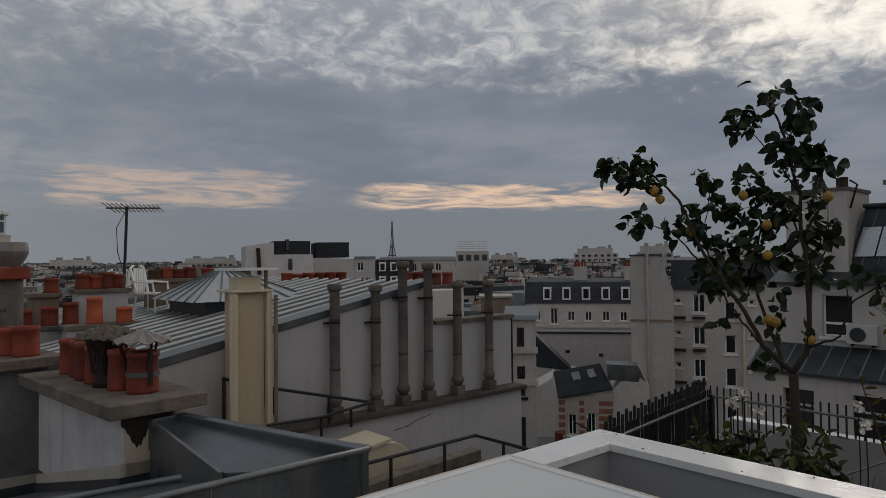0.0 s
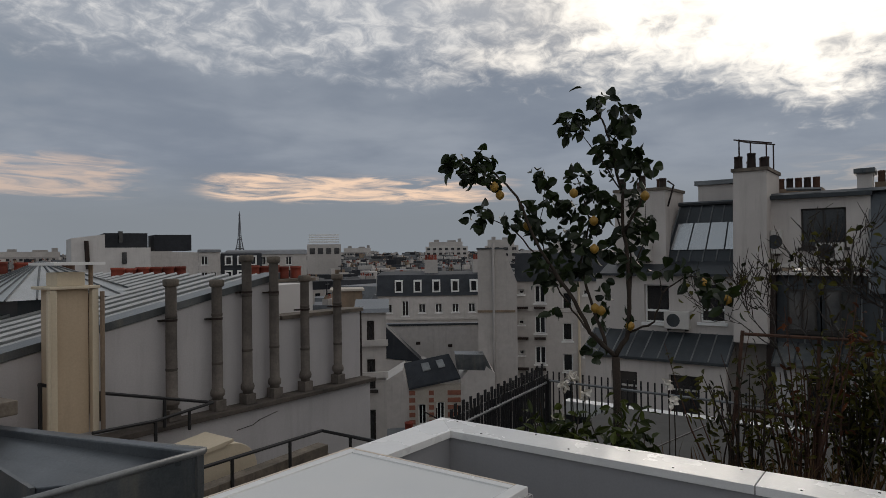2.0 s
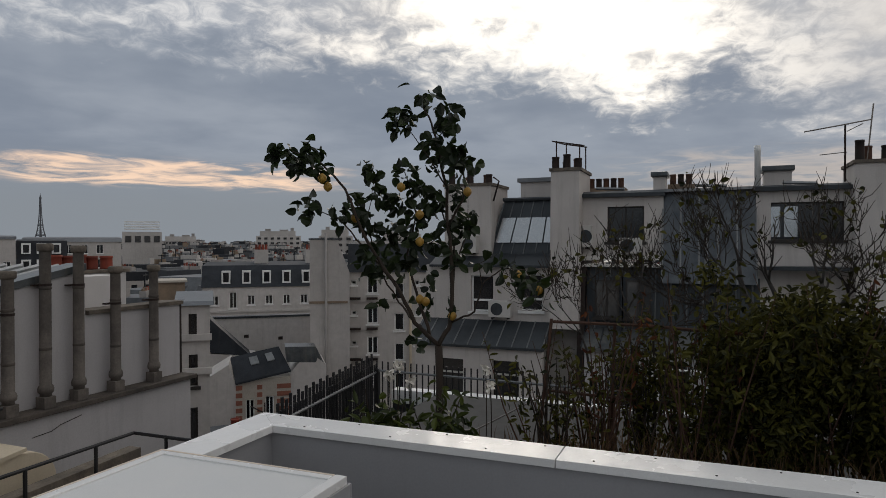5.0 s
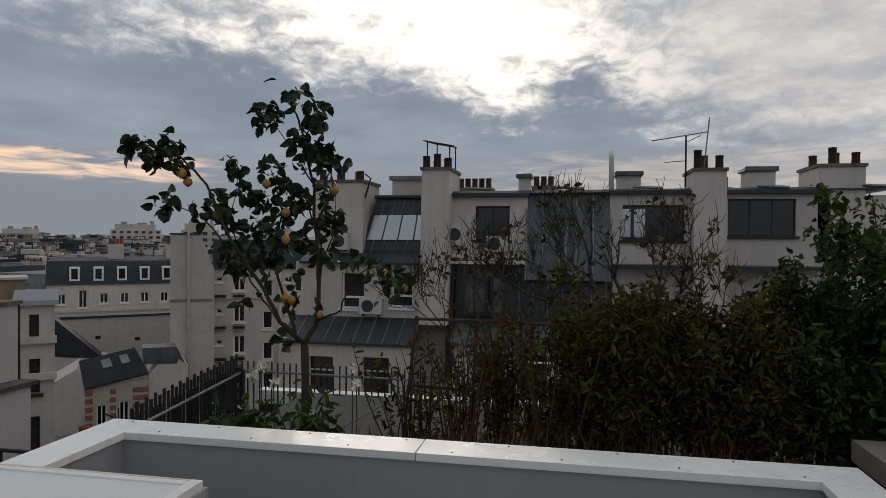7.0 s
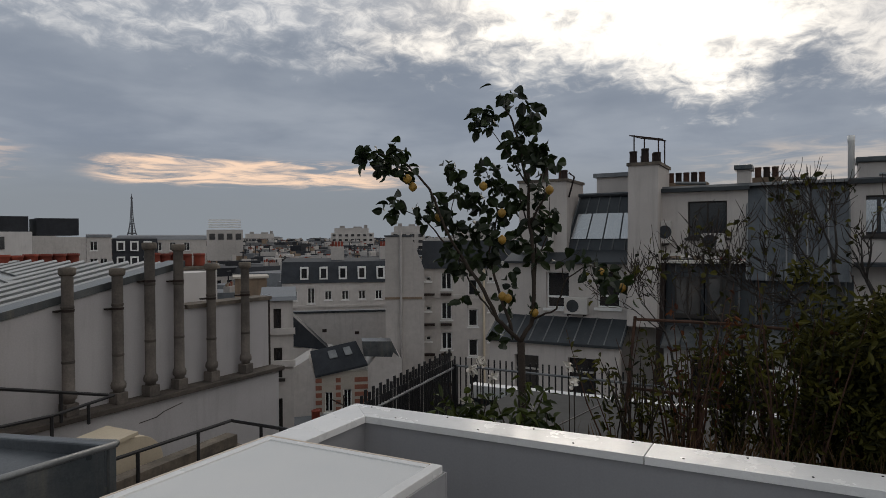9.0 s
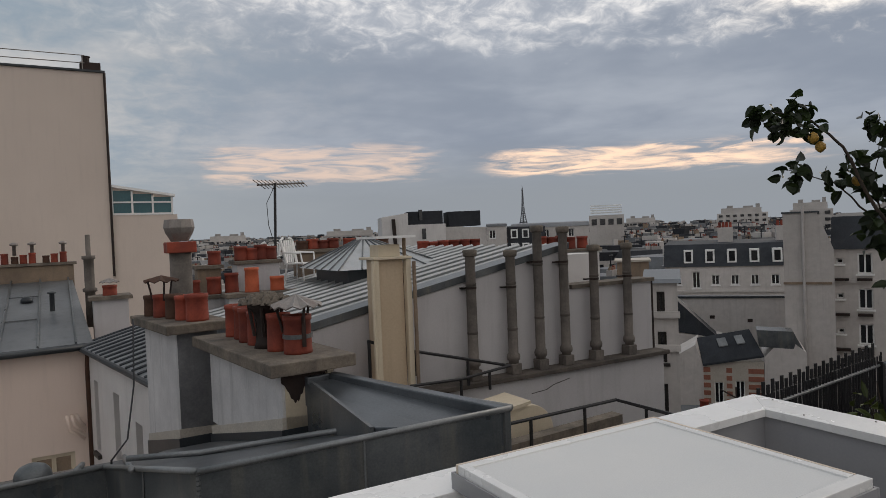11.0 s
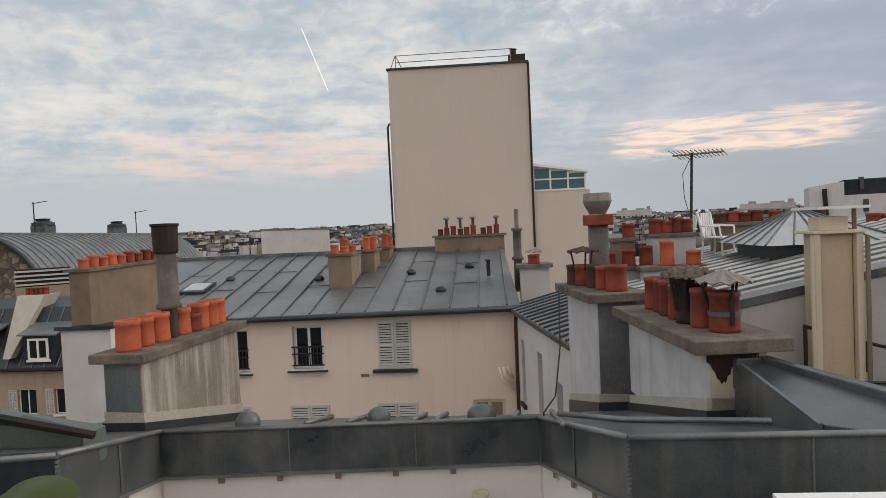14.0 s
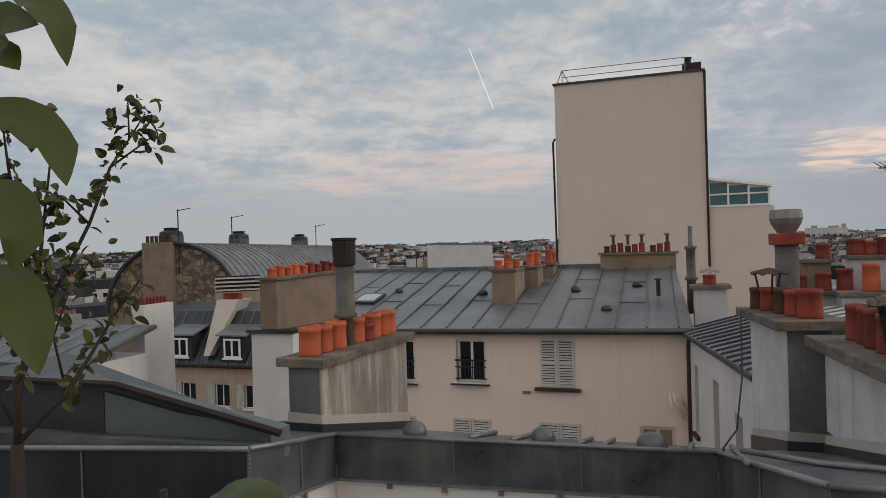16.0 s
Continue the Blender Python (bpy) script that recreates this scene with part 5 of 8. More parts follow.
for x, y in ((-9.6, 20.3), (-7.95, 18.9), (-5.2, 21.0), (-2.35, 21.2), (-1.3, 19.3), (-0.55, 21.6), (-8.2, 21.4)):
    bm = shape()
    lathe(bm, (x, y, zr(x, y) - 0.05), [(0.15, 0), (0.15, 0.06), (0.12, 0.12), (0.06, 0.15), (0.01, 0.155)], 12)
    part("vent_dome", bm, ZINC_DARK, rf, smooth=True)
bm = shape()
lathe(bm, (0.05, 20.6, zr(0, 20.6) - 0.05), [(0.06, 0), (0.06, 0.45), (0.11, 0.46), (0.11, 0.5), (0.02, 0.52)], 10)
part("vent_pipe", bm, ZINC, rf, smooth=True)
bm = shape()
obox(bm, (-9.3, 20.0, zr(-9.3, 20) + 0.02), (1, 0, 0), (0, -1, -0.2), 0, 0.8, -1.0, 0, 0, 0.06)
sk = part("skylight", bm, ZINC_DARK, rf)
bm = shape()
obox(bm, (-9.22, 20.05, zr(-9.3, 20) + 0.085), (1, 0, 0), (0, -1, -0.2), 0, 0.64, -0.85, -0.1, 0, 0.01)
part("pane", bm, BRIGHT_GLASS, sk)
bm = shape()
tube(bm, [V(0.75, 17.75, -0.85), V(0.72, 17.85, -1.2), V(0.72, 17.9, -9)], 0.06, 8)
part("downpipe", bm, RUST, house, smooth=True)
for k in range(3):
    bm = shape()
    tube(bm, [V(0.6, 17.85, -2.6 - 0.15 * k), V(0.5 - 0.1 * k, 17.82, -2.45 - 0.1 * k), V(0.45 - 0.1 * k, 17.8, -2.3)], 0.035, 7)
    part("soil_pipe", bm, PINK_WALL, house, smooth=True)

# stacks on that roof
st = thing("chimney_stack", (-4.4, 20.5, -0.6), "ochre chimney stack with orange pots on the zinc roof", "chimney", "chimney stacks")
for k, (x0, x1, y0, y1) in enumerate(((-4.66, -3.96, 20.0, 21.2), (-4.0, -3.55, 21.6, 22.6), (-3.62, -3.25, 22.9, 23.8))):
    bm = shape()
    box(bm, x0, x1, y0, y1, -0.6 + 0.2 * k, 0.64 + 0.03 * k)
    part("body", bm, OCHRE, st, bevel=0.02)
    bm = shape()
    box(bm, x0 - 0.06, x1 + 0.06, y0 - 0.06, y1 + 0.06, 0.645 + 0.03 * k, 0.72 + 0.03 * k)
    part("slab", bm, CONCRETE, st)
for x, y, z, h in ((-4.5, 20.25, 0.72, 0.26), (-4.22, 20.4, 0.72, 0.2), (-4.35, 20.85, 0.72, 0.42), (-4.08, 20.8, 0.72, 0.22), (-3.85, 21.9, 0.75, 0.4), (-3.7, 22.3, 0.75, 0.42), (-3.45, 23.2, 0.78, 0.45), (-3.38, 23.6, 0.78, 0.36)):
    pot(st, x, y, z, 0.125, h, TERRA_LIGHT)
st = thing("chimney_stack", (-0.5, 24.0, 0.3), "long low ochre chimney stack with small metal-capped pots", "chimney", "chimney stacks")
bm = shape()
box(bm, -1.80, 0.62, 23.75, 24.35, 0.3, 0.98)
part("body", bm, OCHRE, st, bevel=0.02)
bm = shape()
box(bm, -1.88, 0.70, 23.68, 24.42, 0.985, 1.06)
part("slab", bm, CONCRETE, st)
for k, x in enumerate((-1.6, -1.38, -1.15, -0.9, -0.68, -0.45, -0.1, 0.12, 0.36)):
    pot(st, x, 24.05, 1.06, 0.095, 0.22 + 0.05 * (k % 3), TERRA if k % 3 else RUST)
    if k in (1, 3, 5, 8):
        bm = shape()
        lathe(bm, (x, 24.05, 1.3), [(0.05, 0), (0.05, 0.3), (0.11, 0.31), (0.11, 0.37), (0.02, 0.4)], 10)
        part("cap", bm, GALV, st, smooth=True)
st = thing("chimney_stack", (-9.2, 17, -0.6), "long ochre chimney stack with a row of orange pots", "chimney", "chimney stacks")
bm = shape()
hexa(bm, [V(-10.0, 16.0, -0.61), V(-9.5, 16.0, -0.61), V(-8.7, 18.9, -0.7), V(-9.2, 18.9, -0.7), V(-10.0, 16.0, 0.68), V(-9.5, 16.0, 0.68), V(-8.7, 18.9, 0.78), V(-9.2, 18.9, 0.78)])
part("body", bm, OCHRE, st)
bm = shape()
hexa(bm, [V(-10.08, 15.9, 0.685), V(-9.42, 15.9, 0.685), V(-8.62, 19.0, 0.785), V(-9.28, 19.0, 0.785), V(-10.08, 15.9, 0.755), V(-9.42, 15.9, 0.755), V(-8.62, 19.0, 0.855), V(-9.28, 19.0, 0.855)])
part("slab", bm, CONCRETE, st)
for k in range(10):
    f = (k + 0.4) / 10
    pot(st, -9.78 + 0.75 * f, 16.1 + 2.8 * f, 0.75 + 0.09 * f, 0.13, 0.24 + 0.06 * (k % 2), TERRA_LIGHT if k < 5 else TERRA)

# white neighbours on the other side
nb = thing("white_house", (-11.5, 16, -12), "white rendered house end with dark eave", "house")
bm = shape()
box(bm, -10.3, -9.05, 16.0, 17.7, -12, -0.72)
part("wall", bm, WHITE_WALL, nb)
bm = shape()
box(bm, -10.4, -9.0, 15.9, 17.72, -0.715, -0.62)
part("eave", bm, ZINC_DARK, nb)
nb = thing("white_party_wall", (-14, 16, -12), "white party wall with a row of small red pots", "wall")
bm = shape()
box(bm, -14.25, -13.82, 16, 17.2, -12, 0.02)
part("wall", bm, WHITE_WALL, nb)
for k in range(8):
    pot(nb, -14.03, 16.1 + 0.14 * k, 0.02, 0.06, 0.2, TERRA)
nb = thing("low_zinc_house", (-15, 11.5, -8), "low white house with dark zinc pitched roof", "house")
bm = shape()
box(bm, -18.0, -13.4, 13.4, 15.6, -8, -1.25)
part("wall", bm, WHITE_WALL, nb)
bm = shape()
hexa(bm, [V(-18.2, 13.2, -1.25), V(-13.2, 13.2, -1.25), V(-13.2, 15.8, -0.6), V(-18.2, 15.8, -0.6), V(-18.2, 13.2, -1.15), V(-13.2, 13.2, -1.15), V(-13.2, 15.8, -0.5), V(-18.2, 15.8, -0.5)])
part("roof", bm, ZINC, nb)
seams(nb, [((-18.1 + 0.6 * k, 13.2, -1.14), (-18.1 + 0.6 * k, 15.8, -0.49)) for k in range(9)], ZINC_EDGE, 0.02)

# tan mansard house
mh = thing("mansard_house", (-22, 31, -14), "tan rendered house with slate mansard and dormers", "house")
MO, MU, MN = (-27, 30, 0), (1, 0, 0), (0, -1, 0)
mt = lambda x: x + 27
mholes = [(mt(-24.3), mt(-23.4), -6.6, -5.4), (mt(-22.2), mt(-21.3), -6.6, -5.4), (mt(-20.4), mt(-19.5), -6.6, -5.4)]
bm = shape()
pierced(bm, MO, MU, MN, 8.2, -14, -4.4, mholes)
part("wall", bm, TAN_WALL, mh)
for h in mholes:
    window(mh, MO, MU, MN, *h, bars=1)
    shutters(mh, MO, MU, MN, h[0] - 0.42, h[0] - 0.02, h[2], h[3], SHUTTER)
bm = shape()
hexa(bm, [V(-27, 29.8, -4.4), V(-18.8, 29.8, -4.4), V(-18.8, 36, -4.4), V(-27, 36, -4.4), V(-27, 31.6, -1.75), V(-18.8, 31.6, -1.75), V(-18.8, 34, -1.45), V(-27, 34, -1.45)])
part("roof", bm, ZINC_DARK, mh, "dark zinc mansard roof")
seams(mh, [((-26.9 + 0.62 * k, 29.79, -4.36), (-26.9 + 0.62 * k, 31.59, -1.73)) for k in range(14)], ZINC, 0.03)
bm = shape()
tube(bm, [V(-27, 29.72, -4.42), V(-18.8, 29.72, -4.42)], 0.09, 7)
part("gutter", bm, SOOT, mh)
for x in (-24.2, -20.95):
    bm = shape()
    box(bm, x - 0.75, x + 0.75, 29.9, 31.6, -4.2, -2.85)
    d = part("dormer", bm, SLATE, mh)
    bm = shape()
    hexa(bm, [V(x - 0.95, 29.75, -2.87), V(x + 0.95, 29.75, -2.87), V(x + 0.95, 31.9, -2.3), V(x - 0.95, 31.9, -2.3), V(x - 0.95, 29.75, -2.8), V(x + 0.95, 29.75, -2.8), V(x + 0.95, 31.9, -2.2), V(x - 0.95, 31.9, -2.2)])
    part("dormer_roof", bm, ZINC_TOP, d)
    window(mh, (x - 0.5, 29.88, 0), (1, 0, 0), (0, -1, 0), 0, 1.0, -4.0, -3.0, set_back=-0.06, border=0.1)
bm = shape()
prism(bm, [V(-22.6, 29.7, -3.9), V(-22.25, 29.7, -3.9), V(-21.7, 31.6, -1.15), V(-23.1, 31.6, -1.15)], (0, 1.2, 0))
part("party_wall", bm, PALE_STONE, mh)
for k in range(5):
    pot(mh, -22.9 + 0.24 * k, 32.1, -1.15, 0.12, 0.35, TERRA)

# vaulted metal hall behind
vh = thing("vaulted_hall", (-32.8, 39.6, -14), "hall with ribbed zinc barrel roof and rubble end wall", "hall")
HA, HB, HU = V(-32.8, 39.6, 0), V(-34.1, 66.9, 0), V(0.93, 0.36, 0)
prof = [(-4.6 * math.cos(math.pi * k / 24), -2.6 + 4.8 * math.sin(math.pi * k / 24)) for k in range(25)]


def vault(f, lift=0.0):
    return [HA.lerp(HB, f) + HU * s + V(0, 0, z - 0.4 * f + lift) for s, z in prof]


bm = shape()
rowA = [bm.verts.new(p) for p in vault(0)]
rowB = [bm.verts.new(p) for p in vault(1)]
for a in range(24):
    bm.faces.new((rowA[a], rowA[a + 1], rowB[a + 1], rowB[a]))
part("roof", bm, ZINC_TOP, vh, "ribbed zinc barrel roof", smooth=True)
for k in range(36):
    bm = shape()
    tube(bm, vault(k / 35, 0.02), 0.06 if k else 0.15, 5)
    part("rib", bm, ZINC_EDGE if k else ZINC_DARK, vh)
bm = shape()
prism(bm, vault(0.005), (HB - HA) * 0.012)
part("gable", bm, RUBBLE, vh, "rubble stone gable")
bm = shape()
prism(bm, [HA - HU * 4.5 + V(0, 0.2, -2.6), HA + HU * 4.5 + V(0, 0.2, -2.6), HB + HU * 4.5 + V(0, 0, -2.6), HB - HU * 4.5 + V(0, 0, -2.6)], (0, 0, -11.4))
part("wall", bm, OCHRE, vh)
bm = shape()
F0 = HA - HU * 1.7
prism(bm, [F0 + V(0, -0.5, -14), F0 + HU * 1.9 + V(0, -0.5, -14), F0 + HU * 1.9 + V(0, 0.1, -14), F0 + V(0, 0.1, -14)], (0, 0, 16.3))
part("flue_wall", bm, OCHRE, vh)
for k in range(6):
    q = F0 + HU * (0.2 + 0.3 * k)
    pot(vh, q.x, q.y - 0.2, 2.3, 0.12, 0.45, RUST)
for f in (0.04, 0.36, 0.76):
    q = HA.lerp(HB, f) - HU * 0.7
    x, y, z = q.x, q.y, 2.1 - 0.4 * f
    bm = shape()
    box(bm, x - 0.6, x + 0.6, y - 0.6, y + 0.6, z - 0.3, z + 0.75)
    v = part("roof_ventilator", bm, ZINC, vh)
    bm = shape()
    lathe(bm, (x, y, z + 0.755), [(0.8, 0), (0.8, 0.2), (0.45, 0.35), (0.55, 0.5), (0.02, 0.55)], 12)
    part("cap", bm, ZINC_DARK, v)

lv = thing("louvred_vent", (-25.3, 36.7, -14), "long pale louvred roof vent over a dark block", "vent")
lu, ln = V(0.82, 0.57, 0), V(0.57, -0.82, 0)
bm = shape()
obox(bm, (-25.3, 36.7, 0), lu, ln, -1.4, 1.4, -0.8, 0, -14, -1.05)
part("base", bm, TAN_WALL, lv)
# solid black box whose colour stands in for shade behind the slats
bm = shape()
obox(bm, (-25.3, 36.7, 0), lu, ln, -1.35, 1.35, -0.7, -0.12, -1.05, -0.05)
part("void", bm, SOOT, lv)
for k in range(4):
    bm = shape()
    obox(bm, (-25.3, 36.7, 0), lu, ln, -1.4, 1.4, -0.1, 0.02, -0.98 + 0.25 * k, -0.88 + 0.25 * k)
    part("slat", bm, SHUTTER, lv)

# blank pale end wall behind the roofs
ew = thing("pale_end_wall", (-17, 58, -14), "blank pale end wall of a far building", "building")
bm = shape()
prism(bm, [V(-20.0, 57.3, -14), V(-13.95, 59.0, -14), V(-14.2, 59.0, 1.48), V(-19.8, 57.3, 1.6)], (-1.5, 6, 0))
part("wall", bm, WHITE_WALL, ew)
bm = shape()
prism(bm, [V(-19.85, 57.25, 1.605), V(-14.15, 58.95, 1.485), V(-14.15, 58.95, 1.6), V(-19.85, 57.25, 1.72)], (-1.5, 6.1, 0))
part("coping", bm, ZINC_EDGE, ew)
for x, y, h in ((-32.3, 39.75, 4.6), (-33.4, 47.5, 4.4), (-33.9, 62.5, 4.0)):
    a = thing("tv_antenna", (x, y, 1.0), "thin rooftop television antenna", "antenna", "antennas")
    bm = shape()
    tube(bm, [(x, y, 0.0), (x, y, h)], 0.045, 5)
    part("mast", bm, BLACK, a)
    bm = shape()
    tube(bm, [(x - 0.1, y, h - 0.1), (x + 1.1, y, h + 0.05)], 0.03, 5)
    part("boom", bm, BLACK, a)

# tall blank party wall
tw = thing("tower_block", (-1.3, 39, -14), "tall blank beige party wall with roof rail", "building")
bm = shape()
box(bm, -5.12, 2.47, 37.2, 47, -14, 10.0)
part("wall", bm, TOWER_WALL, tw)
bm = shape()
box(bm, 2.475, 5.6, 37.35, 47, -14, 3.02)
part("lower_wall", bm, TOWER_WALL, tw)
bm = shape()
box(bm, -5.2, 2.55, 37.1, 47.1, 10.003, 10.10)
part("coping", bm, ZINC_DARK, tw)
bm = shape()
tube(bm, [(2.52, 37.12, 10.0), (2.52, 37.12, 3.1), (2.52, 37.2, 0)], 0.06, 6)
part("downpipe", bm, SOOT, tw)
bm = shape()
tube(bm, [(-5.15, 37.15, 7.1), (-5.25, 37.1, 6.9), (-5.2, 37.12, 0)], 0.06, 6)
part("downpipe", bm, SOOT, tw)
for z in (10.45, 10.82):
    bm = shape()
    tube(bm, [(-4.7, 37.4, z), (1.7, 37.4, z + 0.02)], 0.022, 5)
    part("rail", bm, GALV, tw)
for x, dx in ((-4.7, 0), (-4.7, 0.35), (-4.7, -0.3), (1.6, 0)):
    bm = shape()
    tube(bm, [(x + dx, 37.4, 10.1), (x, 37.4, 10.84)], 0.025, 5)
    part("rail_post", bm, GALV, tw)
bm = shape()
box(bm, 1.5, 2.4, 37.5, 38.3, 10.1, 10.55)
c = part("chimney", bm, SOOT, tw)
bm = shape()
lathe(bm, (1.78, 37.9, 10.555), [(0.16, 0), (0.16, 0.3), (0.2, 0.31), (0.2, 0.36), (0.1, 0.37)], 10)
part("pot", bm, SOOT, c)
vo, vu, vn = (2.55, 37.3, 0), (1, 0, 0), (0, -1, 0)
bm = shape()
for z0, z1 in ((3.03, 3.12), (3.62, 3.70)):
    obox(bm, vo, vu, vn, 0, 2.85, -0.1, 0.0, z0, z1)
for a in (0, 0.9, 1.85, 2.77):
    obox(bm, vo, vu, vn, a, a + 0.09, -0.1, 0.002, 3.03, 4.5 - a * 0.17)
v = part("veranda", bm, WHITE_PAINT, tw, "glazed roof veranda with white frames")
for k, (a0, a1) in enumerate(((0.09, 0.9), (0.99, 1.85), (1.94, 2.77))):
    bm = shape()
    obox(bm, vo, vu, vn, a0, a1, -0.08, -0.06, 3.12, 4.4 - a1 * 0.17)
    part("pane", bm, TEAL_GLASS, v)
bm = shape()
hexa(bm, [V(2.5, 37.15, 4.42), V(5.5, 37.15, 3.93), V(5.5, 40, 3.93), V(2.5, 40, 4.42), V(2.5, 37.15, 4.54), V(5.5, 37.15, 4.05), V(5.5, 40, 4.05), V(2.5, 40, 4.54)])
part("veranda_roof", bm, WHITE_PAINT, v)

# wing beside the pink house
wing = thing("side_wing", (2, 15.5, -12), "narrow white wing with ribbed zinc lean-to roof", "house")
WU = V(0.81, -4.8, 0).normalized()
WN = V(WU.y, -WU.x, 0)
WO = V(0.72, 18.0, 0)
wh = [(0.6, 0.95, -3.1, -1.5), (2.3, 2.75, -3.1, -1.5), (3.9, 4.35, -3.3, -1.8)]
bm = shape()
pierced(bm, WO, WU, WN, 5.6, -12, -0.86, wh, 0.3)
part("wall", bm, WHITE_WALL, wing)
for h in wh:
    window(wing, WO, WU, WN, *h, frame_mat=DARK_FRAME_AND_SHADE, bars=0, sill=True, glass=DARK_FRAME_AND_SHADE)
bm = shape()
e0, e1 = WO + WN * 0.15 + V(0, 0, -0.84), WO + WU * 5.6 + WN * 0.15 + V(0, 0, -0.84)
up = -WN * 2.2 + V(0, 0, 0.55)
hexa(bm, [e0, e1, e1 + up, e0 + up, e0 + V(0, 0, 0.06), e1 + V(0, 0, 0.06), e1 + up + V(0, 0, 0.06), e0 + up + V(0, 0, 0.06)])
part("roof", bm, ZINC_TOP, wing)
seams(wing, [(e0 + (e1 - e0) * (k / 14) + V(0, 0, 0.07), e0 + (e1 - e0) * (k / 14) + up + V(0, 0, 0.07)) for k in range(15)], ZINC_DARK, 0.032)
bm = shape()
tube(bm, [e0, e1], 0.06, 8)
part("gutter", bm, ZINC_DARK, wing)
st = thing("chimney_stack", (1.9, 20, -1), "small grey chimney block with capped red pot and stone flue", "chimney", "chimney stacks")
bm = shape()
box(bm, 0.95, 1.75, 19.4, 20.2, -1.2, 0.12)
part("body", bm, GREY_WALL, st)
bm = shape()
box(bm, 0.85, 1.85, 19.3, 20.3, 0.125, 0.22)
part("slab", bm, CONCRETE, st)
pot(st, 1.35, 19.7, 0.22, 0.17, 0.26, TERRA)
cowl(st, 1.35, 19.7, 0.56, 0.24, 0.1, 8, GALV, False)
bm = shape()
lathe(bm, (0.92, 20.2, -0.6), [(0.12, 0), (0.12, 0.9), (0.17, 0.92), (0.17, 1.0), (0.12, 1.02), (0.12, 1.75), (0.16, 1.77), (0.16, 1.85), (0.06, 1.86), (0.06, 2.4), (0.05, 2.4)], 10)
part("flue", bm, STONE, st, smooth=True)

# flower tub on a column, stacks and antenna on the next roofs
tub = thing("chimney_column", (2.2, 13.5, 0), "round stone flue carrying a red block and glass bowl", "chimney")
bm = shape()
lathe(bm, (2.2, 13.5, -0.4), [(0.2, 0), (0.19, 1.0), (0.19, 1.7)], 12)
part("flue", bm, STONE, tub, smooth=True)
bm = shape()
box(bm, 1.95, 2.45, 13.25, 13.75, 1.30, 1.50)
part("block", bm, TERRA, tub, bevel=0.02)
bm = shape()
lathe(bm, (2.2, 13.5, 1.505), [(0.15, 0), (0.24, 0.16), (0.27, 0.25), (0.25, 0.40), (0.22, 0.40), (0.2, 0.1)], 8)
part("bowl", bm, GALV, tub, "pale faceted bowl")


def row_stack(x0, x1, y0, y1, z0, z1, pots, label, mat=None):
    st = thing("chimney_stack", ((x0 + x1) / 2, (y0 + y1) / 2, z0), label, "chimney", "chimney stacks")
    bm = shape()
    box(bm, x0 + 0.06, x1 - 0.06, y0 + 0.06, y1 - 0.06, z0, z1 - 0.08)
    part("body", bm, mat or GREY_WALL, st)
    bm = shape()
    box(bm, x0, x1, y0, y1, z1 - 0.078, z1)
    part("slab", bm, CONCRETE, st, bevel=0.01)
    for x, h, m in pots:
        pot(st, x, (y0 + y1) / 2, z1, 0.14, h, m)
    return st


row_stack(1.9, 3.9, 14.2, 14.8, -0.6, 0.43, [(2.55, 0.3, TERRA), (2.95, 0.34, TERRA), (3.3, 0.4, TERRA)], "low grey stack with red pots")
row_stack(3.4, 4.4, 14.6, 15.2, 0.0, 1.06, [(3.6, 0.3, TERRA), (3.82, 0.26, TERRA), (4.02, 0.32, TERRA), (4.22, 0.28, TERRA)], "grey chimney stack with red pots")
pt = row_stack(3.0, 4.5, 13.6, 14.1, -0.6, 0.46, [(3.55, 0.48, TERRA_LIGHT), (4.05, 0.28, TERRA_LIGHT)], "low slab with two orange pots")
row_stack(2.75, 3.35, 15.4, 15.9, -0.4, 0.98, [(3.2, 0.3, TERRA)], "square ochre chimney stack with one pot", OCHRE)
row_stack(4.95, 7.35, 15.2, 15.9, 0.2, 1.22, [(5.15, 0.2, RUST), (5.4, 0.24, TERRA), (5.65, 0.2, TERRA), (5.9, 0.24, TERRA), (6.3, 0.22, TERRA), (6.6, 0.22, TERRA), (6.9, 0.2, TERRA), (7.2, 0.2, RUST)], "long ochre stack with red pots", OCHRE)
row_stack(7.6, 9.4, 14.2, 14.8, 0.2, 1.0, [(7.75, 0.3, TERRA), (8.0, 0.28, TERRA), (8.3, 0.3, TERRA), (8.6, 0.3, TERRA), (8.9, 0.3, TERRA), (9.2, 0.3, TERRA)], "low stack with red pots under white caps", OCHRE)
row_stack(10.3, 12.2, 13.2, 13.8, 0.0, 0.95, [(10.5, 0.34, TERRA), (10.8, 0.32, TERRA), (11.1, 0.34, TERRA), (11.4, 0.3, TERRA), (11.8, 0.3, TERRA)], "low white stack with red pots", WHITE_WALL)
an = thing("tv_antenna", (4.55, 15.55, 0.0), "tall television antenna on a dark mast", "antenna", "antennas")
bm = shape()
tube(bm, [(4.5, 15.58, 0.3), (4.58, 15.55, 2.76)], 0.03, 6)
part("mast", bm, BLACK, an)
bm = shape()
tube(bm, [(4.2, 15.67, 2.72), (5.2, 15.35, 2.74)], 0.022, 5)
part("boom", bm, GALV, an)
for k in range(13):
    f = k / 12
    c = V(4.25 + 0.95 * f, 15.65 - 0.29 * f, 2.73)
    bm = shape()
    tube(bm, [c - V(0.17 - 0.06 * f, 0.12, -0.09 + 0.03 * f), c + V(0.17 - 0.06 * f, 0.12, -0.09 + 0.03 * f)], 0.010, 4)
    part("element", bm, GALV, an)
bm = shape()
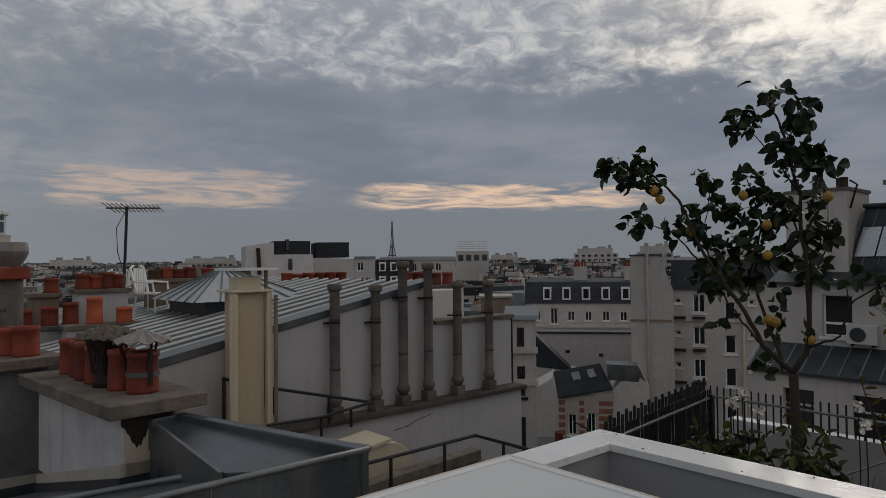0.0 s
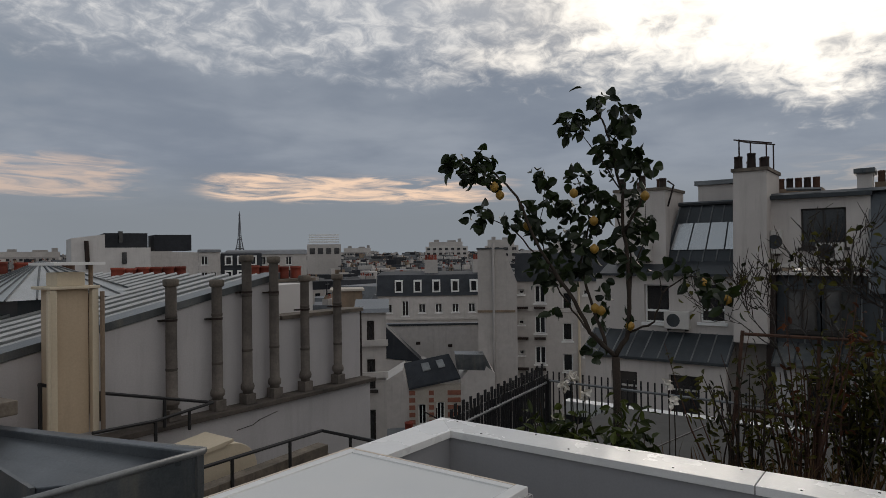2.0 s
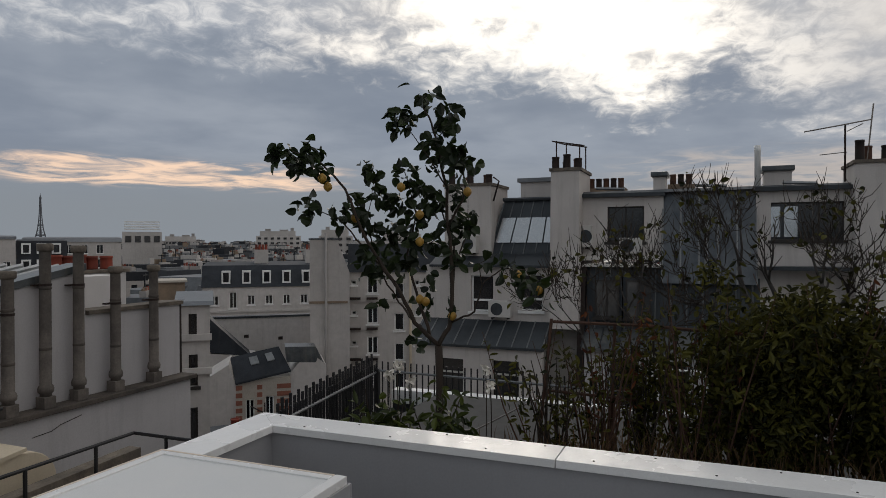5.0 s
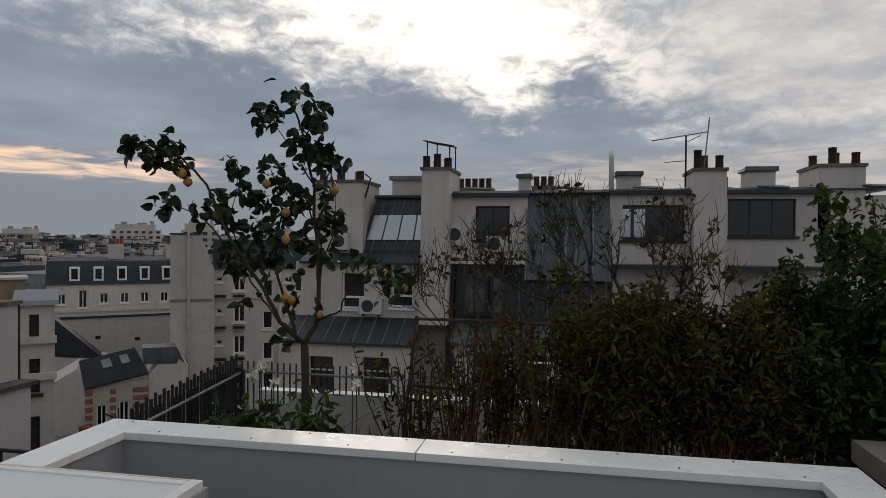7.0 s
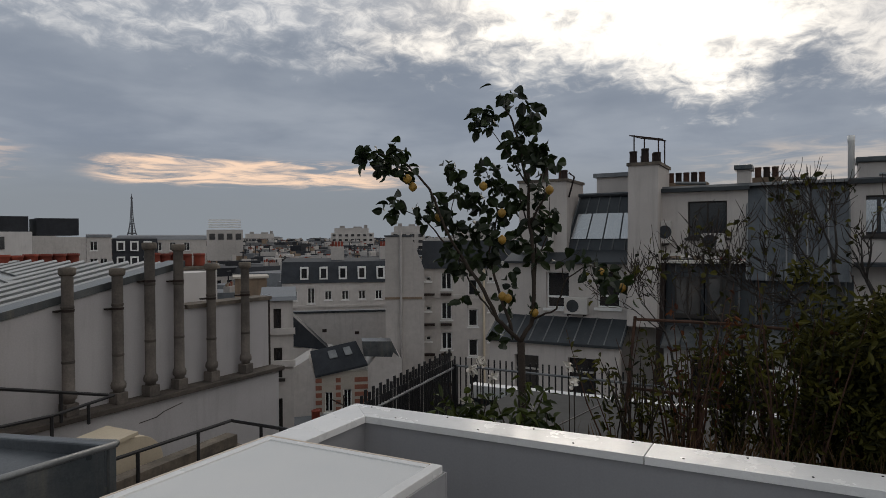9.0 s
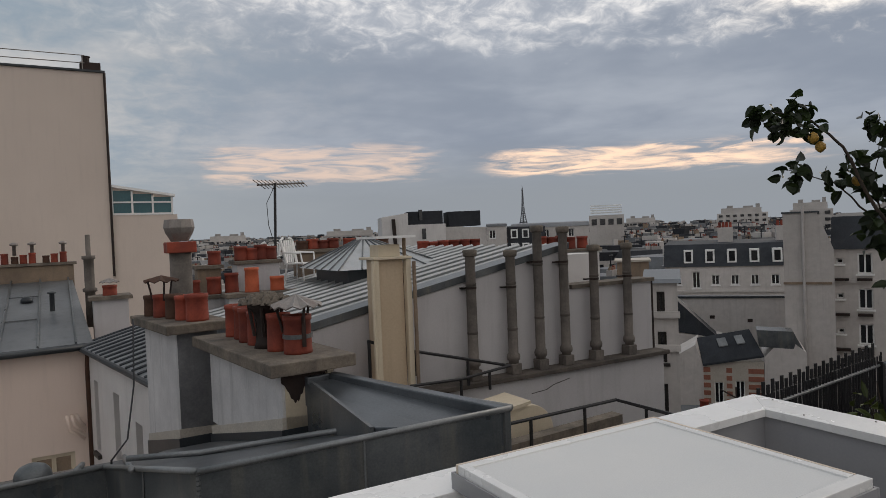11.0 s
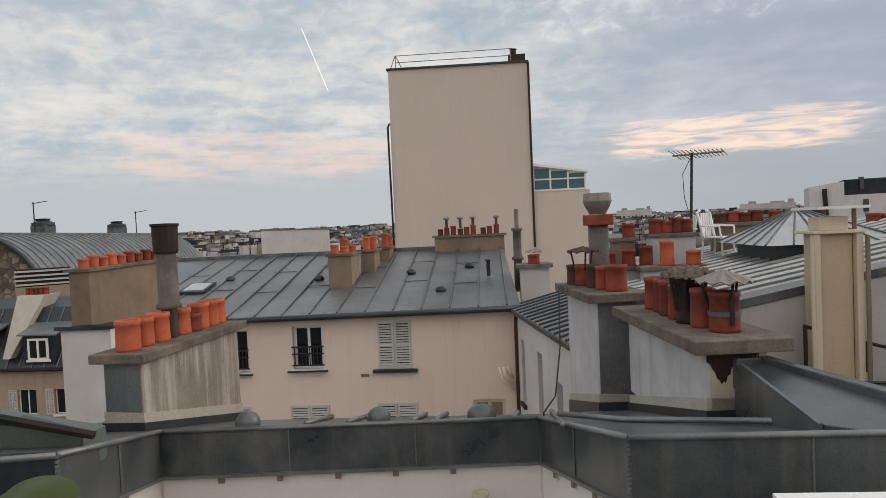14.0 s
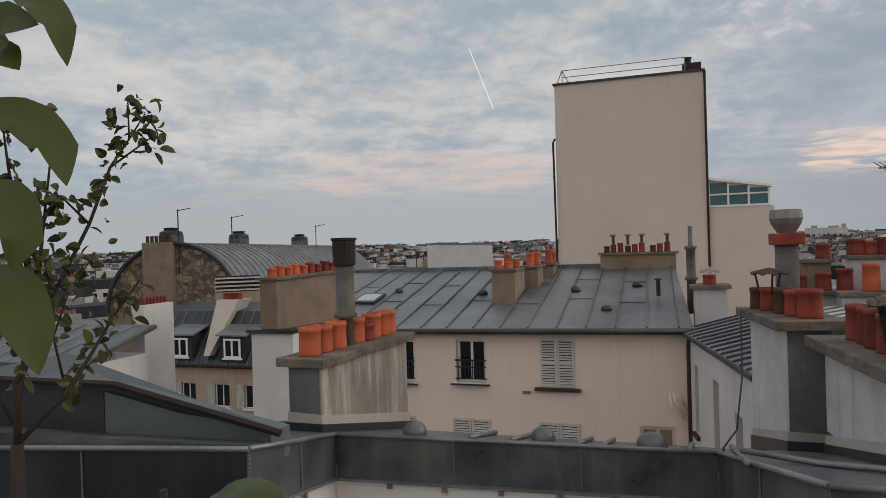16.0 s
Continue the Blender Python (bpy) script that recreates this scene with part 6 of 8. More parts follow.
tube(bm, [(4.56, 15.5, 2.7), (4.36, 15.5, 2.3), (4.38, 15.5, 1.8), (4.5, 15.55, 1.4)], 0.009, 4)
part("cable", bm, BLACK, an)


def garden_chair(x, y, z, turn):
    ch = thing("garden_chair", (x, y, z), "white plastic garden chair on the roof", "chair", "garden chairs")
    ux, uy = V(math.cos(turn), math.sin(turn), 0), V(-math.sin(turn), math.cos(turn), 0)
    o = V(x, y, z)
    for sx in (-1, 1):
        for sy in (-1, 1):
            bm = shape()
            tube(bm, [o + ux * 0.24 * sx + uy * 0.24 * sy, o + ux * 0.2 * sx + uy * 0.2 * sy + V(0, 0, 0.45)], 0.022, 5)
            part("leg", bm, WHITE_PAINT, ch)
        bm = shape()
        tube(bm, [o + ux * 0.2 * sx + uy * 0.2 + V(0, 0, 0.44), o + ux * 0.23 * sx + uy * 0.32 + V(0, 0, 0.95), o + ux * 0.12 * sx + uy * 0.33 + V(0, 0, 1.0)], 0.03, 6)
        part("back_post", bm, WHITE_PAINT, ch)
        bm = shape()
        tube(bm, [o + ux * 0.25 * sx - uy * 0.22 + V(0, 0, 0.45), o + ux * 0.27 * sx - uy * 0.2 + V(0, 0, 0.66), o + ux * 0.26 * sx + uy * 0.25 + V(0, 0, 0.68)], 0.022, 5)
        part("armrest", bm, WHITE_PAINT, ch)
    bm = shape()
    obox(bm, o, ux, uy, -0.24, 0.24, -0.24, 0.24, 0.42, 0.45)
    part("seat", bm, WHITE_PAINT, ch)
    for k in range(5):
        bm = shape()
        obox(bm, o, ux, uy, -0.18 + 0.08 * k, -0.13 + 0.08 * k, 0.26, 0.29, 0.46, 0.95)
        part("slat", bm, WHITE_PAINT, ch)


garden_chair(4.85, 14.85, 0.5, 0.7)
garden_chair(4.3, 15.55, 0.42, -0.6)

# ---- the party wall with six flues ----
pw = thing("party_wall", (6.5, 10, -12), "long white party wall with grey zinc verge", "wall", kind="structure")
bm = shape()
prism(bm, [V(2.6, 9.6, -12), V(10.0, 9.6, -12), V(10.0, 9.6, 0.40), V(8.0, 9.6, 0.40), V(7.98, 9.6, 1.10), V(3.22, 9.6, 0.14), V(2.6, 9.6, 0.02)], (0, 0.35, 0))
part("wall", bm, GREY_WALL, pw)
bm = shape()
prism(bm, [V(2.6, 9.57, 0.03), V(8.0, 9.57, 1.11), V(8.0, 9.57, 1.22), V(2.6, 9.57, 0.14)], (0, 0.42, 0))
part("verge", bm, ZINC, pw)
bm = shape()
box(bm, 8.02, 10.05, 9.55, 9.97, 0.403, 0.47)
part("coping", bm, CONCRETE, pw)
bm = shape()
box(bm, 8.05, 9.6, 10.6, 11.2, 0.2, 0.95)
part("upper_wall", bm, WHITE_WALL, pw)
bm = shape()
box(bm, 4.7, 9.98, 9.33, 9.6, -12, -0.95)
part("lower_wall", bm, GREY_WALL, pw)
bm = shape()
box(bm, 4.7, 10.06, 9.24, 9.598, -0.945, -0.87)
part("ledge", bm, LEDGE, pw, bevel=0.012)
bm = shape()
tube(bm, [V(6.9, 9.325, -1.22), V(7.2, 9.325, -1.2), V(7.35, 9.325, -1.14), V(7.7, 9.325, -1.08)], 0.006, 4)
part("crack", bm, SOOT, pw)
bm = shape()
tube(bm, [V(10.03, 9.62, 0.45), V(10.06, 9.6, -6)], 0.03, 6)
part("edge_strip", bm, SOOT, pw)
for x, zt in ((5.87, 1.19), (6.64, 1.15), (7.2, 1.53), (7.75, 1.5), (8.43, 1.16), (9.23, 1.16)):
    fl = thing("wall_flue", (x, 9.45, -0.87), "grey cement flue pipe standing on the wall ledge", "flue", "six wall flues")
    bm = shape()
    lathe(bm, (x, 9.44, -0.87), [(0.08, 0.17), (0.08, 0.21), (0.105, 0.23), (0.11, 0.28), (0.10, 0.32), (0.082, 0.34), (0.078, zt + 0.75), (0.085, zt + 0.76)], 12)
    part("pipe", bm, STONE, fl, smooth=True)
    bm = shape()
    box(bm, x - 0.095, x + 0.095, 9.345, 9.535, -0.87, -0.70)
    part("foot", bm, STONE, fl, bevel=0.012)
    for zj in (0.35, 0.72):
        bm = shape()
        lathe(bm, (x, 9.44, -0.87 + (zt + 0.87) * zj), [(0.079, 0), (0.085, 0.01), (0.086, 0.035), (0.079, 0.045)], 12)
        part("joint", bm, LEDGE, fl, smooth=True)
    bm = shape()
    lathe(bm, (x, 9.44, zt - 0.115), [(0.09, 0), (0.11, 0.02), (0.115, 0.10), (0.09, 0.115), (0.06, 0.115), (0.05, 0.0)], 12)
    part("head", bm, CONCRETE, fl, smooth=True)
    bm = shape()
    lathe(bm, (x, 9.44, zt - 0.62), [(0.086, 0), (0.09, 0.035)], 12)
    obox(bm, (x, 9.44, zt - 0.62), (1, 0, 0), (0, 1, 0), -0.13, 0.13, 0.06, 0.14, 0.0, 0.025)
    part("bracket", bm, SOOT, fl)
# ribbed roof behind
rr = thing("ribbed_roof", (6, 13, -2), "ribbed grey zinc roof rising behind the party wall", "roof", kind="structure")
bm = shape()
hexa(bm, [V(2.6, 9.97, -0.2), V(8.0, 9.97, 0.9), V(8.0, 17, 0.9), V(2.6, 17, -0.2), V(2.6, 9.97, 0.06), V(8.0, 9.97, 1.14), V(8.0, 17, 1.14), V(2.6, 17, 0.06)])
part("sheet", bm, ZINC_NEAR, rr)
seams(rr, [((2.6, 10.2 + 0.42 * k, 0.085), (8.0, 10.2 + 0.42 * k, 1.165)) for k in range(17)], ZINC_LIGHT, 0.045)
hs = thing("hipped_skylight", (5.6, 13, 0.4), "hipped zinc roof lantern on a low glazed box", "roof lantern")
bm = shape()
box(bm, 5.0, 6.8, 12.4, 14.2, 0.2, 0.84)
part("box", bm, ZINC_DARK, hs)
bm = shape()
c4 = [V(4.72, 12.15, 0.845), V(7.05, 12.15, 0.845), V(7.05, 14.5, 0.845), V(4.72, 14.5, 0.845)]
apx = V(5.72, 13.3, 1.46)
for a, b in zip(c4, c4[1:] + c4[:1]):
    face(bm, [a, b, apx])
face(bm, c4[::-1])
part("roof", bm, ZINC_LIGHT, hs)
for a, b in zip(c4, c4[1:] + c4[:1]):
    for f in (0.0, 0.2, 0.4, 0.6, 0.8):
        bm = shape()
        p = a.lerp(b, f)
        tube(bm, [p + V(0, 0, 0.01), p.lerp(apx, 0.97) + V(0, 0, 0.01)], 0.018, 5)
        part("seam", bm, ZINC, hs)
du = thing("roof_duct", (4.4, 9.3, -0.6), "cream sheet-metal duct with flat rain plate", "duct")
bm = shape()
box(bm, 4.16, 4.56, 9.16, 9.55, -0.7, 1.12)
part("casing", bm, CASING, du, bevel=0.01)
for x0, x1 in ((4.07, 4.15), (4.57, 4.65)):
    bm = shape()
    box(bm, x0, x1, 9.08, 9.18, -0.7, 1.12)
    part("corner_post", bm, CREAM, du, bevel=0.008)
bm = shape()
box(bm, 4.06, 4.66, 9.06, 9.59, 1.123, 1.16)
box(bm, 4.2, 4.54, 9.2, 9.5, 1.16, 1.33)
part("collar", bm, CREAM, du, bevel=0.01)
bm = shape()
box(bm, 4.08, 4.70, 9.0, 9.7, 1.42, 1.455)
part("rain_plate", bm, WHITE_PAINT, du)
for x, y in ((4.04, 9.05), (4.68, 9.05), (4.66, 9.3)):
    bm = shape()
    tube(bm, [(x, y, -0.7), (x, y, 1.08 if y < 9.2 else 1.42)], 0.028, 6)
    part("post", bm, CREAM if x < 4.2 else OCHRE, du)
bm = shape()
box(bm, 4.63, 4.655, 9.2, 9.4, -0.5, 1.05)
part("rusty_strip", bm, RUST, du)
# low flat roof with rails
fr = thing("flat_roof", (4.6, 8.9, -2), "small gravelled flat roof with concrete kerb", "roof", kind="structure")
bm = shape()
prism(bm, [V(3.0, 8.9, -0.62), V(4.6, 8.75, -0.95), V(4.75, 9.55, -0.95), V(3.0, 9.55, -0.45)], (0, 0, -1.5))
part("base", bm, GREY_WALL, fr)
bm = shape()
prism(bm, [V(3.05, 8.95, -0.56), V(3.9, 8.9, -0.74), V(4.0, 9.5, -0.7), V(3.05, 9.5, -0.44)], (0, 0, -0.05))
part("gravel", bm, GRAVEL, fr)
gr = thing("guard_rail", (5.2, 9.1, -0.9), "low black iron guard rail on the flat roof", "railing")
for p in ([(3.98, 9.2, -0.01), (4.72, 9.2, -0.24), (6.35, 9.15, -0.66)], [(6.35, 9.15, -0.66), (5.3, 8.9, -0.68), (4.4, 8.75, -0.62)], [(4.0, 9.2, -0.01), (4.0, 9.2, -0.7)], [(4.72, 9.2, -0.24), (4.72, 9.2, -0.6)], [(5.6, 9.18, -0.46), (5.6, 9.18, -0.87)], [(5.9, 9.05, -0.67), (5.9, 9.05, -0.95)], [(5.3, 8.9, -0.68), (5.3, 8.9, -0.95)]):
    bm = shape()
    tube(bm, p, 0.024, 6)
    part("bar", bm, BLACK, gr)
nr = thing("lower_roof", (5.8, 7.2, -3), "narrow lower roof with concrete kerb", "roof", kind="structure")
bm = shape()
prism(bm, [V(4.0, 6.3, -1.32), V(6.9, 6.0, -1.32), V(7.1, 7.5, -1.32), V(4.0, 7.3, -1.32)], (0, 0, -2))
part("slab", bm, CONCRETE, nr)
bm = shape()
prism(bm, [V(4.0, 7.15, -1.3), V(7.0, 7.4, -1.3), V(7.0, 7.6, -1.3), V(4.0, 7.35, -1.3)], (0, 0, 0.14))
part("kerb", bm, CONCRETE, nr)
gr = thing("guard_rail", (5.8, 7.2, -1.3), "black iron guard rail on the lower roof", "railing")
for p in ([(4.0, 7.3, -0.92), (4.8, 7.25, -0.9), (6.78, 7.29, -0.9), (6.8, 6.2, -0.9)], [(4.8, 7.25, -0.9), (4.8, 7.25, -1.3)], [(5.3, 7.25, -0.9), (5.3, 7.25, -1.3)], [(6.2, 7.27, -0.9), (6.2, 7.27, -1.3)], [(6.78, 6.75, -0.9), (6.78, 6.75, -1.3)]):
    bm = shape()
    tube(bm, p, 0.024, 6)
    part("bar", bm, BLACK, gr)
bv = thing("barrel_vent", (5.6, 8, -1.6), "cream sheet-metal ventilation cowl with rounded back", "vent")
bm = shape()
arc = [(0.40 * math.sin(a), 0.40 * math.cos(a)) for a in [math.pi / 2 * k / 8 for k in range(9)]]
prism(bm, [V(5.2, 7.7, -1.6), V(5.2, 7.7, -0.86)] + [V(5.62 + s, 7.7, -1.27 + c) for s, c in arc] + [V(6.02, 7.7, -1.6)], (0.0, 0.55, 0))
part("hood", bm, CREAM, bv, bevel=0.01)
bm = shape()
prism(bm, [V(5.18, 7.66, -0.9), V(5.62, 7.66, -0.84), V(5.62, 7.66, -0.80), V(5.1, 7.66, -0.86)], (0, 0.6, 0))
part("lip", bm, CREAM, bv)

# ---- the terraced row across the garden ----
row = thing("mansard_row", (23.5, 0, -14), "cream rendered row of houses with zinc mansards", "house")
RU, RN = (0, 1, 0), (-1, 0, 0)


def flat(o, length, z0, z1, holes, mat, name="wall", thick=0.3):
    bm = shape()
    pierced(bm, o, RU, RN, length, z0, z1, holes, thick)
    return part(name, bm, mat, row)


# lower storey with lean-to roof
o = (21.0, 5.4, 0)
lows = [(0.75, 1.65, -3.9, -2.27), (2.65, 3.5, -3.9, -2.3)]
flat(o, 4.4, -14, -1.85, lows, ROW_WALL)
for h in lows:
    window(row, o, RU, RN, *h, frame_mat=DARK_FRAME_AND_SHADE, bars=0, set_back=0.2, border=0.06)
    bm = shape()
    obox(bm, o, RU, RN, h[0], h[1], -0.19, -0.16, h[3] - 0.5, h[3] - 0.44)
    part("blind_rail", bm, SHUTTER, row)
bm = shape()
hexa(bm, [V(20.85, 5.3, -1.88), V(22, 5.3, -1.2), V(22, 9.9, -1.2), V(20.85, 9.9, -1.88), V(20.85, 5.3, -1.80), V(22, 5.3, -1.08), V(22, 9.9, -1.08), V(20.85, 9.9, -1.80)])
part("lean_to_roof", bm, ZINC_DARK, row)
seams(row, [((20.85, 5.35 + 0.5 * k, -1.79), (21.99, 5.35 + 0.5 * k, -1.07)) for k in range(10)], ZINC_EDGE, 0.025)
# middle storey
o = (22.0, 5.2, 0)
mids = [(0.42, 1.16, -0.72, 0.5), (2.12, 2.93, -0.8, 0.44)]
flat(o, 4.6, -1.2, 0.78, mids, ROW_WALL)
for h in mids:
    window(row, o, RU, RN, *h, bars=0, set_back=0.15, border=0.05)
    bm = shape()
    obox(bm, o, RU, RN, h[0] + 0.05, h[1] - 0.05, -0.15, -0.11, h[2] + 0.35, h[2] + 0.42)
    part("transom", bm, WHITE_PAINT, row)
bm = shape()
hexa(bm, [V(21.8, 5.2, 0.72), V(22.7, 5.2, 1.1), V(22.7, 9.6, 1.1), V(21.8, 9.6, 0.72), V(21.8, 5.2, 0.80), V(22.7, 5.2, 1.18), V(22.7, 9.6, 1.18), V(21.8, 9.6, 0.80)])
part("eave_roof", bm, ZINC_DARK, row)
# mansard with a glazed studio light
a0, a1, b0, b1 = V(22.6, 5.2, 0.95), V(22.6, 7.75, 0.95), V(23.5, 5.2, 3.05), V(23.5, 7.35, 3.05)
bm = shape()
hexa(bm, [a0, a0 + V(1.5, 0, 0), a1 + V(1.5, 0, 0), a1, b0, b0 + V(0.6, 0, 0), b1 + V(0.6, 0, 0), b1])
ms = part("mansard", bm, ZINC_DARK, row)
seams(row, [(a0.lerp(a1, k / 6) - V(0.01, 0, 0), b0.lerp(b1, k / 6) - V(0.01, 0, 0)) for k in range(7)], ZINC, 0.025)
for k in range(4):
    f0, f1 = 0.02 + 0.235 * k, 0.02 + 0.235 * k + 0.215
    bm = shape()
    P = lambda f, g: a0.lerp(a1, f).lerp(b0.lerp(b1, f), g) + V(-0.05, 0, 0.02)
    hexa(bm, [P(f0, 0.28), P(f1, 0.28), P(f1, 0.28) + V(0.03, 0, 0), P(f0, 0.28) + V(0.03, 0, 0), P(f0, 0.70), P(f1, 0.70), P(f1, 0.70) + V(0.03, 0, 0), P(f0, 0.70) + V(0.03, 0, 0)])
    part("roof_pane", bm, BRIGHT_GLASS, ms, "pale studio roof pane")
bm = shape()
tube(bm, [V(23.45, 5.2, 3.1), V(23.45, 7.4, 3.1)], 0.07, 6)
part("ridge_roll", bm, ZINC_DARK, row)
bm = shape()
box(bm, 24.0, 26.5, 5.2, 6.9, 2.5, 3.75)
part("rear_block", bm, ROW_WALL, row)
bm = shape()
box(bm, 23.9, 26.6, 5.15, 7.0, 3.755, 3.9)
part("rear_roof", bm, ZINC_TOP, row)


def wall_stack(x0, x1, y0, y1, z0, z1, pots, label, slope=0.0, pot_h=0.4):
    st = thing("chimney_stack", ((x0 + x1) / 2, (y0 + y1) / 2, z0), label, "chimney", "chimney stacks")
    bm = shape()
    hexa(bm, [V(x0 - slope, y0, z0), V(x1, y0, z0), V(x1, y1, z0), V(x0 - slope, y1, z0), V(x0, y0, z1), V(x1, y0, z1), V(x1, y1, z1), V(x0, y1, z1)])
    part("body", bm, ROW_WALL, st)
    bm = shape()
    box(bm, x0 - 0.05, x1 + 0.05, y0 - 0.05, y1 + 0.05, z1 + 0.002, z1 + 0.1)
    part("slab", bm, CONCRETE, st)
    for k in range(pots):
        f = (k + 0.5) / pots
        pot(st, x0 + 0.3 + (x1 - x0 - 0.4) * (k % 2) * 0.5, y0 + (y1 - y0) * f, z1 + 0.1, 0.12, pot_h * (0.8 + 0.35 * ((k * 7) % 3) / 2), RUST if k % 2 else SOOT)
    return st


st = wall_stack(21.6, 23.6, 4.32, 5.24, -1.2, 3.85, 5, "tall cream party chimney with dark pots and iron rail", 0.25)
for p in ([(21.8, 5.1, 3.9), (21.8, 5.1, 4.85)], [(21.8, 4.35, 3.9), (21.8, 4.35, 4.7)], [(21.8, 5.25, 4.85), (21.8, 4.2, 4.65)], [(22.9, 5.1, 4.9), (22.9, 4.3, 4.75)], [(21.8, 5.2, 4.84), (22.9, 5.1, 4.9)], [(22.9, 5.0, 3.9), (22.9, 5.0, 4.9)], [(22.9, 4.35, 3.9), (22.9, 4.35, 4.75)]):
    bm = shape()
    tube(bm, p, 0.022, 5)
    part("rail", bm, SOOT, st)
st = wall_stack(22.5, 24.5, 7.55, 9.3, -1.0, 3.55, 5, "cream chimney end wall with dark pots", 0.0)
bm = shape()
tube(bm, [(22.6, 7.5, 3.0), (22.6, 7.3, 3.7), (22.6, 7.5, 3.85)], 0.03, 6)
part("cowl_pipe", bm, SOOT, st, smooth=True)
wall_stack(21.7, 23.5, -4.2, -3.25, -3, 3.72, 3, "cream party chimney with rusty pots", 0.35, 0.5)
wall_stack(22.2, 24.0, -8.2, -6.9, 1.0, 3.85, 4, "broad chimney with rusty pots", 0.0, 0.45)

# middle block
o = (22.2, 1.82, 0)
mw = [(0.58, 1.72, 1.57, 2.7)]
flat(o, 2.5, 1.1, 3.0, mw, ROW_WALL)
window(row, o, RU, RN, *mw[0], frame_mat=DARK_FRAME_AND_SHADE, bars=1, set_back=0.12)
for z0, z1, d in ((3.003, 3.12, 0.18), (1.0, 1.097, 0.2), (0.78, 0.86, 0.3)):
    bm = shape()
    obox(bm, o, RU, RN, -0.05, 2.7, -0.3, d, z0, z1)
    part("cornice", bm, SHUTTER if z0 < 2 else ZINC_DARK, row)
bm = shape()
hexa(bm, [V(21.6, -0.9, -3.0), V(23.5, -0.9, -3.0), V(23.5, 4.4, -3.0), V(21.6, 4.4, -3.0), V(22.25, -0.9, 0.76), V(23.5, -0.9, 0.76), V(23.5, 4.4, 0.76), V(22.25, 4.4, 0.76)])
lm = part("lower_mansard", bm, ZINC_DARK, row)
seams(row, [((21.6 - 0.02, -0.7 + 0.46 * k, -2.95), (22.25 - 0.02, -0.7 + 0.46 * k, 0.72)) for k in range(12)], ZINC, 0.028)
bm = shape()
hexa(bm, [V(21.35, 4.18, -3.0), V(23, 4.18, -3.0), V(23, 4.4, -3.0), V(21.35, 4.4, -3.0), V(22.0, 4.18, 0.95), V(23, 4.18, 0.95), V(23, 4.4, 0.95), V(22.0, 4.4, 0.95)])
part("party_verge", bm, SOOT, row)
bm = shape()
hexa(bm, [V(20.9, -0.9, -1.75), V(21.9, -0.9, -1.25), V(21.9, 4.15, -1.25), V(20.9, 4.15, -1.75), V(20.9, -0.9, -1.67), V(21.9, -0.9, -1.17), V(21.9, 4.15, -1.17), V(20.9, 4.15, -1.67)])
part("porch_roof", bm, ZINC, row)
seams(row, [((20.9, -0.8 + 0.55 * k, -1.65), (21.88, -0.8 + 0.55 * k, -1.15)) for k in range(10)], ZINC_DARK, 0.025)
bm = shape()
obox(bm, (21.2, -0.8, 0), RU, RN, 0, 4.9, -0.3, 0, -14, -1.75)
part("porch_wall", bm, GREY_WALL, row)
for a in (0.6, 1.9, 3.3):
    window(row, (21.2, -0.8, 0), RU, RN, a, a + 0.8, -3.3, -2.0, frame_mat=DARK_FRAME_AND_SHADE, bars=1, set_back=-0.06)
for y in (2.15, 3.1):
    bm = shape()
    box(bm, 21.72, 22.3, y - 0.08, y + 0.83, -0.85, 0.48)
    part("dormer", bm, ZINC_DARK, row)
    window(row, (21.7, y, 0), RU, RN, 0, 0.75, -0.8, 0.38, frame_mat=DARK_FRAME_AND_SHADE, bars=1, set_back=-0.06, glass=SKY_GLASS)
# zinc mansard bay
bm = shape()
c = [V(21.75, -0.8, 0.3), V(23.2, -0.8, 0.3), V(23.2, 1.84, 0.3), V(21.75, 1.84, 0.3), V(22.35, -0.8, 3.15), V(23.2, -0.8, 3.15), V(23.2, 1.84, 3.15), V(22.35, 1.84, 3.15)]
hexa(bm, c)
mz = part("zinc_mansard", bm, ZINC_NEAR, row, "blue-grey zinc mansard with standing seams")
seams(row, [(c[0].lerp(c[3], k / 5) - V(0.01, 0, 0), c[4].lerp(c[7], k / 5) - V(0.01, 0, 0)) for k in range(6)], ZINC_EDGE, 0.03)
bm = shape()
box(bm, 21.95, 22.3, 0.35, 0.75, 2.3, 2.65)
part("roof_vent", bm, ZINC, mz)
bm = shape()
tube(bm, [(21.95, 0.55, 2.3), (21.75, 0.6, 0.3)], 0.05, 6)
part("vent_pipe", bm, ZINC_EDGE, mz)
# right blocks
for y0, length, hs in ((-3.25, 2.45, [(0.17, 2.06, 1.6, 2.72)]), (-7.2, 3.0, [(0.9, 2.85, 1.76, 2.9)])):
    o = (22.2, y0, 0)
    flat(o, length, -3.0, 3.05, hs, ROW_WALL)
    for h in hs:
        window(row, o, RU, RN, *h, frame_mat=DARK_FRAME_AND_SHADE, bars=2, set_back=0.1, glass=GLASS if y0 < -4 else None)
    bm = shape()
    obox(bm, o, RU, RN, -0.05, length + 0.05, -0.3, 0.2, 3.053, 3.17)
    part("cornice", bm, ZINC_DARK, row)
    bm = shape()
    obox(bm, o, RU, RN, 0.1, length - 0.1, 0.003, 0.9, 0.75, 0.85)
    part("canopy", bm, ZINC_DARK, row)
for y in (-1.9, -1.45):
    bm = shape()
    obox(bm, (22.2, y, 0), RU, RN, 0, 0.35, -0.12, -0.09, 1.7, 2.6)
    part("pale_pane", bm, BRIGHT_GLASS, row)
bm = shape()
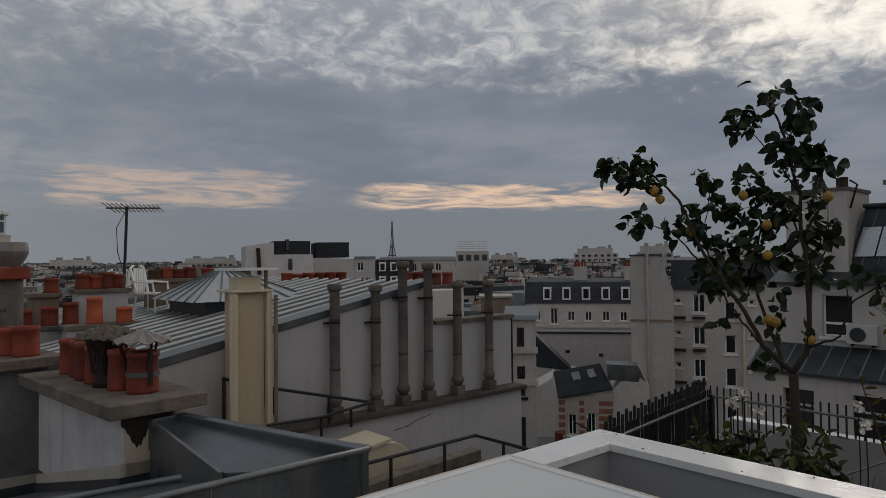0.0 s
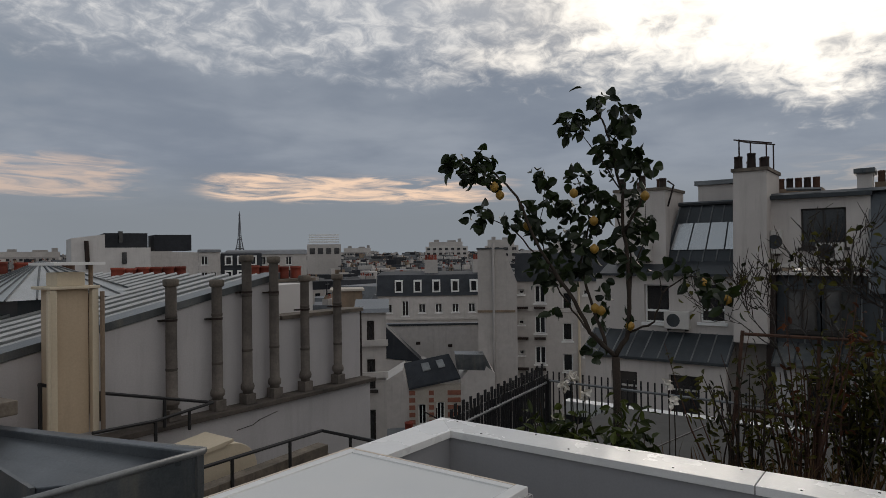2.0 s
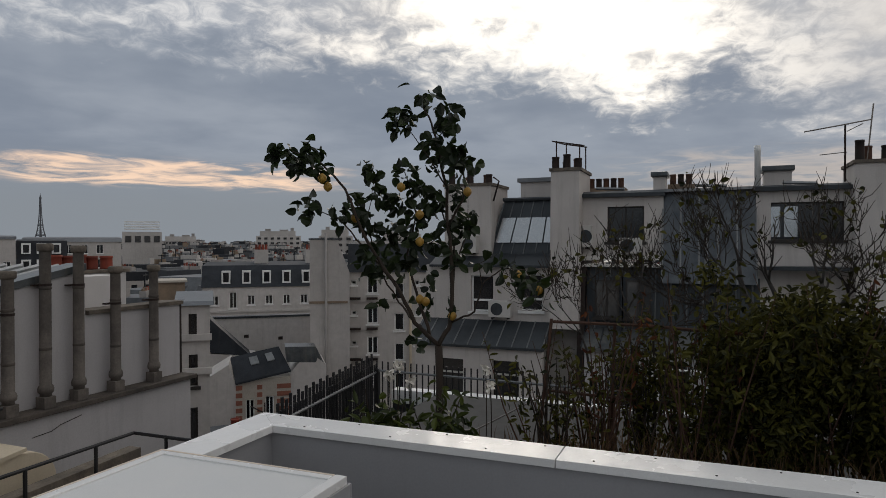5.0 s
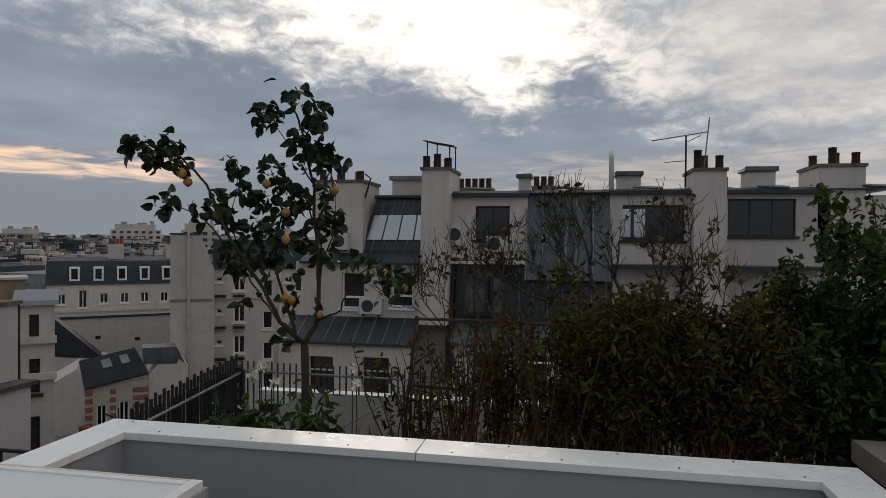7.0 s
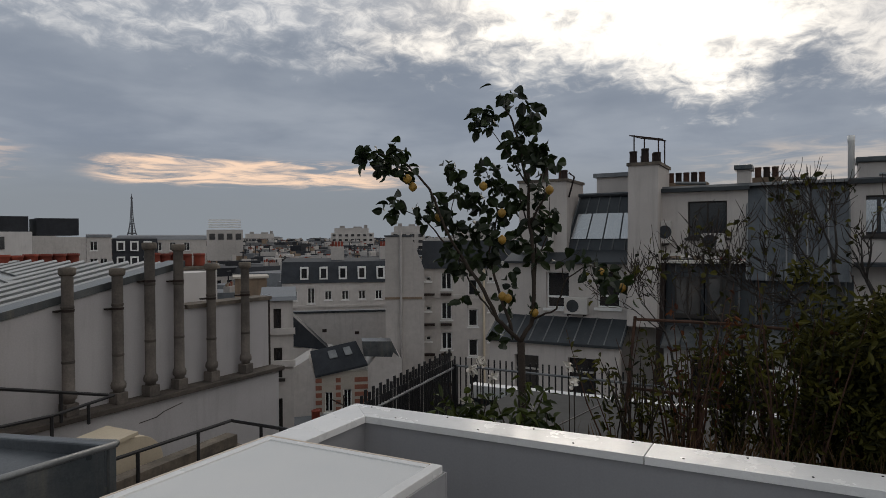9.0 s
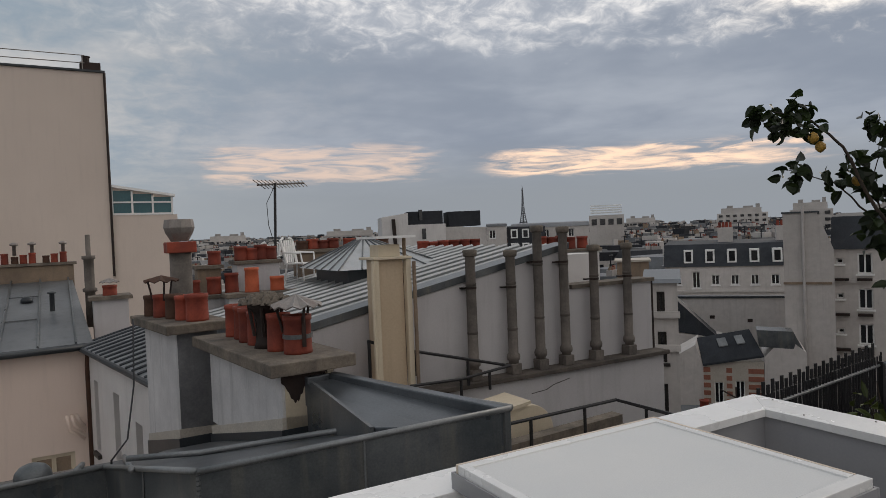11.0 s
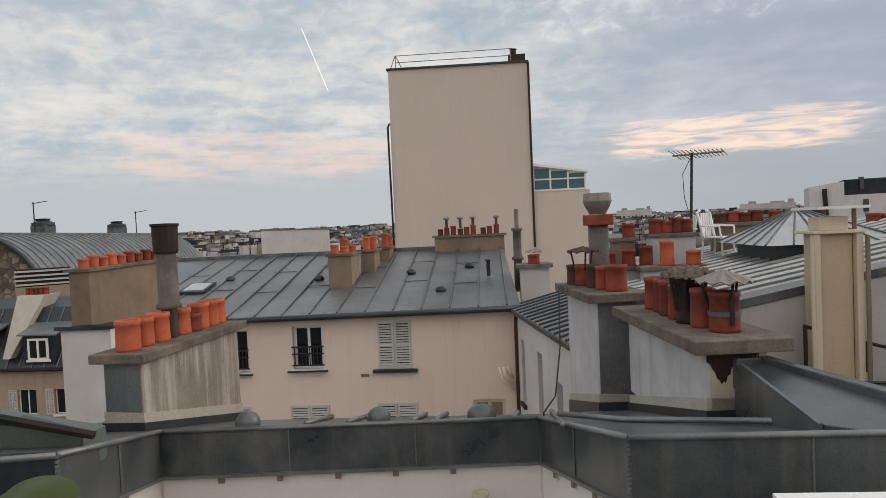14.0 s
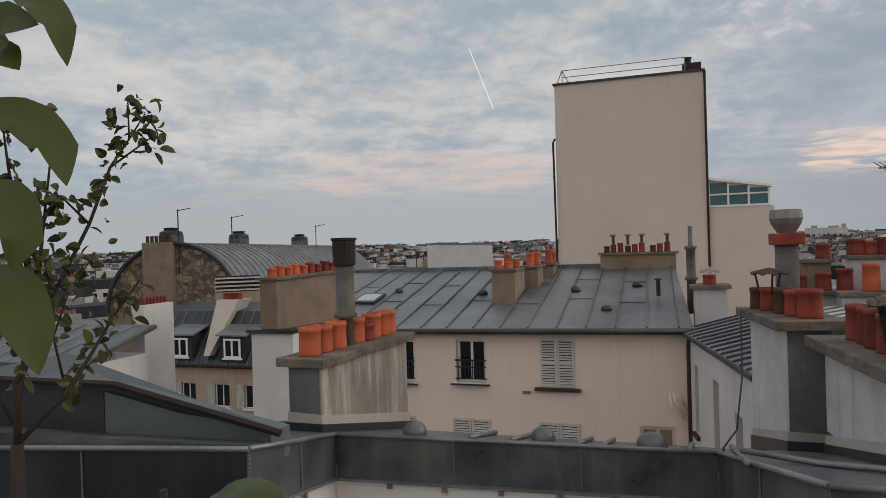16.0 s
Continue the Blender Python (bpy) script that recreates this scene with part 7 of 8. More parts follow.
hexa(bm, [V(22.1, -9, 3.17), V(27, -9, 3.17), V(27, 4.4, 3.17), V(22.1, 4.4, 3.10), V(22.3, -9, 3.28), V(27, -9, 3.5), V(27, 4.4, 3.5), V(22.3, 4.4, 3.2)])
part("roof", bm, ZINC_DARK, row)
for y in (-9.0, -6.1, -2.4, 0.0, 3.0):
    bm = shape()
    tube(bm, [(22.2, y, 3.25), (22.2, y + 0.9, 3.3)], 0.05, 5)
    part("roof_joint", bm, ZINC_EDGE, row)
bm = shape()
box(bm, 22.3, 28, -14, -7.25, -14, 3.0)
box(bm, 22.5, 28, -7.2, 9.8, -14, 0.5)
part("rear_wall", bm, ROW_WALL, row)
# roof top things
for y0, y1, z0, z1 in ((-1.88, -0.98, 3.3, 3.7), (1.72, 2.25, 3.2, 3.66), (-5.95, -4.95, 3.3, 3.8)):
    v = thing("roof_box", (23.2, (y0 + y1) / 2, z0), "small rendered roof ventilation box with zinc lid", "vent", "roof boxes")
    bm = shape()
    box(bm, 22.8, 23.6, y0 + 0.08, y1 - 0.08, z0 - 0.1, z1)
    part("body", bm, ROW_WALL, v)
    bm = shape()
    box(bm, 22.7, 23.7, y0, y1, z1 + 0.003, z1 + 0.16)
    part("lid", bm, ZINC, v, bevel=0.03)
for y0, count, z in ((1.0, 3, 3.35), (3.2, 5, 3.3), (-4.75, 4, 3.25)):
    st = thing("chimney_stack", (24, y0, z), "low chimney with short dark pots", "chimney", "chimney stacks")
    bm = shape()
    box(bm, 23.6, 24.4, y0 - 0.05, y0 + 0.26 * count, z - 0.1, z + 0.12)
    part("body", bm, OCHRE, st)
    for k in range(count):
        pot(st, 24, y0 + 0.13 + 0.25 * k, z + 0.12, 0.1, 0.36, SOOT if k % 2 else RUST)
v = thing("vent_pipe", (22.8, -0.87, 3.2), "tall white vent pipe on the roof", "pipe")
bm = shape()
lathe(bm, (22.8, -0.87, 3.2), [(0.09, 0), (0.09, 1.1), (0.1, 1.12), (0.1, 1.3), (0.07, 1.3)], 10)
part("tube", bm, WHITE_PAINT, v, smooth=True)
an = thing("tv_antenna", (22.6, -3.1, 3.3), "television antenna with long boom on the chimney", "antenna", "antennas")
for p, r in (([(22.6, -3.15, 3.3), (22.6, -3.15, 4.95)], 0.03), ([(22.6, -2.1, 4.8), (22.6, -3.8, 5.05)], 0.02), ([(22.6, -2.5, 4.1), (22.6, -3.2, 4.15)], 0.014), ([(22.6, -3.7, 3.9), (22.6, -3.85, 5.5)], 0.022), ([(22.6, -3.2, 4.75), (22.6, -3.6, 4.95)], 0.014)):
    bm = shape()
    tube(bm, p, r, 5)
    part("mast" if r > 0.02 else "boom", bm, GALV if r < 0.03 else SOOT, an)
for k in range(12):
    y = -2.15 - 0.1 * k
    bm = shape()
    tube(bm, [(22.4, y, 4.8 + 0.013 * k), (22.8, y, 4.83 + 0.013 * k)], 0.008, 4)
    part("element", bm, GALV, an)


def air_con(x, y, z, w=0.78, h=0.55):
    ac = thing("air_conditioner", (x, y, z), "white outdoor air-conditioning unit on the wall", "air conditioner", "air conditioners")
    bm = shape()
    box(bm, x - 0.32, x, y, y + w, z, z + h)
    part("casing", bm, SHUTTER, ac, bevel=0.02)
    bm = shape()
    n0 = 16
    c = V(x - 0.325, y + w * 0.62, z + h * 0.5)
    face(bm, [c + V(0, 0.21 * math.cos(k * math.tau / n0), 0.21 * math.sin(k * math.tau / n0)) for k in range(n0)])
    face(bm, [c + V(0.02, 0.21 * math.cos(k * math.tau / n0), 0.21 * math.sin(k * math.tau / n0)) for k in range(n0)])
    part("fan_grille", bm, ZINC_DARK, ac)
    for b0 in (y + 0.1, y + w - 0.14):
        bm = shape()
        box(bm, x - 0.3, x, b0, b0 + 0.04, z - 0.06, z - 0.003)
        part("bracket", bm, SOOT, ac)


air_con(22.0, 6.62, -0.95)
air_con(22.2, 2.45, 1.2, 0.68, 0.5)
air_con(22.2, 4.0, 1.4, 0.3, 0.7)
air_con(22.5, 8.0, 1.2, 0.5, 0.6)

# ---- iron fence round the lower terrace ----
fence = thing("iron_fence", (12, 6, -2.3), "black spiked iron terrace fence", "fence")


def fence_run(p, q, count, top_z, rail_z, tall):
    p, q = Vector(p), Vector(q)
    for zz in (rail_z, rail_z - 0.85):
        bm = shape()
        tube(bm, [V(p.x, p.y, zz), V(q.x, q.y, zz)], 0.028, 6)
        part("rail", bm, BLACK if zz < rail_z or tall else ZINC_EDGE, fence)
    for k in range(count + 1):
        c = p.lerp(q, k / count)
        h = top_z + (0.06 * math.sin(k * 2.1) if tall else 0.0)
        bm = shape()
        tube(bm, [V(c.x, c.y, rail_z - 0.95), V(c.x, c.y, h)], 0.017, 5)
        part("picket", bm, BLACK, fence)


fence_run((13.0, 7.05, 0), (12.85, 3.0, 0), 30, -0.98, -1.18, False)
fence_run((12.85, 3.0, 0), (12.5, -3.5, 0), 40, -0.98, -1.18, False)
fence_run((13.0, 7.07, 0), (8.6, 6.55, 0), 40, -1.05, -1.22, False)
for k in range(30):
    c = V(13.6, 7.5, 0).lerp(V(9.5, 7.05, 0), k / 29)
    bm = shape()
    box(bm, c.x - 0.032, c.x + 0.032, c.y - 0.012, c.y + 0.012, -2.2, -0.95 - 0.003 * k - 0.07 * (k % 2))
    part("slat", bm, BLACK, fence)
bm = shape()
box(bm, 12.95, 13.05, 7.0, 7.1, -2.3, -1.15)
part("post", bm, BLACK, fence)
lt = thing("lower_terrace", (14, 4, -4), "low flat roof with white kerb behind the fence", "roof", kind="structure")
bm = shape()
box(bm, 8.5, 13.72, -6, 7.6, -4, -2.3)
part("slab", bm, GROUND, lt)
bm = shape()
box(bm, 13.45, 13.7, 0.8, 6.9, -2.297, -1.95)
part("upstand", bm, ZINC_DARK, lt)
bm = shape()
box(bm, 13.4, 13.7, 0.8, 6.9, -1.947, -1.66)
part("kerb", bm, WHITE_PAINT, lt, "bright white kerb")
bm = shape()
tube(bm, [V(8.3, 5.6, -0.95), V(8.2, 4.2, -1.0), V(8.4, 3.2, -0.85), V(8.6, 2.4, -0.4)], 0.012, 5)
solid("hose", bm, GALV, "pale hose hanging along the planting", "hose")
stair = thing("folding_stair", (12.2, 1.6, -2.3), "white metal stair frame behind the plants", "stair")
for p in ([(12.2, 1.9, -2.3), (12.2, 1.3, -0.62)], [(12.2, 1.3, -0.62), (12.2, 0.5, -0.62), (12.2, 0.4, -2.3)], [(12.2, 1.3, -0.62), (12.2, 1.25, -2.3)]):
    bm = shape()
    tube(bm, p, 0.03, 6)
    part("bar", bm, WHITE_PAINT, stair)

# ---- houses in the middle distance ----
def facade_house(name, o, u, depth, length, z0, z1, wins, wall_mat, label, roof=None, roof_h=1.5, roof_mat=None, set_in=1.2, bands=(), sills=True, frame_mat=None):
    """A house with a real facade: openings, windows, string courses, mansard roof."""
    u = Vector(u).normalized()
    n = V(u.y, -u.x, 0)
    o = Vector((*o[:2], 0))
    h = thing(name, o + V(0, 0, z0), label, "house", "houses")
    bm = shape()
    pierced(bm, o, u, n, length, z0, z1, wins, 0.35)
    obox(bm, o, u, n, 0, 0.3, -depth, -0.35, z0, z1)
    obox(bm, o, u, n, length - 0.3, length, -depth, -0.35, z0, z1)
    obox(bm, o, u, n, 0.3, length - 0.3, -depth, -depth + 0.3, z0, z1)
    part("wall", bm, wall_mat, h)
    # near-black panel behind the windows, room shade put into its colour
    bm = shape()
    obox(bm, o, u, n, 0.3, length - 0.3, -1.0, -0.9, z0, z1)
    part("inner_wall", bm, DARK_FRAME_AND_SHADE, h)
    for w in wins:
        window(h, o, u, n, *w, frame_mat=frame_mat, bars=1 if w[1] - w[0] > 0.6 else 0, set_back=0.15, border=0.07, sill=sills)
    for z in bands:
        bm = shape()
        obox(bm, o, u, n, -0.05, length + 0.05, 0.003, 0.12, z, z + 0.18)
        part("string_course", bm, wall_mat, h)
    if roof_mat:
        P = lambda a, d, z: o + u * a + n * d + V(0, 0, z)
        bm = shape()
        s = set_in
        hexa(bm, [P(-0.1, 0.15, z1), P(length + 0.1, 0.15, z1), P(length + 0.1, -depth, z1), P(-0.1, -depth, z1), P(-0.1, -s, z1 + roof_h), P(length + 0.1, -s, z1 + roof_h), P(length + 0.1, -depth + s, z1 + roof_h + 0.2), P(-0.1, -depth + s, z1 + roof_h + 0.2)])
        part("roof", bm, roof_mat, h)
    return h, o, u, n


# pilaster gable and the many-windowed house beside it
pg = thing("gable_house", (31, 19.5, -16), "beige gable with flue pipe and projecting pilaster", "house")
PU = V(0.77, -1.21, 0).normalized()
PN = V(PU.y, -PU.x, 0)
PO = V(30.47, 20.23, 0)
bm = shape()
obox(bm, PO, PU, PN, 0, 1.45, -6, 0, -16, 1.75)
part("wall", bm, CITY_WALL, pg)
bm = shape()
prism(bm, [PO + PU * 1.45 + V(0, 0, -16), PO + PU * 2.1 + V(0, 0, -16), PO + PU * 2.1 + V(0, 0, 0), PO + PU * 1.45 + V(0, 0, 1.72)], -PN * 5)
part("wall", bm, CITY_WALL, pg)
bm = shape()
obox(bm, PO, PU, PN, -0.05, 1.5, -6, 0.06, 1.753, 1.83)
part("coping", bm, ZINC_DARK, pg)
bm = shape()
tube(bm, [PO + PU * 0.85 + PN * 0.1 + V(0, 0, -10), PO + PU * 0.85 + PN * 0.1 + V(0, 0, 2.1)], 0.07, 8)
part("flue", bm, CITY_GREY, pg, smooth=True)
bm = shape()
obox(bm, PO, PU, PN, -0.03, 2.0, 0.003, 0.05, -1.65, -1.53)
part("string_course", bm, OCHRE, pg)
wins = []
for r in range(5):
    z = -0.95 - 1.72 * r
    wins += [(1.0, 1.62, z - 0.35, z + 0.65), (2.55, 3.1, z - 0.75, z + 0.25), (0.1, 0.42, z + 0.15, z + 0.42), (3.7, 4.0, z + 0.1, z + 0.4), (4.6, 5.2, z - 0.35, z + 0.65)]
h, o, u, n = facade_house("apartment_house", (33.28, 19.45), V(2.0, -4.0, 0), 8, 7.5, -16, -0.08, wins, CITY_WALL, "grey-white apartment house with tall windows and slate roof", roof_mat=SLATE, roof_h=1.6, set_in=0.9, bands=(-1.75,))
bm = shape()
tube(bm, [o + u * 3.45 + n * 0.1 + V(0, 0, -14), o + u * 3.45 + n * 0.1 + V(0, 0, -0.1)], 0.07, 6)
part("downpipe", bm, CREAM, h)
for k in range(4):
    z = -1.5 - 1.72 * k
    for a in (0.02, 0.98):
        bm = shape()
        obox(bm, o, u, n, a, a + 0.62, 0.003, 0.3, z - 0.12, z)
        part("balcony", bm, SOOT, h)
# long blank wall and mansard row behind it
lw = thing("courtyard_wall", (36, 27, -14), "long beige blank wall with small vents", "wall")
LO = V(31.5, 31.5, 0)
LU = (V(37.2, 24.57, 0) - LO).normalized()
LN = V(LU.y, -LU.x, 0)
bm = shape()
obox(bm, LO, LU, LN, -3, 9.2, -0.5, 0, -16, -3.15)
part("wall", bm, CITY_WALL, lw)
bm = shape()
obox(bm, LO, LU, LN, -3, 9.2, -0.6, 0.08, -3.147, -3.02)
part("coping", bm, ZINC_DARK, lw)
for a, z in ((3.2, -4.4), (4.8, -4.4), (6.9, -4.6), (3.3, -6.3), (4.9, -6.6)):
    bm = shape()
    obox(bm, LO, LU, LN, a, a + 0.28, 0.003, 0.03, z, z + 0.2)
    part("vent", bm, SOOT, lw)
u = V(51.24 - 47.48, 35.94 - 40.79, 0)
wins = [(0.7 + 1.55 * k, 1.35 + 1.55 * k, -4.2 if k == 1 else -3.9, -2.75 if k == 1 else -3.05) for k in range(7)]
h, o, u, n = facade_house("mansard_terrace", (46.6, 41.93), u, 9, 11.5, -18, -2.3, wins, CITY_WALL, "white terrace with slate mansard and white dormers", roof_mat=SLATE, roof_h=1.9, set_in=1.4, bands=(-4.55,))
for k in range(6):
    a = 1.6 + 1.75 * k
    bm = shape()
    obox(bm, o, u, n, a, a + 0.75, -0.9, -0.05, -2.0, -0.85)
    d = part("dormer", bm, WHITE_PAINT, h)
    bm = shape()
    obox(bm, o, u, n, a + 0.14, a + 0.61, -0.049, -0.03, -1.85, -1.0)
    part("pane", bm, GLASS, d)
for a in (4.4, 9.2):
    bm = shape()
    obox(bm, o, u, n, a, a + 1.3, -5, -4, -0.5, 1.0)
    c = part("chimney", bm, CITY_WALL, h)
    for k in range(4):
        p = o + u * (a + 0.2 + 0.3 * k) - n * 4.5
        bm = shape()
        lathe(bm, (p.x, p.y, 1.0), [(0.13, 0), (0.12, 0.5), (0.14, 0.5)], 8)
        part("pot", bm, TERRA, c)
# house end with arched windows
wins = [(0.28, 0.50, -1.05, -0.45), (0.28, 0.52, -2.5, -1.6), (0.28, 0.52, -4.3, -3.1), (1.5, 1.85, -2.7, -2.2), (2.4, 2.8, -2.7, -2.25)]
facade_house("corner_house", (14.86, 14.3), (0.66, -0.75, 0), 1.6, 0.85, -14, -0.2, [w for w in wins if w[1] < 0.85], CITY_WALL, "narrow cream corner house with stacked windows", roof_mat=ZINC_NEAR, roof_h=0.1, set_in=0.1, bands=(-1.2, -2.15), frame_mat=DARK_FRAME_AND_SHADE)
h = thing("slate_annex", (31, 26, -14), "slate-roofed annex beside the corner house", "house")
bm = shape()
prism(bm, [V(30.3, 27.0, -4.6), V(31.9, 25.1, -5.0), V(30.4, 26.9, -2.7)], V(1.8, 1.6, 0))
part("roof", bm, SLATE, h)
bm = shape()
prism(bm, [V(29.8, 27.6, -14), V(32.1, 24.9, -14), V(32.1, 24.9, -5.0), V(29.8, 27.6, -4.6)], V(1.8, 1.6, 0))
part("wall", bm, CITY_WALL, h)

bb = thing("brown_block", (33, 32, -14), "low brown rendered block with pale slab roof", "building")
bm = shape()
hexa(bm, [V(31.4, 32.3, -14), V(32.9, 31.0, -14), V(34.9, 33.0, -14), V(33.4, 34.3, -14), V(31.4, 32.3, -0.85), V(32.9, 31.0, -0.85), V(34.9, 33.0, -0.85), V(33.4, 34.3, -0.85)])
part("wall", bm, OCHRE, bb)
bm = shape()
hexa(bm, [V(31.2, 32.3, -0.845), V(32.9, 30.8, -0.845), V(35.1, 33.0, -0.845), V(33.4, 34.5, -0.845), V(31.2, 32.3, -0.72), V(32.9, 30.8, -0.72), V(35.1, 33.0, -0.72), V(33.4, 34.5, -0.72)])
part("slab", bm, PALE_STONE, bb)

# striped brick house with slate roof
bh = thing("brick_house", (27, 21, -14), "small house of brick and stone bands with slate roof", "house")
BU = V(27.45 - 25.92, 19.35 - 21.38, 0).normalized()
BN = V(BU.y, -BU.x, 0)
BO = V(25.92, 21.38, 0)
BL = 2.55
bw = [(0.45, 0.85, -6.9, -5.9), (1.35, 1.75, -6.8, -5.8)]
bm = shape()
pierced(bm, BO, BU, BN, BL, -14, -4.9, bw, 0.3)
part("wall", bm, PALE_STONE, bh)
for w in bw:
    window(bh, BO, BU, BN, *w, bars=1, set_back=0.1, border=0.05)
for k in range(7):
    z = -7.6 + 0.36 * k
    segs = [(0.0, 0.3), (0.98, 1.22), (1.9, BL)]
    for s0, s1 in segs:
        bm = shape()
        obox(bm, BO, BU, BN, s0, s1, 0.003, 0.025, z, z + 0.22)
        part("brick_band", bm, BRICK, bh)
bm = shape()
q0, q1 = BO + BN * 0.15 + V(0, 0, -5.05), BO + BU * BL + BN * 0.15 + V(0, 0, -4.55)
r0, r1 = V(25.75, 21.6, -4.1) - BN * 0.9 + V(0, 0, 0.1), V(27.13, 19.8, -3.5) - BN * 0.6
hexa(bm, [q0 - V(0, 0, 0.1), q1 - V(0, 0, 0.1), r1 - V(0, 0, 0.1), r0 - V(0, 0, 0.1), q0, q1, r1, r0])
br = part("roof", bm, SLATE, bh)
for f0, f1 in ((0.34, 0.5), (0.66, 0.8)):
    P = lambda f, g: q0.lerp(q1, f).lerp(r0.lerp(r1, f), g) + V(0, 0, 0.09) + BN * 0.05
    bm = shape()
    hexa(bm, [P(f0, 0.45), P(f1, 0.45), P(f1, 0.75), P(f0, 0.75), P(f0, 0.45) + V(0, 0, 0.04), P(f1, 0.45) + V(0, 0, 0.04), P(f1, 0.75) + V(0, 0, 0.04), P(f0, 0.75) + V(0, 0, 0.04)])
    part("roof_window", bm, ZINC_EDGE, br)
bm = shape()
g0 = V(24.66, 22.82, 0)
prism(bm, [g0 + V(0, 0, -14), BO + V(0, 0, -14), BO + V(0, 0, -5.15), V(25.71, 21.63, -4.2), g0 + V(0, 0, -5.15)], -BN * 3)
part("gable", bm, CITY_WALL, bh)
bm = shape()
prism(bm, [BO + BU * (BL + 0.02) + V(0, 0, -14), V(28.5, 18.0, -14), V(28.5, 18.0, -4.4), V(28.0, 18.7, -3.7), BO + BU * (BL + 0.02) + V(0, 0, -4.7)], -BN * 3)
part("side_wall", bm, CITY_WALL, bh)
bm = shape()
prism(bm, [V(27.35, 19.5, -4.2), V(28.45, 18.1, -4.3), V(28.2, 18.4, -3.5), V(27.3, 19.55, -3.45)], -BN * 1.2)
part("glass_roof", bm, ZINC, bh)
low = thing("low_roofs", (20, 17, -14), "low dark roofs with a red flue below", "house")
bm = shape()
prism(bm, [V(18.5, 17.6, -6.6), V(22.5, 15.2, -6.9), V(24.5, 18.5, -6.2), V(20.5, 21, -6.0)], (0, 0, -6))
part("roof", bm, ZINC_DARK, low)
pot(low, 22.0, 18.2, -6.4, 0.18, 0.9, TERRA)
for p in ([(22.6, 17.2, -6.5), (22.6, 17.2, -4.9)], [(22.2, 17.6, -5.0), (22.9, 16.8, -5.6)]):
    bm = shape()
    tube(bm, p, 0.03, 5)
    part("antenna", bm, SOOT, low)

# white studio block and its neighbours
wb = thing("studio_block", (47, 84, -18), "white modern block with dark roof boxes", "building")
W0, W1, W2 = V(39.93, 86.97, 0), V(43.3, 85.3, 0), V(53.0, 79.8, 0)
bm = shape()
prism(bm, [W0 + V(0, 0, -20), W1 + V(0, 0, -20), W1 + V(0, 0, 4.6), W0 + V(0, 0, 4.1)], V(3, 8, 0))
prism(bm, [W1 + V(0, 0, -20), V(48.0, 82.8, -20), V(48.0, 82.8, 2.9), W1 + V(0, 0, 2.9)], V(3, 8, 0))
part("wall", bm, WHITE_WALL, wb)
bm = shape()
prism(bm, [V(48.02, 82.8, -20), W2 + V(0, 0, -20), W2 + V(0, 0, 2.2), V(48.02, 82.8, 2.4)], V(3, 8, 0))
part("side_block", bm, CITY_WALL, wb)
for a, b, z0, z1 in ((W1, V(47.8, 82.9, 0), 2.91, 4.8), (V(48.6, 82.6, 0), V(52.5, 80.2, 0), 2.45, 4.6)):
    bm = shape()
    prism(bm, [a + V(0.3, 0.8, z0), b + V(0.3, 0.8, z0), b + V(0.3, 0.8, z1), a + V(0.3, 0.8, z1)], V(2, 5, 0))
    part("roof_box", bm, CITY_SLATE, wb)
bm = shape()
tube(bm, [V(41.5, 86.0, 0.2), V(41.3, 86.0, 3.8)], 0.28, 8)
part("flue", bm, SOOT, wb)
for x, z in ((44.6, 3.5), (45.0, 0.8)):
    bm = shape()
    box(bm, x, x + 0.5, 84.3 - (x - 44.6) * 0.5, 84.6 - (x - 44.6) * 0.5, z, z + 1.5)
    part("window", bm, GLASS, wb)
u = V(56.04 - 52.6, 77.56 - 79.9, 0)
wins = [(0.35, 1.2, 0.5, 1.7), (0.35, 1.2, -2.0, -0.5), (1.5, 2.3, -2.0, -0.5)]
facade_house("corner_block", (52.9, 79.6), u, 7, 2.8, -18, 2.2, wins, CITY_WALL, "white corner block with tall dark windows", roof_mat=CITY_ROOF, roof_h=0.3, set_in=0.2)
h, o, u, n = facade_house("mansard_block", (55.4, 78.0), V(5, -3.6, 0), 7, 5.2, -18, -2.2, [], CITY_WALL, "dark slate mansard house with white dormers", roof_mat=CITY_SLATE, roof_h=4.2, set_in=1.0)
for r, z in enumerate((-1.6, 0.4)):
    for k in range(3):
        a = 0.4 + 1.6 * k
        bm = shape()
        obox(bm, o, u, n, a, a + 1.0, -0.8, 0.05 - 0.3 * r, z, z + 1.3)
        d = part("dormer", bm, WHITE_PAINT, h)
        bm = shape()
        obox(bm, o, u, n, a + 0.2, a + 0.8, 0.051 - 0.3 * r, 0.07 - 0.3 * r, z + 0.15, z + 1.1)
        part("pane", bm, GLASS, d)
wins = [(1.2 + 2.0 * k, 2.1 + 2.0 * k, 0.2, 1.5) for k in range(5)] + [(1.2 + 2.0 * k, 2.1 + 2.0 * k, -1.9, -0.6) for k in range(5)]
facade_house("long_block", (64.6, 89.9), V(9.9, -8.0, 0), 9, 12.5, -18, 1.9, wins, CITY_WALL, "long white block with square windows", roof_mat=CITY_ROOF, roof_h=0.6, set_in=1.5)
gs = thing("roof_grille", (111, 116, 4), "white slatted roof screen on a distant block", "roof screen")
for k in range(4):
    bm = shape()
    z = 4.7 + 0.55 * k
    hexa(bm, [V(108.3, 118.7, z), V(113.4, 113.8, z), V(113.7, 114.1, z), V(108.6, 119, z), V(108.3, 118.7, z + 0.28), V(113.4, 113.8, z + 0.28), V(113.7, 114.1, z + 0.28), V(108.6, 119, z + 0.28)])
    part("slat", bm, WHITE_PAINT, gs)
bm = shape()
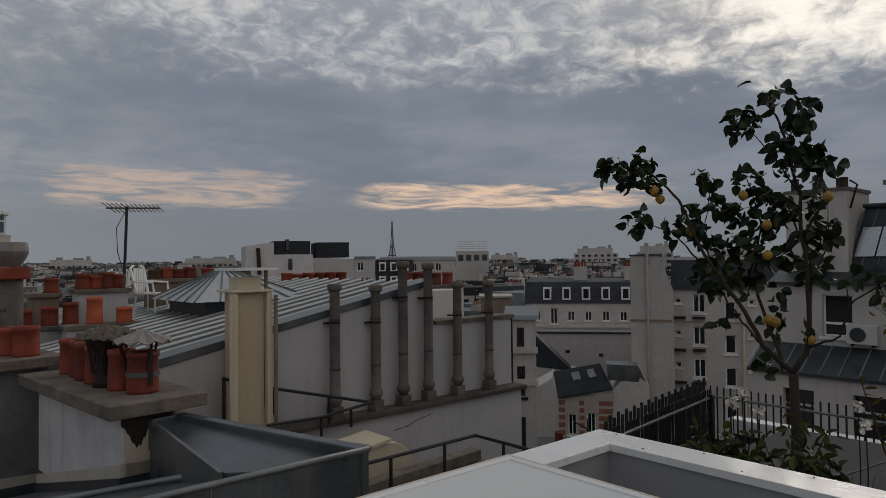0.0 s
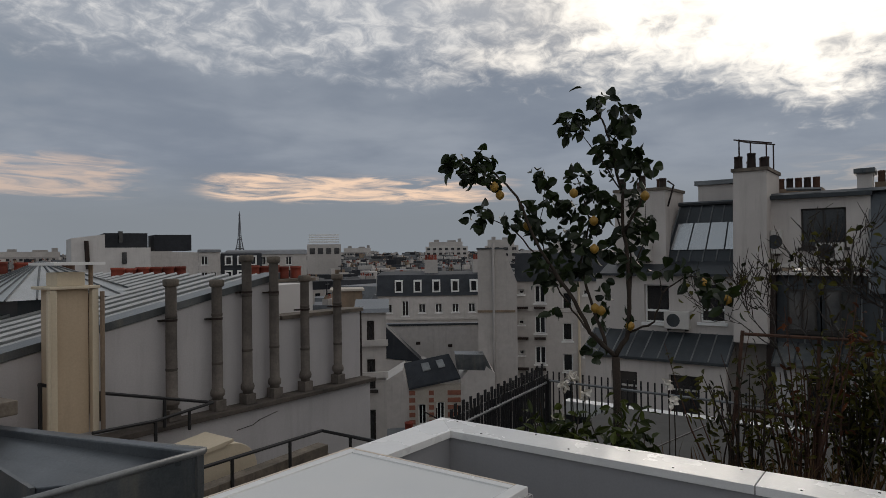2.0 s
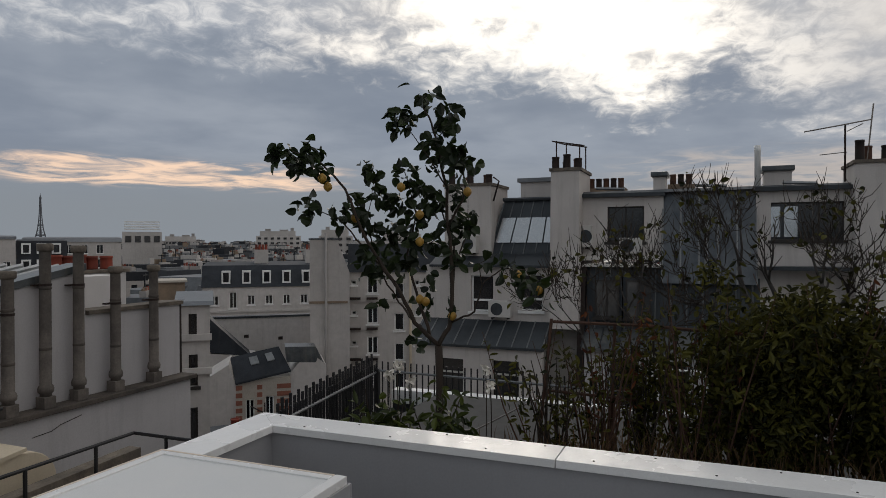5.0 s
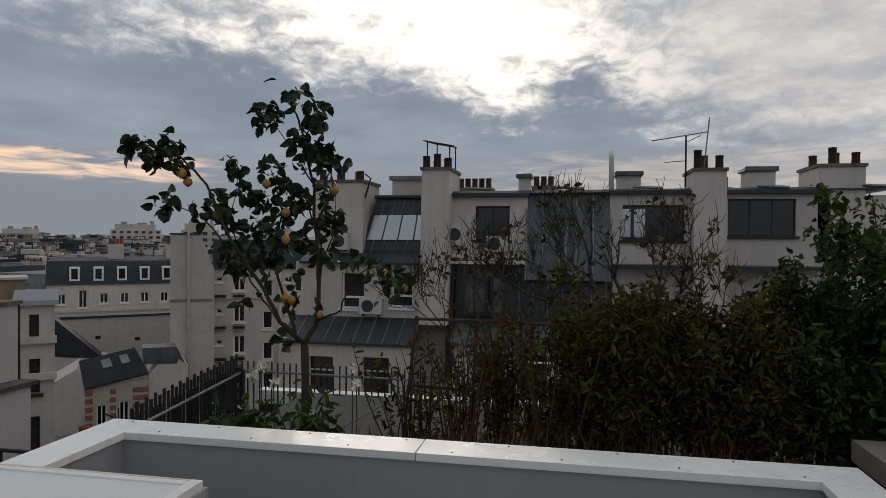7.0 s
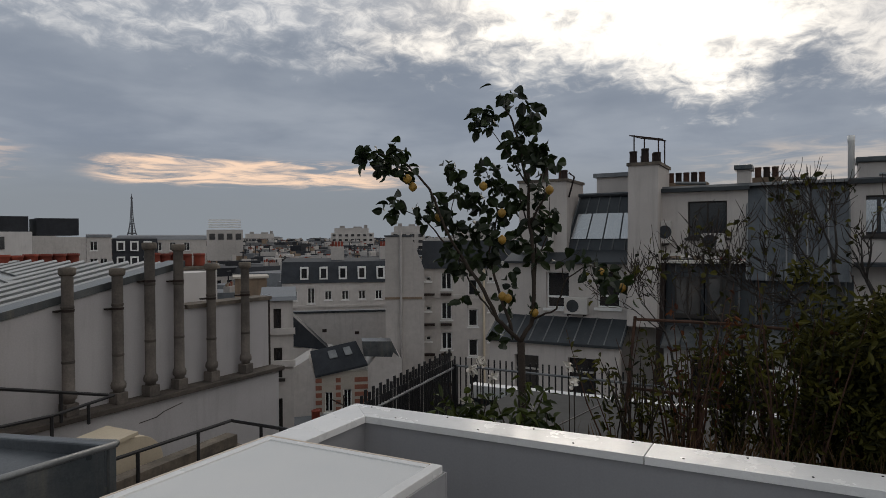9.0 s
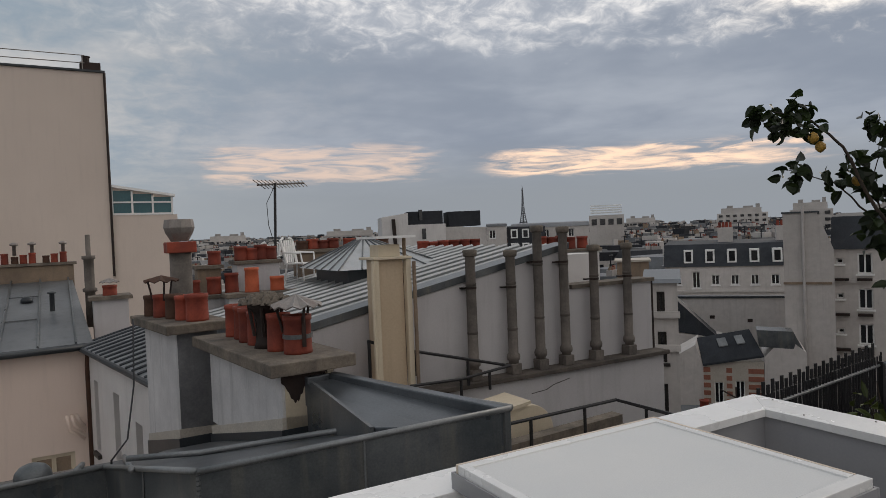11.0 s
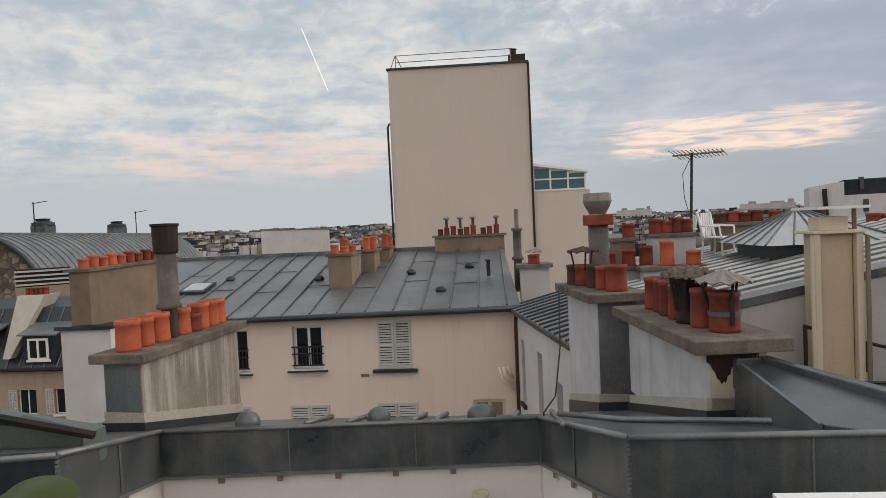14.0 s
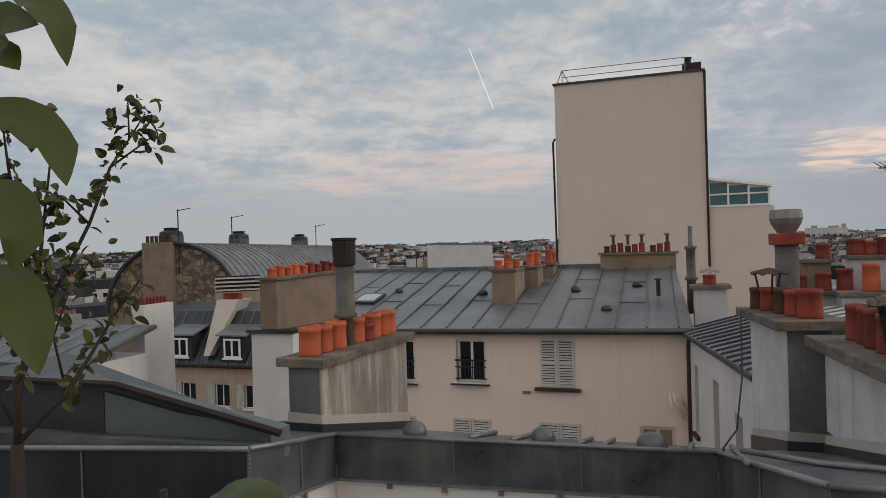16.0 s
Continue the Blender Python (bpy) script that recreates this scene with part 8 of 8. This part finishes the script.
prism(bm, [V(108.0, 119.0, -18), V(113.7, 113.5, -18), V(113.7, 113.5, 4.3), V(108.0, 119.0, 4.3)], V(6, 6, 0))
part("block", bm, CITY_WALL, gs)
for k in range(4):
    bm = shape()
    obox(bm, (108.0, 119.0, 0), V(5.7, -5.5, 0).normalized(), V(-5.5, -5.7, 0).normalized(), 0.6 + 1.9 * k, 1.8 + 1.9 * k, 0.02, 0.08, 2.0, 3.4)
    part("window", bm, GLASS, gs)

# ---- the city to the horizon ----
bm = shape()
lathe(bm, (0, 0, -26), [(4800, -1), (4800, 0)], 48)
solid("ground", bm, GROUND, "dark streets far below the roofs", "ground", kind="structure")
MATS = [CITY_WALL, CITY_GREY, CITY_ROOF, CITY_SLATE, GLASS, TERRA, OCHRE, ZINC_EDGE]
rng = random.Random(77)


def city(name, label, lo, hi, count, az0, az1, detail, top, avoid=()):
    """Many houses: body, mansard, stacks with pots, windows, dormers."""
    verts, faces, mats = [], [], []

    def blk(c, u, n, a0, a1, d0, d1, z0, z1, m, inset=0.0):
        base = len(verts)
        for z, i in ((z0, 0.0), (z1, inset)):
            for a, d in ((a0 + i, d0 + i), (a1 - i, d0 + i), (a1 - i, d1 - i), (a0 + i, d1 - i)):
                verts.append((c[0] + u[0] * a + n[0] * d, c[1] + u[1] * a + n[1] * d, z))
        for f in ((4, 5, 6, 7), (0, 1, 5, 4), (1, 2, 6, 5), (2, 3, 7, 6), (3, 0, 4, 7)):
            faces.append([base + i for i in f])
            mats.append(m)

    for _ in range(count):
        az = math.radians(rng.uniform(az0, az1))
        d = math.sqrt(rng.uniform(lo * lo, hi * hi)) if detail else lo * (hi / lo) ** rng.random()
        if any(a < math.degrees(az) < b and l < d < h2 for a, b, l, h2 in avoid):
            continue
        x, y = d * math.sin(az), d * math.cos(az)
        t = rng.choice((0.1, 0.1, 0.55, -0.4, 0.9)) + rng.uniform(-0.1, 0.1)
        u, n = (math.cos(t), math.sin(t)), (math.sin(t), -math.cos(t))
        if n[0] * x + n[1] * y > 0:
            u, n = (-u[0], -u[1]), (-n[0], -n[1])
        k = 1.0 if detail else 1.0 + d / 900
        L, W, zt = rng.uniform(7, 17) * k, rng.uniform(6, 10) * k, top(d) + rng.uniform(-1.6, 1.4) * (0.9 if detail else 1.2 + d / 700)
        wall, roof = rng.choice((0, 0, 0, 1, 6 if rng.random() < 0.1 else 0)), rng.choice((2, 2, 3, 3))
        c = (x, y)
        rh = rng.uniform(1.2, 2.6) * min(k, 2)
        blk(c, u, n, -L / 2, L / 2, -W, 0, zt - 16 * k, zt - rh, wall)
        blk(c, u, n, -L / 2, L / 2, -W, 0, zt - rh, zt, roof, rng.uniform(0.5, 1.3) if rng.random() < 0.7 else 0.05)
        for _ in range(rng.randint(1, 3)):
            a = rng.uniform(-L / 2 + 0.6, L / 2 - 2.2)
            wid = rng.uniform(0.8, 2.4) * min(k, 2.0)
            hh = rng.uniform(0.5, 1.3) * min(k, 2.5)
            dd = rng.uniform(-W + 1.0, -1.5)
            blk(c, u, n, a, a + wid, dd, dd + 0.7 * k, zt - 1.0, zt + hh, rng.choice((0, 0, 1, 6)))
            if (detail or d < 700) and rng.random() < 0.6:
                for j in range(int(wid / (0.36 * k))):
                    blk(c, u, n, a + 0.05 + 0.36 * k * j, a + 0.27 * k + 0.36 * k * j, dd + 0.2, dd + 0.42 * k, zt + hh, zt + hh + rng.uniform(0.25, 0.5) * k, rng.choice((5, 5, 6, 3)))
        if d < 900 and rng.random() < 0.5:
            a = rng.uniform(-L / 2 + 1, L / 2 - 1)
            th = 0.03 + d * 0.0004
            hm = rng.uniform(1.5, 3.0)
            blk(c, u, n, a - th, a + th, -W / 2 - th, -W / 2 + th, zt, zt + hm, 3)
            blk(c, u, n, a - 0.7, a + 0.7, -W / 2 - th, -W / 2 + th, zt + hm - 0.3, zt + hm - 0.3 + 2 * th, 3)
        if rng.random() < 0.35:
            a = rng.uniform(-L / 2 + 1, L / 2 - 3)
            blk(c, u, n, a, a + rng.uniform(1.5, 3.5) * min(k, 2), -W + 0.6, -W / 2, zt - 0.2, zt + rng.uniform(0.8, 1.8) * min(k, 2), rng.choice((0, 0, 3, 7)))
        if detail or d < 1100:
            cols = int(L / (1.9 * min(k, 1.8)))
            for j in range(cols):
                a = -L / 2 + 0.7 + (L - 1.4) * (j + 0.5) / cols
                for r in range(3):
                    z = zt - rh - 2.1 - 2.8 * r
                    blk(c, u, n, a - 0.42, a + 0.42, 0.0, 0.05, z, z + 1.5, 4)
                if rh > 1.7 and j % 2 == 0:
                    blk(c, u, n, a - 0.5, a + 0.5, -1.2, -0.25, zt - rh + 0.2, zt - rh + 1.35, 0)
                    blk(c, u, n, a - 0.33, a + 0.33, -0.25, -0.2, zt - rh + 0.35, zt - rh + 1.2, 4)
    me = bpy.data.meshes.new(name)
    me.from_pydata(verts, [], faces)
    for m in MATS:
        me.materials.append(m)
    me.polygons.foreach_set("material_index", mats)
    me.update()
    tagged(new(name, me), label, "houses", kind="stuff")


AVOID = [(20, 66, 0, 66), (24, 40, 70, 104), (-60, -8, 0, 66), (-12, 14, 0, 52), (66, 115, 0, 80)]
city("near_roofscape", "tightly packed houses with zinc roofs and red pots", 42, 260, 820, -60, 118, True, lambda d: -3.4 + max(0.0, 95 - d) * -0.018 + max(0, d - 160) * 0.008, AVOID)
city("far_roofscape", "roofs of the city fading to the horizon", 240, 2600, 1900, -62, 120, False, lambda d: -3.4 + max(0.0, d - 300) * 0.0062)

def distant_block(az, d, width, top, storeys, mat, label):
    """A long far block: body, set-back attic, roof boxes, dark window bands."""
    a = math.radians(az)
    o = V(d * math.sin(a), d * math.cos(a), 0)
    u, n = V(math.cos(a), -math.sin(a), 0), V(-math.sin(a), -math.cos(a), 0)
    b = thing("distant_block", (o.x, o.y, -26), label, "building", "distant blocks")
    h = d / 200 + 1.2
    bm = shape()
    obox(bm, o, u, n, -width / 2, width / 2, -12, 0, -26, top - h)
    part("body", bm, mat, b)
    bm = shape()
    obox(bm, o, u, n, -width * 0.42, width * 0.38, -11, -1.5, top - h, top)
    part("attic", bm, CITY_WALL, b)
    for f, w, r in ((-0.3, 0.12, 0.5), (0.02, 0.2, 0.35), (0.27, 0.08, 0.7)):
        bm = shape()
        obox(bm, o, u, n, width * f, width * (f + w), -9, -3, top, top + h * r)
        part("roof_box", bm, CITY_GREY, b)
    for k in range(storeys):
        count = max(4, int(width / 5))
        for j in range(count):
            x0 = -width / 2 + width * (j + 0.25) / count
            bm = shape()
            obox(bm, o, u, n, x0, x0 + width * 0.5 / count, 0.02, 0.3, top - h * (1.75 + k), top - h * (1.3 + k))
            part("window", bm, GLASS, b)


for row_of in ((54.1, 600, 38, 13.0, 3, CITY_WALL, "pale distant apartment block above the roofs"), (58.8, 300, 15, 8.0, 3, CITY_WALL, "white distant block with terraces"), (22, 700, 60, 8.5, 2, CITY_GREY, "long grey distant block"), (30.5, 900, 46, 11.5, 2, CITY_WALL, "pale distant block on the skyline"), (46.5, 1200, 60, 15, 2, CITY_GREY, "grey distant block on the skyline"), (12, 820, 50, 9, 2, CITY_WALL, "pale distant block on the skyline"), (64.5, 420, 30, 8, 3, CITY_GREY, "grey distant block on the skyline")):
    distant_block(*row_of)

# iron lattice tower on the skyline
TX, TY = 2695.0, 3603.0
tower = thing("lattice_tower", (TX, TY, -30), "slim iron lattice tower on the hazy skyline", "tower")
for sx in (-1, 1):
    for sy in (-1, 1):
        bm = shape()
        pts = [(40, -30), (24, 20), (15, 60), (8, 115), (5, 170), (3.2, 225), (2, 270), (1.5, 285)]
        tube(bm, [(TX + sx * r, TY + sy * r, z) for r, z in pts], [5, 4.2, 3.4, 2.6, 2.2, 2, 1.8, 1.5], 6)
        part("leg", bm, IRON_FAR, tower)
for z, r in ((57, 19), (115, 11), (272, 4.5)):
    bm = shape()
    box(bm, TX - r, TX + r, TY - r, TY + r, z - 4, z + 4)
    part("platform", bm, IRON_FAR, tower)
for k in range(16):
    z = 65 + 14 * k
    r = np.interp(z, [60, 115, 170, 225, 285], [15, 8, 5, 3.2, 1.5])
    r2 = np.interp(z + 12, [60, 115, 170, 225, 285], [15, 8, 5, 3.2, 1.5])
    for sy in (-1, 1):
        bm = shape()
        tube(bm, [(TX - r, TY + sy * r, z), (TX + r2, TY + sy * r2, z + 12)], 1.6, 4)
        part("brace", bm, IRON_FAR, tower)
bm = shape()
tube(bm, [(TX, TY, 270), (TX, TY, 300)], [2.2, 1.2], 6)
part("mast", bm, IRON_FAR, tower)
